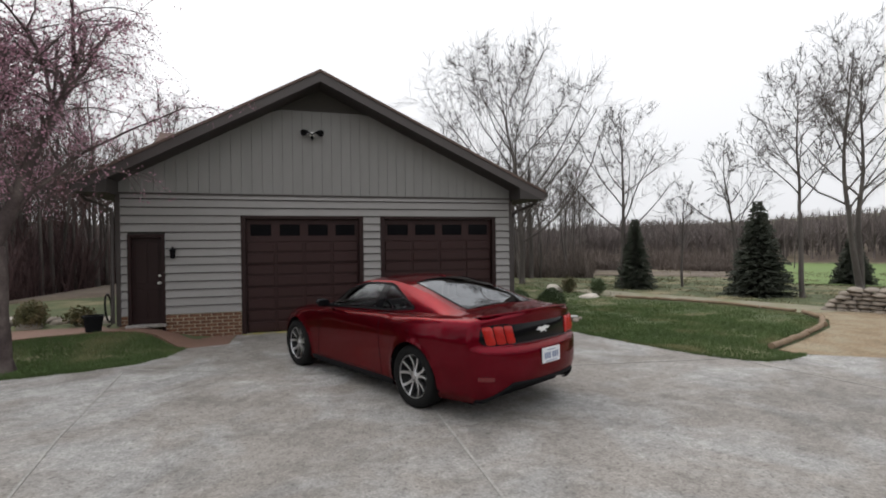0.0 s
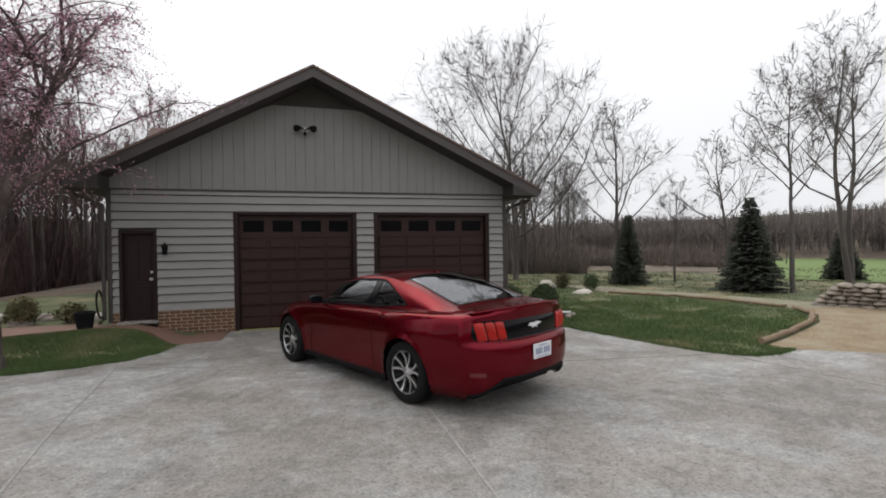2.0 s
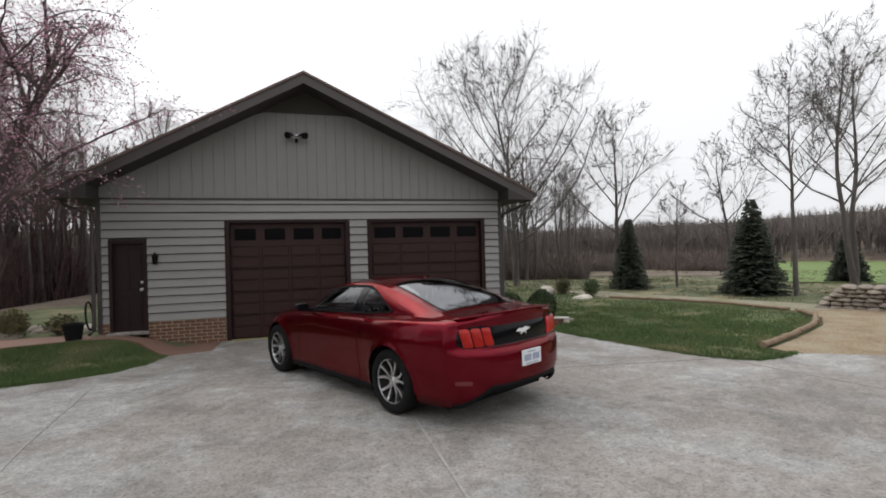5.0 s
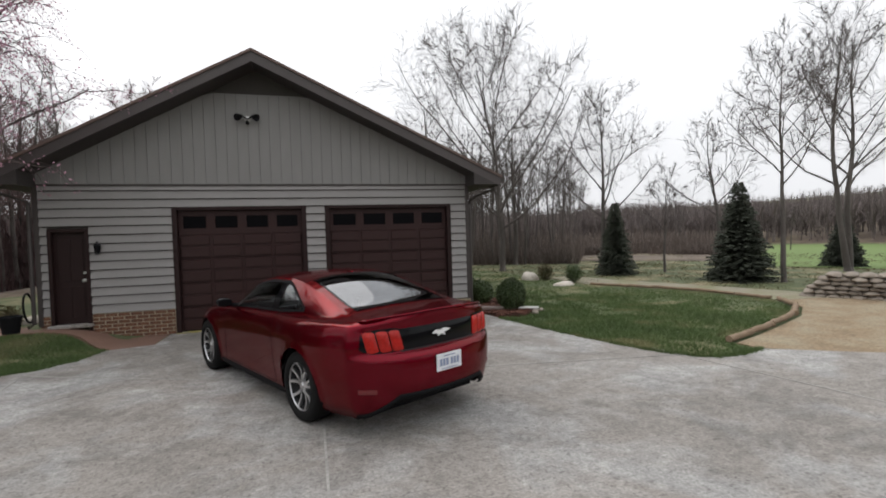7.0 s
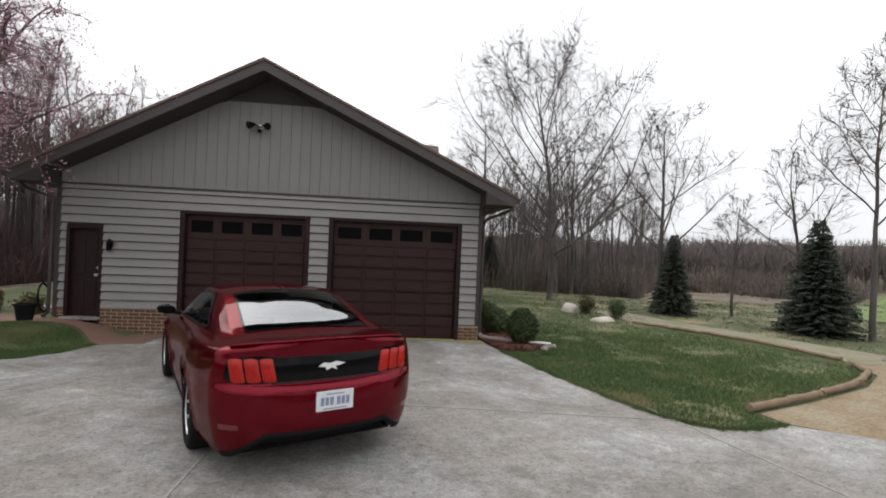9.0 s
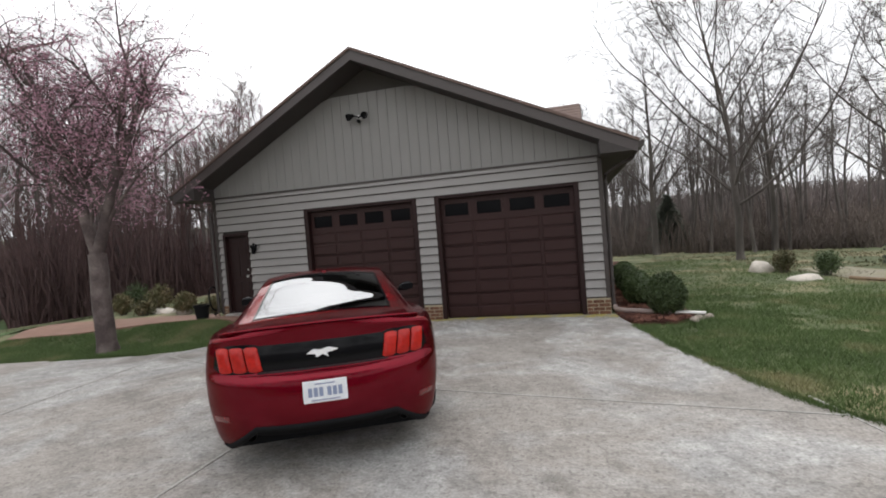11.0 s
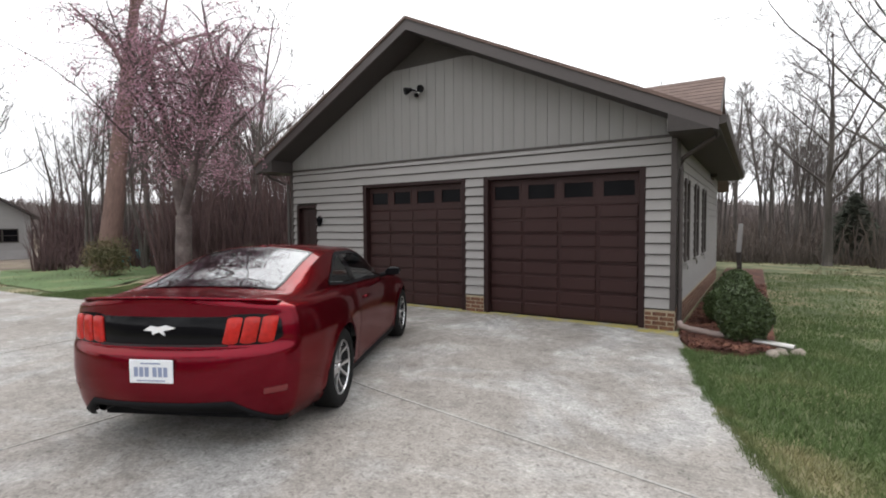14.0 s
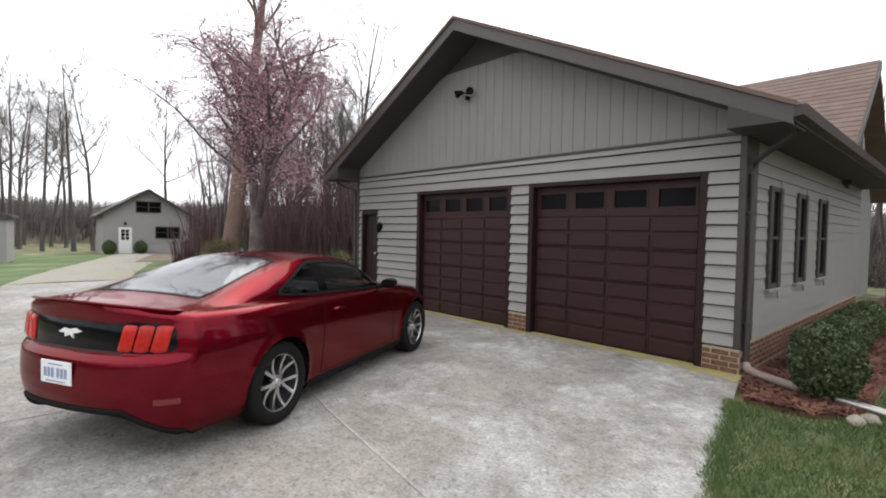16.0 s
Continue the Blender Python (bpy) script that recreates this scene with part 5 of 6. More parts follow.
def woods(n, a0, a1, d0, d1, s0, s1, red=0.0, kind=None):
    made = 0
    tries = 0
    while made < n and tries < n * 30:
        tries += 1
        a, d = radians(rng.uniform(a0, a1)), rng.uniform(d0, d1)
        x, y = d * math.cos(a), -8 + d * math.sin(a)
        if any((x - p) ** 2 + (y - q) ** 2 < (0.35 if kind else 1.2) for p, q in placed) or (-11 < x < 7.5 and -3 < y < 17):
            continue
        placed.append((x, y))
        made += 1
        if kind:
            poles.append(pose(x, y, gz(x, y), 0, 0, rng.uniform(0, 360)) @ Matrix.Scale(rng.uniform(s0, s1), 4))
            continue
        k = kind or (4 if rng.uniform() < red else int(rng.integers(0, 4)))
        e = thing("woods_tree", "bare slender tree in the early spring woods", "tree", group="trees of the woods")
        e.matrix_basis = pose(x, y, gz(x, y), 0, 0, rng.uniform(0, 360)) @ Matrix.Scale(rng.uniform(s0, s1), 4)
        obj("trunk", kinds[k][0], e)
        obj("crown", kinds[k][1], e)


woods(26, 57, 82, 26, 40, 0.6, 0.85)
woods(26, 58, 84, 38, 62, 0.75, 1.1)
woods(16, 64, 84, 36, 60, 0.6, 0.85)
woods(9, 84, 104, 27, 45, 0.7, 0.95)
woods(85, 104, 152, 20, 36, 0.62, 1.0, 0.6)
woods(50, 104, 159, 32, 60, 0.8, 1.3, 0.25)
woods(22, 106, 124, 20, 30, 0.55, 0.8, 1.0)
woods(34, 163, 198, 46, 72, 1.15, 1.6)
woods(14, 20, 56, 48, 70, 0.35, 0.55)
woods(38, 58, 84, 24, 44, 0.7, 1.0, 0, 5)
woods(60, 104, 156, 20, 40, 0.7, 1.05, 0, 5)
woods(34, 80, 98, 27, 52, 0.75, 1.05, 0, 5)
woods(10, 82, 98, 30, 50, 0.8, 1.0)
# the woods go on behind the drive
woods(46, 206, 338, 24, 36, 0.9, 1.3)
# the thin pole-like trees between them, too many to count
for name, src, label in (("thin_trunks", kinds[5][0], "many thin bare trunks in the woods"), ("thin_crowns", kinds[5][1], "fine twigs of the thin trees in the woods")):
    co = np.array([v.co for v in src.vertices])
    fc = [tuple(p.vertices) for p in src.polygons]
    pv, pf = [], []
    for i, m in enumerate(poles):
        a = np.array(m)
        pv.append(co @ a[:3, :3].T + a[:3, 3])
        pf += [tuple(q + i * len(co) for q in p) for p in fc]
    tagged(obj(name, mesh_of(name, np.concatenate(pv), pf, src.materials[0], name == "thin_trunks")), label, "woods", kind="stuff")

# undergrowth: upright stems, too many to count
def thicket(name, label, n, a0, a1, d0, d1, h0, h1, material, seed):
    rng = np.random.default_rng(seed)
    v, f = [], []
    for _ in range(n):
        a, d = radians(rng.uniform(a0, a1)), d0 + (d1 - d0) * rng.uniform() ** 1.3
        x, y = d * math.cos(a), -8 + d * math.sin(a)
        if -11 < x < 7.5 and y < 17:
            continue
        z, h = gz(x, y) - 0.05, (h0 + (h1 - h0) * rng.uniform() ** 3) * (0.75 + 0.9 * noise.noise((x * 0.16, y * 0.16, 2.0)))
        if noise.noise((x * 0.3, y * 0.3, 7.0)) < rng.uniform(-0.6, 0.2):
            continue
        t, w = rng.uniform(0, math.tau), 0.012 + 0.0006 * d
        c, s = math.cos(t) * w, math.sin(t) * w
        lx, ly = rng.normal(0, 0.18, 2) * h
        o = len(v)
        v += [(x - c, y - s, z), (x + c, y + s, z), (x + lx * 0.4 + c * 0.7, y + ly * 0.4 + s * 0.7, z + h * 0.55), (x + lx * 0.4 - c * 0.7, y + ly * 0.4 - s * 0.7, z + h * 0.55), (x + lx, y + ly, z + h)]
        f += [(o, o + 1, o + 2, o + 3), (o + 3, o + 2, o + 4)]
        for _ in range(3):
            q = rng.uniform(0.35, 0.8)
            bx, by, bz = x + lx * q, y + ly * q, z + h * q
            ex, ey = rng.normal(0, 0.3, 2)
            o = len(v)
            v += [(bx - c * 0.5, by - s * 0.5, bz), (bx + c * 0.5, by + s * 0.5, bz), (bx + ex, by + ey, bz + rng.uniform(0.2, 0.6))]
            f.append((o, o + 1, o + 2))
    tagged(obj(name, mesh_of(name, v, f, material)), label, "undergrowth", kind="stuff")


M_BRUSH = mat("brush_stems", (0.075, 0.045, 0.044), 0.95, 0.3, 5, 0.2, island=0.5)
M_BRUSH2 = mat("grey_brush_stems", (0.125, 0.10, 0.086), 0.95, 0.3, 5, 0.2, island=0.3)
thicket("undergrowth", "brown leafless undergrowth at the foot of the woods", 26000, 102, 159, 21, 50, 0.7, 4.2, M_BRUSH, 21)
thicket("undergrowth", "dense reddish brown brush beyond the garden bed", 17000, 110, 146, 16, 26, 0.6, 6.4, M_BRUSH, 23)
thicket("undergrowth", "grey brown brush below the bare trees", 24000, 57, 99, 25, 60, 0.4, 3.2, M_BRUSH2, 22)


thicket("undergrowth", "low grey brown brush on the open hillside", 15000, 40, 58, 38, 70, 0.3, 2.4, M_BRUSH2, 24)


# leaf litter under the woods, and far wooded hills all round
def litter(name, label, a0, a1, d0, d1, lift, n_d, n_a):
    v = []
    for i in range(n_d):
        for k in range(n_a):
            a, q = radians(a0 + (a1 - a0) * k / (n_a - 1)), i / (n_d - 1)
            d = d0 * (d1 / d0) ** q + (1.6 * noise.noise((a * 22, q * 9, 4)) if i == 0 else 0)
            x, y = d * math.cos(a), -8 + d * math.sin(a)
            v.append((x, y, gz(x, y) + (lift if i else -0.6)))
    tagged(obj(name, mesh_of(name, v, grid_faces(n_d, n_a), M_LITTER, True)), label, "ground", kind="structure")


litter("woods_floor", "brown leaf litter below the bare trees", 40, 100, 27, 74, 0.045, 16, 90)
litter("woods_floor", "brown leaf litter below the bare trees", 103, 165, 22, 74, 0.045, 18, 110)
litter("woods_floor", "brown leaf litter and weeds beyond the garden bed", 112, 141, 16.5, 24, 0.03, 6, 40)
litter("hillside", "brown wooded hillside far off", 0, 360, 71, 330, 0.6, 24, 160)


def far_woods(n, seed):
    """Many small bare trees, each a stem with a fan of thin boughs."""
    rng = np.random.default_rng(seed)
    v, f = [], []
    for _ in range(n):
        a, d = rng.uniform(0.0, math.tau), 74 + 80 * rng.uniform() ** 1.4
        x, y = d * math.cos(a), -8 + d * math.sin(a)
        z, h = gz(x, y), rng.uniform(4.6, 6.4) * (1.0 + 0.35 * noise.noise((x * 0.05, y * 0.05, 1.0)))
        t = rng.uniform(0, math.tau)
        for k in range(8):
            b = z + h * (0.0 if k == 0 else rng.uniform(0.2, 0.6))
            ex, ey = rng.normal(0, 0.16 if k else 0.05, 2) * h
            ez = z + h * (rng.uniform(0.9, 1.0) if k == 0 else rng.uniform(0.55, 0.98))
            w = 0.065 if k else 0.09
            c, s_ = math.cos(t + k) * w, math.sin(t + k) * w
            o = len(v)
            v += [(x - c, y - s_, b), (x + c, y + s_, b), (x + ex + c * 0.4, y + ey + s_ * 0.4, ez), (x + ex - c * 0.4, y + ey - s_ * 0.4, ez)]
            f.append((o, o + 1, o + 2, o + 3))
    tagged(obj("far_woods", mesh_of("far_woods", v, f, M_WOODS)), "far bare woods on the hillside", "woods", kind="stuff")


far_woods(24000, 31)
v, f = [], []
for i, d in enumerate(np.linspace(24, 70, 24)):
    for k, a in enumerate(np.linspace(-8, 39, 40)):
        x, y = d * math.cos(radians(a)), -8 + d * math.sin(radians(a))
        v.append((x, y, gz(x, y) + 0.03))
tagged(obj("far_field", mesh_of("far_field", v, grid_faces(24, 40), M_FIELD, True)), "bright green spring meadow beyond the trees", "meadow", kind="structure")

# ---- the house behind the garage ----
house = thing("house", "grey sided house with a steep brown shingle roof behind the garage", "house")
HX0, HX1, HY0, HYR, HY1, HZE, HZR = -7.0, 2.9, 6.2, 10.2, 14.2, 2.9, 6.2
part("wall", box(HX0 + 0.3, HX1 - 0.42, HY0 + 0.5, HY1 - 0.5, -0.2, 2.75), M_SIDING, house)
part("gable_wall", prism([(HY0 + 0.5, 2.75), (HY1 - 0.5, 2.75), (HYR, HZR - 0.2)], "x", HX1 - 0.55, HX1 - 0.44), M_GABLE, house)
for y0, s in ((HY0, 1), (HY1, -1)):
    slope = obj("roof_slope", finish("roof_slope", prism([(y0, HZE), (HYR, HZR), (HYR, HZR - 0.12), (y0, HZE - 0.12)], "x", HX0, HX1), M_SHINGLE), house, "brown asphalt shingles")
    if s > 0:
        # courses of shingles on the slope that faces the drive
        for i in range(24):
            q0, q1 = i / 24, (i + 1) / 24
            ya, za = HY0 + (HYR - HY0) * q0, HZE + (HZR - HZE) * q0
            yb, zb = HY0 + (HYR - HY0) * q1, HZE + (HZR - HZE) * q1
            part("shingle_course", prism([(ya, za + 0.004), (ya, za + 0.022), (yb, zb + 0.006), (yb, zb + 0.002)], "x", -1.6, HX1 + 0.01), M_SHINGLE, slope)
part("rake_board", prism([(HY0 - 0.02, HZE - 0.02), (HYR, HZR - 0.02), (HYR, HZR - 0.24), (HY0 - 0.02, HZE - 0.24)], "x", HX1 + 0.012, HX1 + 0.045), M_TRIM, house)
part("eave_board", box(HX0, HX1, HY0 - 0.03, HY0 - 0.002, HZE - 0.2, HZE - 0.02), M_TRIM, house)
part("soffit", box(HX0, HX1, HY0, HY0 + 0.5, HZE - 0.22, HZE - 0.2), M_SOFFIT, house)
part("gutter_end", box(HX1 - 0.45, HX1 + 0.12, HY0 - 0.16, HY0 - 0.03, HZE - 0.19, HZE - 0.06, 0.02), M_TRIM, house)
# steps with a dark rail at the side
rail = thing("stair_rail", "dark brown wooden stair rail beside the house", "railing")
for y, z in ((8.3, 0.75), (9.2, 1.15), (10.1, 1.5)):
    part("post", box(3.4, 3.48, y - 0.04, y + 0.04, -0.1, z), M_TRIM, rail)
part("hand_rail", prism([(8.2, 0.68), (10.2, 1.48), (10.2, 1.56), (8.2, 0.76)], "x", 3.38, 3.5), M_TRIM, rail)
part("lower_rail", prism([(8.2, 0.3), (10.2, 1.1), (10.2, 1.16), (8.2, 0.36)], "x", 3.42, 3.46), M_TRIM, rail)

# ---- details on the garage ----
# side wall: lap boards and dark shuttered windows
side = obj("side_cladding", finish("side_cladding", box(WR + 0.001, WR + 0.004, 0.12, 8.4, 0.36, 2.9), M_SIDING), garage)
SIDE_WIN = ((0.95, 1.55, 0.95, 2.3), (2.4, 3.05, 0.95, 2.3), (3.9, 4.6, 0.95, 2.3))
for z0, z1 in rows[:-1]:
    if z1 < 0.3:
        continue
    spans = [(0.43, 8.4)]
    for a, b, c, d in SIDE_WIN:
        if z1 > c - 0.05 and z0 < d + 0.05:
            spans = [q for p, r in spans for q in (((p, a - 0.02), (b + 0.02, r)) if p < a < r else ((p, r),))]
    for a, b in spans:
        part("siding_board", prism([(WR + 0.004, z0), (WR + 0.026, z0), (WR + 0.006, z1 + 0.01), (WR + 0.004, z1 + 0.01)], "y", a, b), M_SIDING, side)
for a, b, c, d in SIDE_WIN:
    w = obj("side_window", finish("side_window", box(WR + 0.004, WR + 0.012, a + 0.1, b - 0.1, c + 0.06, d - 0.06), M_DARKGLASS), garage, "dark window with brown shutters")
    for q in ((a, a + 0.13, c, d), (b - 0.13, b, c, d)):
        part("shutter", box(WR + 0.01, WR + 0.05, q[0], q[1], q[2], q[3], 0.005), M_TRIM, w)
    for q in ((a + 0.13, b - 0.13, c, c + 0.06), (a + 0.13, b - 0.13, d - 0.06, d), (a + 0.13, b - 0.13, (c + d) / 2 - 0.02, (c + d) / 2 + 0.02)):
        part("window_frame", box(WR + 0.008, WR + 0.035, *q), M_TRIM, w)
    part("sill", box(WR + 0.008, WR + 0.07, a - 0.02, b + 0.02, c - 0.045, c - 0.003, 0.006), M_SIDING, w)

# brick footing, brick by brick
brick_me = finish("brick", box(-0.092, 0.092, -0.045, 0.045, -0.0265, 0.0265, 0.004), M_BRICK)
half_me = finish("brick", box(-0.043, 0.043, -0.045, 0.045, -0.025, 0.025, 0.004), M_BRICK)
footing = obj("brick_footing", finish("brick_footing", box(WL + 0.005, ED[0] - 0.002, -0.024, 0.03, 0, SIDE_BRICK - 0.006), M_MORTAR), garage, "low red brick footing with pale mortar")
for a, b in ((ED[1] + 0.002, GD[0][0] - 0.002), (GD[0][1] + 0.002, GD[1][0] - 0.002), (GD[1][1] + 0.002, WR + 0.025)):
    part("mortar_bed", box(a, b, -0.024, 0.03, 0, (SIDE_BRICK if b < GD[0][0] else BRICK_TOP) - 0.006), M_MORTAR, footing)
part("mortar_bed", box(WR - 0.01, WR + 0.024, 0.031, 8.4, -0.05, 0.355), M_MORTAR, footing)
for a, b in ((WL, ED[0]), (ED[1], GD[0][0]), (GD[0][1], GD[1][0]), (GD[1][1], WR + 0.03)):
    for r in range(7 if b <= GD[0][0] else 4):
        z, x = 0.004 + r * 0.0675 + 0.0285, a + 0.004
        first = r % 2
        while x < b - 0.03:
            w = 0.094 if first else min(0.194, b - 0.004 - x)
            first = False
            if w < 0.03:
                break
            w = min(w, b - 0.004 - x)
            o = obj("brick", brick_me if w > 0.12 else half_me, footing)
            full = 0.194 if w > 0.12 else 0.094
            o.matrix_basis = pose(x + w / 2, 0.011 + random.uniform(-0.002, 0.002), z) @ Matrix.Diagonal((w / full, 1, 1, 1))
            x += w + 0.011
for r in range(5):
    y = 0.0 + (0.1 if r % 2 else 0)
    while y < 8.2:
        o = obj("brick", brick_me, footing)
        o.matrix_basis = pose(WR - 0.012 + random.uniform(-0.002, 0.002), y + 0.1, 0.004 + r * 0.0655 + 0.0285, 0, 0, 90)
        y += 0.205
# yellow mossy strip at the foot of the doors
bm = prism([(-3.08, 0.085), (-3.08, -0.11), (-2.2, -0.10), (-1.3, -0.12), (-0.5, -0.15), (0.6, -0.13), (1.5, -0.14), (2.2, -0.17), (2.5, -0.30), (2.98, -0.38), (2.99, -0.024), (2.48, -0.034), (2.46, 0.085)], "z", -0.05, 0.006)
tagged(obj("moss_strip", finish("moss_strip", bm, M_MOSS)), "yellow mossy strip of concrete below the garage doors", "moss", kind="structure")

# downspout and ground pipe
spout = thing("downspout", "brown downspout with a pipe along the mulch", "downspout")
part("upper_pipe", tube(bmesh.new(), [(3.42, -0.35, 2.8), (3.4, -0.32, 2.72), (3.08, -0.02, 2.58), (2.96, 0.06, 2.5), (2.945, 0.06, 2.36)], 0.034, 10), M_TRIM, spout, "", True, 50)
part("pipe", tube(bmesh.new(), [(2.945, 0.06, 2.36), (2.945, 0.06, 0.2), (2.955, 0.05, 0.12)], 0.036, 10), M_TRIM, spout, "", True, 50)
part("elbow", tube(bmesh.new(), [(2.955, 0.05, 0.13), (2.975, 0.0, 0.085), (3.12, -0.1, 0.07), (3.42, -0.26, 0.068), (3.82, -0.42, 0.066)], 0.045, 12), M_PIPE, spout, "pinkish grey ground pipe", True, 50)
part("outlet", tube(bmesh.new(), [(3.87, -0.42, 0.06), (4.3, -0.58, 0.05)], 0.042, 12), M_METAL, spout, "pale metal outlet", True, 50)
for z in (0.6, 1.9):
    part("strap", box(2.9, 2.987, 0.018, 0.102, z, z + 0.025), M_TRIM, spout)
left_spout = thing("downspout", "dark downspout at the corner by the side door", "downspout")
part("pipe", tube(bmesh.new(), [(-5.76, -0.35, 2.8), (-5.72, -0.25, 2.7), (-5.36, -0.06, 2.54), (-5.36, -0.06, 0.36), (-5.44, -0.1, 0.3)], 0.034, 10), M_TRIM, left_spout, "", True, 50)

# twin flood lights in the gable
flood = thing("flood_light", "twin flood lamps on a bracket in the gable", "flood light")
fx, fz = -1.66, 4.14
part("bracket", lathe(bmesh.new(), [(0.0, 0.0), (0.06, 0.0), (0.06, 0.02), (0.03, 0.03), (0.0, 0.03)], 16, pose(fx, 0.0, fz, 90)), M_METAL, flood, "", True, 40)
for s in (-1, 1):
    part("arm", tube(bmesh.new(), [(fx, -0.03, fz), (fx + s * 0.07, -0.08, fz + 0.03), (fx + s * 0.12, -0.10, fz + 0.03)], 0.014, 8), M_BLACK, flood)
    hood = lathe(bmesh.new(), [(0.0, -0.06), (0.03, -0.055), (0.04, -0.02), (0.065, 0.05), (0.07, 0.09), (0.06, 0.085), (0.0, 0.06)], 18, Matrix.Translation((fx + s * 0.13, -0.12, fz + 0.025)) @ pose(0, 0, 0, 110, 0, s * 38))
    part("lamp_head", hood, M_BLACK, flood, "", True, 40)
part("sensor", box(fx - 0.03, fx + 0.03, -0.1, -0.02, fz - 0.11, fz - 0.04, 0.012), M_BLACK, flood)

# wall lantern by the side door
lan = thing("wall_lantern", "small dark wall lantern beside the side door", "lantern")
lx, lz = -4.32, 1.69
part("back_plate", box(lx - 0.035, lx + 0.035, -0.035, -0.02, lz - 0.08, lz + 0.08, 0.006), M_BLACK, lan)
part("cage", lathe(bmesh.new(), [(0.0, -0.1), (0.04, -0.09), (0.055, 0.06), (0.05, 0.065), (0.0, 0.06)], 8, pose(lx, -0.1, lz - 0.02)), M_DARKGLASS, lan)
part("cap", lathe(bmesh.new(), [(0.07, 0.06), (0.03, 0.1), (0.012, 0.13), (0.0, 0.135)], 8, pose(lx, -0.1, lz - 0.02)), M_BLACK, lan)
part("arm", tube(bmesh.new(), [(lx, -0.02, lz + 0.04), (lx, -0.07, lz + 0.12), (lx, -0.1, lz + 0.11)], 0.008, 6), M_BLACK, lan)

# drive joints: tooled grooves, seen as narrow darker and paler lines
M_JOINT = mat("joint_filler", (0.31, 0.30, 0.28), 0.95, 0.4, 30, 3, 0.5)
def joint(p, q, w=0.022):
    d = (Vector(q) - Vector(p)).normalized()
    n = Vector((-d.y, d.x)) * w / 2
    pts = [tuple(Vector(p) + n), tuple(Vector(q) + n), tuple(Vector(q) - n), tuple(Vector(p) - n)]
    return tagged(obj("drive_joint", finish("drive_joint", prism(pts, "z", -0.02, 0.007), M_JOINT)), "raised sealed joint in the concrete", "joint", kind="structure")


for p, q in (((-4.5, -2.5), (-1.7, -3.75)), ((-1.7, -3.75), (1.0, -4.3)), ((1.0, -4.3), (4.3, -4.85)), ((-0.55, -4.2), (-0.7, -13.0)), ((-4.4, -2.75), (-4.15, -5.3)), ((-4.15, -5.3), (-3.5, -9.6)), ((4.2, -4.4), (5.6, -11.0))):
    joint(p, q)

# ---- planting ----
def leafy(name, label, at, rx, rz, n, material, seed, leaf=0.03, core=True, lump=0.12):
    """A clipped shrub: short stems, a dark core and many small leaves with an uneven outline."""
    rng = np.random.default_rng(seed)
    e = thing(name, label, "shrub")
    e.matrix_basis = pose(*at)
    stem = Wood()
    for i in range(5):
        a = i * 1.26
        stem.branch([np.array([0.05 * math.cos(a), 0.05 * math.sin(a), -0.05]), np.array([rx * 0.5 * math.cos(a), rx * 0.5 * math.sin(a), rz * 1.0])], 0.018, 0.008, 5)
    obj("stems", mesh_of("stems", stem.v, stem.f, M_BARK), e)
    v, f = [], []
    for _ in range(n):
        d = rng.normal(0, 1, 3)
        d /= np.linalg.norm(d)
        k = 1 + lump * noise.noise(Vector(d * 2.3) + Vector((seed, 0, 0))) + 0.5 * lump * noise.noise(Vector(d * 6.0) + Vector((seed, 3, 0)))
        rr = k * (rng.uniform(0.80, 1.03) if core else rng.uniform(0.3, 1.05))
        p = np.array([d[0] * rx * rr, d[1] * rx * rr, rz * (1.0 + d[2] * rr)])
        if p[2] < 0.03:
            continue
        a = rng.normal(0, 1, 3)
        a *= leaf / np.linalg.norm(a)
        b = np.cross(a, rng.normal(0, 1, 3))
        b *= leaf * 0.6 / (np.linalg.norm(b) + 1e-9)
        o = len(v)
        v += [tuple(p - a), tuple(p + b), tuple(p + a), tuple(p - b)]
        f.append((o, o + 1, o + 2, o + 3))
    tagged(obj("leaves", mesh_of("leaves", v, f, material), e), kind="stuff")
    if core:
        bm = bmesh.new()
        bmesh.ops.create_icosphere(bm, subdivisions=3, radius=1)
        for q in bm.verts:
            k = 0.86 + lump * noise.noise(q.co * 2.3 + Vector((seed, 0, 0)))
            q.co = Vector((q.co.x * rx * k, q.co.y * rx * k, rz * (1.0 + q.co.z * k)))
        part("inner_foliage", bm, material, e, "", True)
    return e


M_BROWNLEAF = mat("sparse_shrub", (0.10, 0.095, 0.04), 0.8, 0.3, 12, 2, island=0.4, other=(0.16, 0.11, 0.06))
leafy("boxwood", "round clipped green boxwood at the corner of the bed", (3.76, -0.3, 0.0), 0.32, 0.36, 9000, M_BOX, 1, 0.02)
for i, y in enumerate((0.95, 2.0, 3.1, 4.3)):
    leafy("boxwood", "clipped green boxwood in the row beside the garage", (3.5 + 0.03 * (i % 2), y, 0.0), 0.32, 0.29, 3500, M_BOX, 2 + i, 0.022)
leafy("shrub", "sparse olive shrub on the lawn by the drive", (-14.3, -0.1, gz(-14.3, -0.1)), 0.72, 0.66, 6500, M_BROWNLEAF, 20, 0.03, False, 0.3)
for i, (x, y, r) in enumerate(((7.55, 5.3, 0.28), (8.1, 4.3, 0.28), (-8.4, 1.4, 0.33), (-10.1, 2.3, 0.35), (-9.2, 1.0, 0.26), (-15.3, 4.7, 0.4), (-7.0, 0.75, 0.26))):
    leafy("shrub", "small dark green shrub on the lawn", (x, y, gz(x, y)), r, r * 1.1, 2200, M_BOX if i % 2 else M_BROWNLEAF, 30 + i, 0.025, False, 0.3)


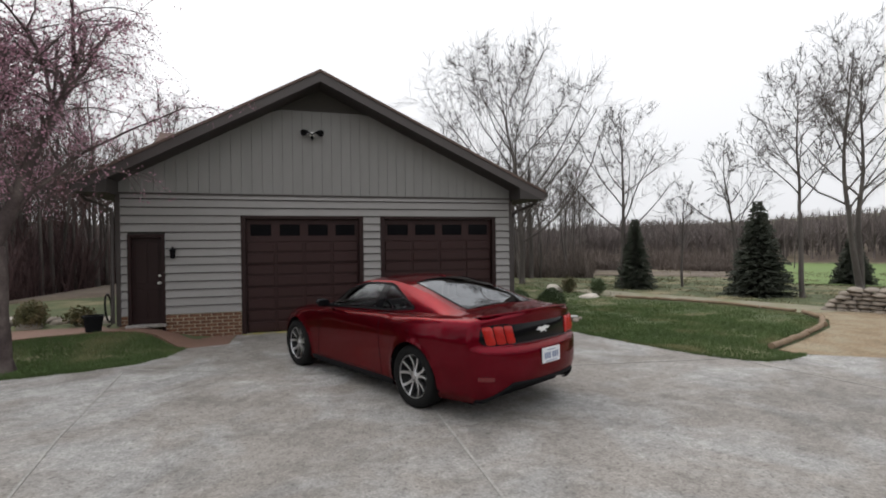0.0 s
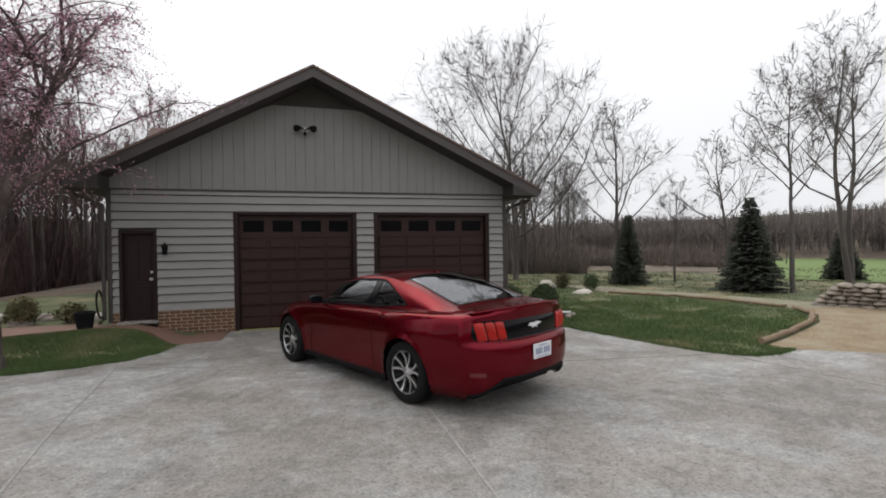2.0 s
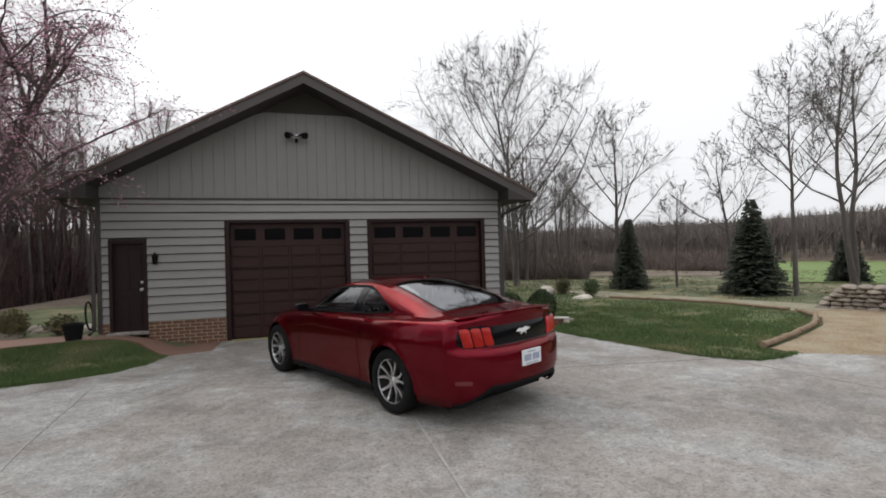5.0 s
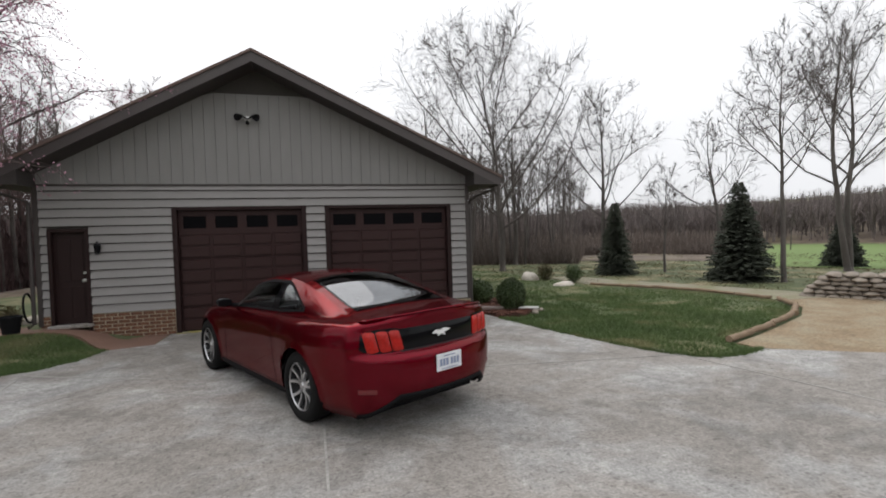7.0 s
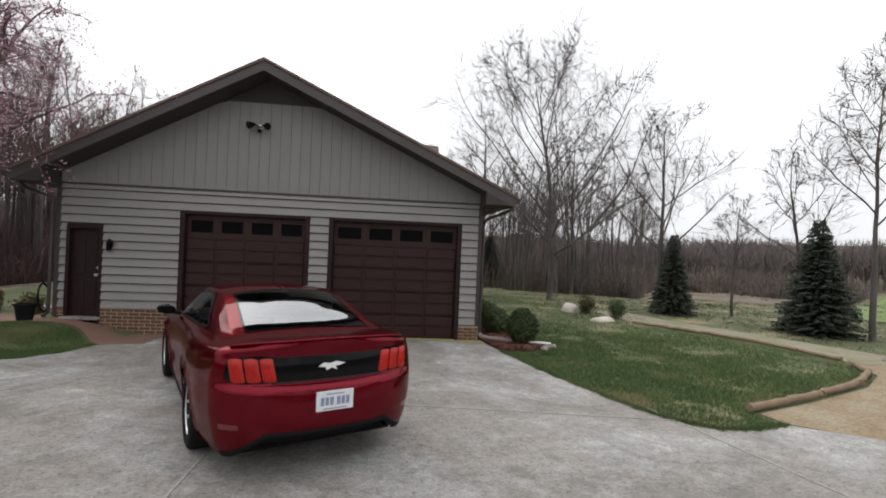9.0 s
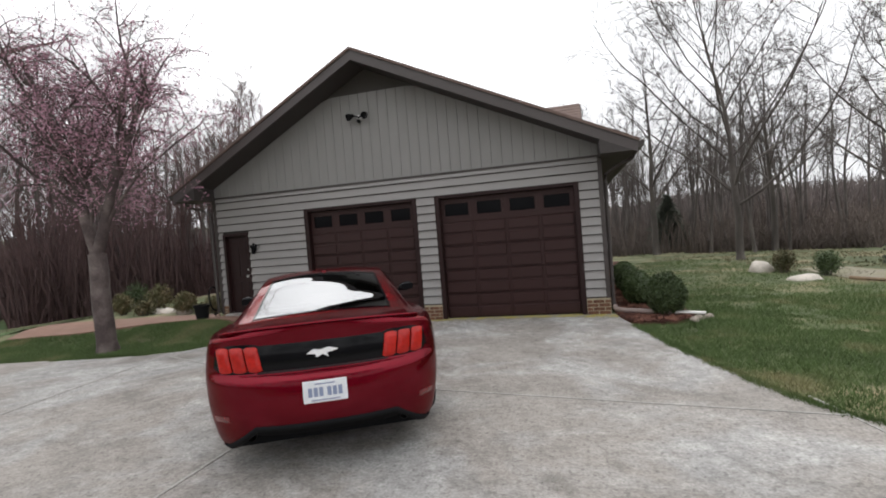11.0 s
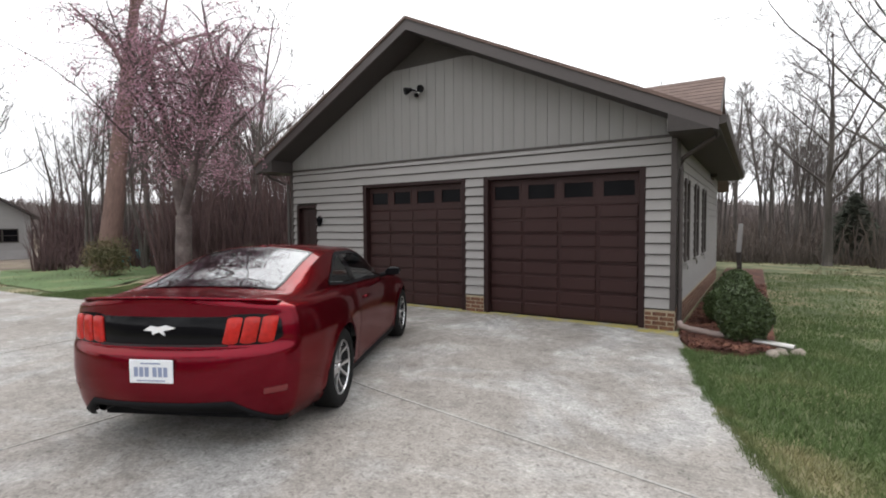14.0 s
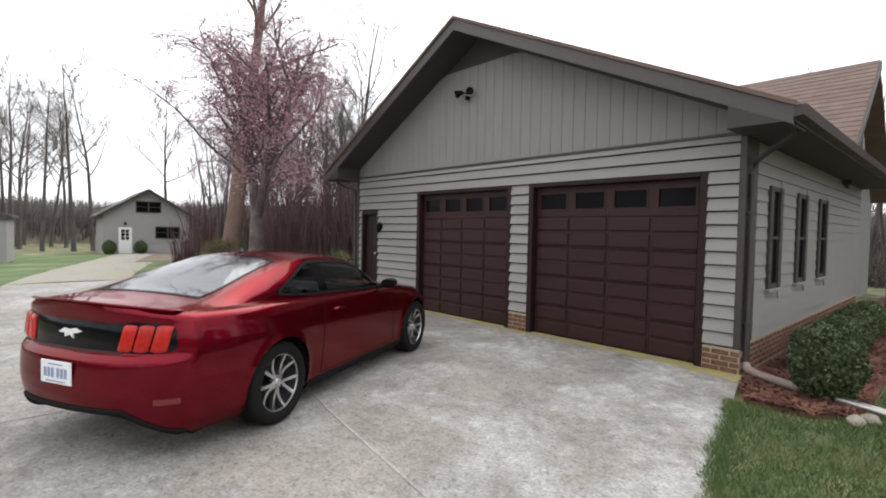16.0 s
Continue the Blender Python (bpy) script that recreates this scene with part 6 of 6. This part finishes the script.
def rock(name, label, at, sx, sy, sz, seed, material, cat="rock", group="", parent=None):
    bm = bmesh.new()
    bmesh.ops.create_icosphere(bm, subdivisions=3, radius=1)
    for q in bm.verts:
        k = 1 + 0.22 * noise.noise(q.co * 1.4 + Vector((seed, seed, 0))) + 0.07 * noise.noise(q.co * 4 + Vector((seed, 0, 0)))
        q.co = Vector((q.co.x * sx * k, q.co.y * sy * k, max(-0.3, q.co.z) * sz * k))
    me = finish(name, bm, material, True, 40)
    o = obj(name, me, parent)
    o.matrix_basis = pose(*at, 0, 0, seed * 37)
    return o if parent else tagged(o, label, cat, group)


M_PALEROCK = mat("pale_boulder", (0.55, 0.50, 0.44), 0.9, 0.2, 20, 4, 0.6)
rock("boulder", "pale boulder lying on the lawn", (7.2, 5.8, gz(7.2, 5.8)), 0.34, 0.28, 0.32, 3, M_PALEROCK, "rock", "boulders on the lawn")
rock("boulder", "flat pale stone lying on the lawn", (7.4, 3.75, gz(7.4, 3.75)), 0.38, 0.25, 0.13, 5, M_PALEROCK, "rock", "boulders on the lawn")
for i, (x, y) in enumerate(((4.15, -0.72), (4.33, -0.62), (4.07, -0.86), (-7.6, 1.3), (-8.0, 1.6), (-8.9, 1.7), (-9.6, 1.5))):
    rock("stone", "small grey stone at the edge of a bed", (x, y, walk_rise(x, y)), 0.09, 0.07, 0.06 if i < 3 else 0.1, 10 + i, M_STONE, "stone", "stones along the beds")

# loose pale stones and dry plants in the bed behind the walk
rng = np.random.default_rng(91)
for i in range(14):
    x, y = rng.uniform(-8.6, -5.9), rng.uniform(0.5, 1.9)
    k = rng.uniform(0.08, 0.2)
    rock("stone", "pale weathered stone in the bed behind the walk", (x, y, gz(x, y)), k * 1.3, k, k * 0.8, 40 + i, M_PALEROCK if i % 3 else M_STONE, "stone", "stones in the bed")
for i, (x, y) in enumerate(((-6.2, 0.75), (-7.1, 0.9), (-8.3, 0.8))):
    leafy("dry_plant", "dry straw coloured perennial in the bed", (x, y, gz(x, y)), 0.26, 0.2, 900, M_BROWNLEAF, 80 + i, 0.035, False, 0.4)

# timbers that edge the lawn
def timber(p, q, r, seed):
    rng = np.random.default_rng(seed)
    bm = bmesh.new()
    p, q = Vector((*p, r * 0.8)), Vector((*q, r * 0.8))
    pts = [p.lerp(q, i / 8) + Vector((rng.normal(0, 0.012), rng.normal(0, 0.012), rng.normal(0, 0.006))) for i in range(9)]
    tube(bm, pts, [r * rng.uniform(0.92, 1.06) for _ in pts], 10)
    tagged(obj("timber", finish("timber", bm, M_LOG, True, 50)), "weathered round timber edging the lawn", "timber", "timbers round the lawn")


EDGE = [(5.5, -4.5), (6.3, -4.18), (7.15, -3.84), (8.4, -3.22), (9.4, -2.48), (9.95, -1.6)]
for i, (p, q) in enumerate(zip(EDGE, EDGE[1:])):
    timber((p[0], p[1]), (q[0] - 0.03, q[1] - 0.02), 0.05, i)
EDGE2 = [(9.95, -1.45), (9.85, -0.5), (9.5, 0.9), (8.75, 2.2), (8.05, 3.2)]
for i, (p, q) in enumerate(zip(EDGE2, EDGE2[1:])):
    timber(p, q, 0.04, 20 + i)
sheet("gravel_path", [(10.06, -1.55), (9.95, -0.5), (9.6, 0.95), (8.2, 3.3), (8.1, 6.0), (9.1, 6.3), (9.7, 4.2), (10.7, 1.8), (11.5, -0.2), (12.08, -1.9)], -0.016, 0.2, mat("grey_gravel", (0.26, 0.235, 0.175), 0.95, 0.3, 40, 1.2, 0.6, other=(0.17, 0.165, 0.09)), "pale gravel path curving behind the lawn", "path", 0)

# dry stack of split stone at the gravel's edge
stack = thing("stone_stack", "low stack of rough grey brown stones by the gravel", "stone stack")
stack.matrix_basis = pose(11.8, -2.2, gz(11.8, -2.2), 0, 0, -62)
rng = np.random.default_rng(77)
for r in range(6):
    x = -1.2 + 0.1 * r
    while x < 1.2 - 0.05 * r:
        w = rng.uniform(0.18, 0.36)
        for y in (-0.13, 0.13):
            rock("stone", "", (x + w / 2, y + rng.normal(0, 0.02), 0.02 + r * 0.105), w * 0.55, 0.16, 0.075, int(rng.integers(1, 900)), M_STONE, parent=stack)
        x += w

# pots and hose by the side door
pot = thing("plant_pot", "black plastic pot standing by the garage corner", "pot")
pot.matrix_basis = pose(-5.6, -0.3, walk_rise(-5.6, -0.3))
part("pot", lathe(bmesh.new(), [(0.0, 0.0), (0.12, 0.0), (0.16, 0.26), (0.175, 0.26), (0.175, 0.30), (0.15, 0.30), (0.14, 0.25), (0.0, 0.24)], 20), M_BLACK, pot, "", True, 40)
hose = thing("garden_hose", "dark garden hose hung in a loop at the corner", "hose")
part("loop", tube(bmesh.new(), [(-5.42 - 0.02 * math.cos(a), -0.1 + 0.16 * math.sin(a), 0.66 + 0.26 * math.cos(a)) for a in np.linspace(0, math.tau * 0.97, 22)], 0.018, 6), M_BLACK, hose, "", True)


# ---- outbuildings ----
def outbuilding():
    e = thing("outbuilding", "small grey gabled outbuilding with a white door", "outbuilding")
    e.matrix_basis = pose(-37.0, 2.2, gz(-37.0, 2.2) - 0.1, 0, 0, 86)
    W, HE, HR, D = 2.75, 3.05, 4.85, 7.0
    z0 = -0.3
    # local: the face looks along -y
    part("wall", prism([(-W, z0), (W, z0), (W, HE), (0, HR - 0.12), (-W, HE)], "y", 0, D), M_SHED, e)
    part("plinth", box(-W - 0.02, W + 0.02, -0.03, -0.001, z0, 0.75), mat("shed_block", (0.33, 0.32, 0.32), 0.85, 0.1, 20, 1), e)
    for s in (-1, 1):
        part("roof_slope", prism([(0, HR + 0.06), (s * (W + 0.4), HE - 0.16), (s * (W + 0.4), HE - 0.30), (0, HR - 0.1)], "y", -0.45, D + 0.4), M_TRIM, e)
    d = obj("door", finish("door", box(-1.86, -1.04, -0.06, -0.032, 0.0, 2.05), M_WHITE), e, "white door with small panes")
    for i in range(2):
        for j in range(3):
            part("pane", box(-1.7 + i * 0.27, -1.48 + i * 0.27, -0.07, -0.061, 1.15 + j * 0.26, 1.37 + j * 0.26), M_DARKGLASS, d)
    for a, b, c, q in ((0.45, 2.1, 1.25, 2.15), (-0.8, 0.85, 3.15, 4.0)):
        w = obj("window", finish("window", box(a, b, -0.05, -0.002, c, q), M_TRIM), e, "dark framed double window")
        mid = (a + b) / 2
        for p0, p1 in ((a + 0.07, mid - 0.05), (mid + 0.05, b - 0.07)):
            for r0, r1 in ((c + 0.07, (c + q) / 2 - 0.02), ((c + q) / 2 + 0.02, q - 0.07)):
                part("pane", box(p0, p1, -0.058, -0.051, r0, r1), M_DARKGLASS, w)
    part("lamp", box(-1.52, -1.38, -0.14, -0.032, 2.2, 2.42, 0.02), M_BLACK, e)
    return e


outbuilding()
for x, y in ((-36.7, -0.2), (-36.7, 1.7)):
    leafy("shrub", "dark clipped shrub beside the white door", (x + 0.2, y - 0.1, gz(x, y)), 0.42, 0.5, 1500, M_BOX, 60 + int(y), 0.05)
barn = thing("barn", "grey storage barn with cross braced doors", "barn")
barn.matrix_basis = pose(-25.5, -8.1, gz(-25.5, -8.1), 0, 0, 84)
part("wall", box(-2.2, 2.2, 0, 3.5, -0.3, 2.1), M_SHED, barn)
part("roof", prism([(-2.4, 2.1), (2.4, 2.1), (2.4, 2.22), (0, 2.75), (-2.4, 2.22)], "y", -0.25, 3.7), M_TRIM, barn)
for s in (-1, 1):
    dr = obj("door", finish("door", box(min(0.5 + 0.02 * s, 0.5 + s * 0.85), max(0.5 + 0.02 * s, 0.5 + s * 0.85), -0.04, -0.001, 0.0, 1.75), M_SHED), barn)
    for q in (-1, 1):
        x0, x1 = sorted((0.5 + s * 0.06, 0.5 + s * 0.8))
        part("brace", prism([(x0, 0.05 if q > 0 else 1.62), (x0 + 0.07, 0.05 if q > 0 else 1.62), (x1, 1.68 if q > 0 else 0.1), (x1 - 0.07, 1.68 if q > 0 else 0.1)], "y", -0.055 - 0.004 * q, -0.041), M_TRIM, dr)


# turquoise garden chairs
def garden_chair(at, turn, label):
    M = bpy.data.materials.get("turquoise_paint") or mat("turquoise_paint", (0.07, 0.30, 0.33), 0.55, 0.12, 20, 2)
    e = thing("garden_chair", label, "chair", group="chairs under the trees")
    e.matrix_basis = pose(*at, 0, 0, turn) @ Matrix.Scale(0.78, 4)
    for i in range(5):
        x = -0.26 + i * 0.13
        h = 0.95 + 0.06 * (1 - abs(i - 2) / 2)
        part("back_slat", prism([(0.22, 0.3), (0.25, 0.3), (0.50, h), (0.47, h)], "x", x - 0.055, x + 0.055), M, e)
        part("seat_slat", box(-0.3, 0.3, -0.30 + i * 0.11, -0.21 + i * 0.11, 0.37 - i * 0.02, 0.39 - i * 0.02), M, e)
    for s in (-1, 1):
        part("arm", box(s * 0.34 - 0.06, s * 0.34 + 0.06, -0.34, 0.36, 0.56, 0.585), M, e)
        part("front_leg", box(s * 0.34 - 0.03, s * 0.34 + 0.03, -0.30, -0.22, 0, 0.56), M, e)
        part("rear_leg", prism([(0.18, 0.30), (0.26, 0.30), (0.44, 0.0), (0.36, 0.0)], "x", s * 0.32 - 0.02, s * 0.32 + 0.02), M, e)
    return e


garden_chair((-19.3, 2.5, gz(-19.3, 2.5)), 100, "turquoise slatted garden chair on the grass")
garden_chair((-19.2, 3.5, gz(-19.2, 3.5)), 85, "turquoise slatted garden chair on the grass")

# ---- grass ----
def inside(x, y, poly):
    c = False
    for (x0, y0), (x1, y1) in zip(poly, poly[1:] + poly[:1]):
        if (y0 > y) != (y1 > y) and x < (x1 - x0) * (y - y0) / (y1 - y0) + x0:
            c = not c
    return c


RIGHT_LAWN = [(x - 0.05, y - 0.02) for x, y in LAWN_EDGE[1:]] + [(5.5, -4.43), (6.3, -4.11), (7.12, -3.77), (8.35, -3.15), (9.32, -2.42), (9.85, -1.55), (9.75, -0.5), (9.4, 0.85), (7.95, 3.1), (7.3, 11.0), (4.08, 11.0), (4.12, 0.6), (4.12, -0.72), (3.77, -1.02), (3.28, -1.07)]
LEFT_LAWN = ISLAND + [(-10.4, -1.2), (-8.2, -1.02), (-5.4, -0.45), (-4.55, -0.62)]


def turf(name, label, poly, n, h, seed, focus=None):
    rng = np.random.default_rng(seed)
    xs_, ys_ = [p[0] for p in poly], [p[1] for p in poly]
    v, f = [], []
    while len(f) < n:
        x, y = rng.uniform(min(xs_), max(xs_)), rng.uniform(min(ys_), max(ys_))
        if focus and rng.uniform() > max(0.12, 1 - math.hypot(x - focus[0], y - focus[1]) / focus[2]):
            continue
        if not inside(x, y, poly):
            continue
        patch = noise.noise((x * 0.8, y * 0.8, 0)) + 0.6 * noise.noise((x * 3, y * 3, 5))
        if patch < -0.35 and rng.uniform() < 0.6:
            continue
        a, hh = rng.uniform(0, math.tau), h * rng.uniform(0.5, 1.3) * (1 + 0.5 * patch)
        w = 0.0035 + 0.002 * rng.uniform()
        c, s = math.cos(a), math.sin(a)
        lx, ly = rng.normal(0, 0.45, 2) * hh
        z = gz(x, y) if math.hypot(x, y + 4) > 16 or x < -3.7 else -0.03
        o = len(v)
        v += [(x - s * w, y + c * w, z), (x + s * w, y - c * w, z), (x + lx, y + ly, z + hh)]
        f.append((o, o + 1, o + 2))
    tagged(obj(name, mesh_of(name, v, f, M_BLADE)), label, "grass", kind="stuff")


turf("grass", "short green spring grass with pale dry blades", RIGHT_LAWN, 105000, 0.055, 41, (4.7, -2.6, 7.0))
turf("grass", "short green grass on the island by the walk", LEFT_LAWN, 75000, 0.06, 42)

# bark chips on the bed
def chips(n, seed):
    rng = np.random.default_rng(seed)
    v, f = [], []
    while len(f) < n:
        x, y = rng.uniform(2.97, 4.12), 8.0 * rng.uniform() ** 1.7 - 1.0
        if not inside(x, y, BED):
            continue
        a, L, w = rng.uniform(0, math.tau), rng.uniform(0.015, 0.05), rng.uniform(0.006, 0.014)
        c, s = math.cos(a), math.sin(a)
        z = 0.022 + rng.uniform(0, 0.018)
        t = rng.uniform(-0.5, 0.5) * L
        o = len(v)
        v += [(x - c * L - s * w, y - s * L + c * w, z - t), (x - c * L + s * w, y - s * L - c * w, z - t + 0.004), (x + c * L + s * w, y + s * L - c * w, z + t), (x + c * L - s * w, y + s * L + c * w, z + t + 0.004)]
        f.append((o, o + 1, o + 2, o + 3))
    tagged(obj("bark_chips", mesh_of("bark_chips", v, f, M_MULCH)), "loose red bark chips on the mulch bed", "mulch", kind="stuff")


chips(9000, 51)


# rough tufts on the land between the lawn and the woods
def tufts(name, label, n, a0, a1, d0, d1, seed):
    rng = np.random.default_rng(seed)
    v, f = [], []
    while len(f) < n:
        a, d = radians(rng.uniform(a0, a1)), d0 + (d1 - d0) * rng.uniform() ** 1.4
        x, y = d * math.cos(a), -8 + d * math.sin(a)
        if (-11 < x < 5.2 and -2 < y < 15) or inside(x, y, RIGHT_LAWN) or inside(x, y, GRAVEL) or inside(x, y, DRIVE) or (x > 9 and inside(x, y, PATH_EDGE)) or noise.noise((x * 0.35, y * 0.35, 3.0)) < rng.uniform(-0.5, 0.3):
            continue
        h, w = rng.uniform(0.03, 0.10) * (0.6 + 0.02 * d), 0.005 + 0.0006 * d
        for _ in range(4):
            t = rng.uniform(0, math.tau)
            px_, py_ = x + rng.normal(0, 0.06), y + rng.normal(0, 0.06)
            z = gz(px_, py_) - 0.02
            lx, ly = rng.normal(0, 0.5, 2) * h
            o = len(v)
            v += [(px_ - math.sin(t) * w, py_ + math.cos(t) * w, z), (px_ + math.sin(t) * w, py_ - math.cos(t) * w, z), (px_ + lx, py_ + ly, z + h * rng.uniform(0.6, 1.2))]
            f.append((o, o + 1, o + 2))
    tagged(obj(name, mesh_of(name, v, f, M_ROUGH)), label, "grass", kind="stuff")


PATH_EDGE = [(10.06, -1.55), (9.95, -0.5), (9.6, 0.95), (8.2, 3.3), (8.1, 6.0), (9.1, 6.3), (9.7, 4.2), (10.7, 1.8), (11.5, -0.2), (12.08, -1.9)]
tufts("rough_grass", "rough spring grass before the woods", 45000, 18, 84, 10, 42, 61)
tufts("rough_grass", "rough grass and weeds behind the island", 30000, 104, 165, 9, 32, 62)


# grass that hangs over the edge of the concrete, and loose crumbs of soil beside it
def fringe(name, label, line, n, seed, side):
    rng = np.random.default_rng(seed)
    v, f = [], []
    seg = [(Vector(p), Vector(q)) for p, q in zip(line, line[1:])]
    total = sum((q - p).length for p, q in seg)
    for p, q in seg:
        d = (q - p).normalized()
        nrm = Vector((-d.y, d.x)) * side
        for _ in range(int(n * (q - p).length / total)):
            u = rng.uniform()
            ragged = 0.05 * noise.noise((p.x + u * 3, p.y * 2, 1.0)) + 0.03 * noise.noise((u * 40, p.x, 2.0))
            c = p.lerp(q, u) + nrm * (ragged + rng.normal(0, 0.035))
            a, h, w = rng.uniform(0, math.tau), rng.uniform(0.015, 0.05), rng.uniform(0.003, 0.006)
            lx, ly = nrm * h * rng.uniform(0, 0.8) + Vector(rng.normal(0, 0.3, 2)) * h
            o = len(v)
            v += [(c.x - math.sin(a) * w, c.y + math.cos(a) * w, -0.02), (c.x + math.sin(a) * w, c.y - math.cos(a) * w, -0.02), (c.x + lx, c.y + ly, h)]
            f.append((o, o + 1, o + 2))
    tagged(obj(name, mesh_of(name, v, f, M_BLADE)), label, "grass", kind="stuff")


fringe("edge_grass", "ragged grass along the edge of the drive", LAWN_EDGE[1:], 9000, 71, -1)
fringe("edge_grass", "ragged grass round the island", ISLAND[:6], 6000, 72, 1)


# mown lawns on both sides of the lane
def side_lawn(x0, y0, y1, label, turn=0.0):
    v = []
    for i in range(50):
        x = x0 - (37.6 + x0) * i / 49
        for k in range(14):
            edge = y1 + turn * max(0.0, (-12.5 - x) / 24)
            y = y0 + (edge - y0) * k / 13 + (0.15 * noise.noise((x * 0.4, k, 6)) if k in (0, 13) else 0)
            v.append((x, y, gz(x, y) + 0.022))
    tagged(obj("side_lawn", mesh_of("side_lawn", v, grid_faces(50, 14), M_LAWN, True)), label, "lawn", kind="structure")


side_lawn(-10.8, -2.8, 5.0, "green lawn below the tall old tree")
side_lawn(-8.6, -16.0, -6.1, "green lawn beside the storage barn", 6.4)
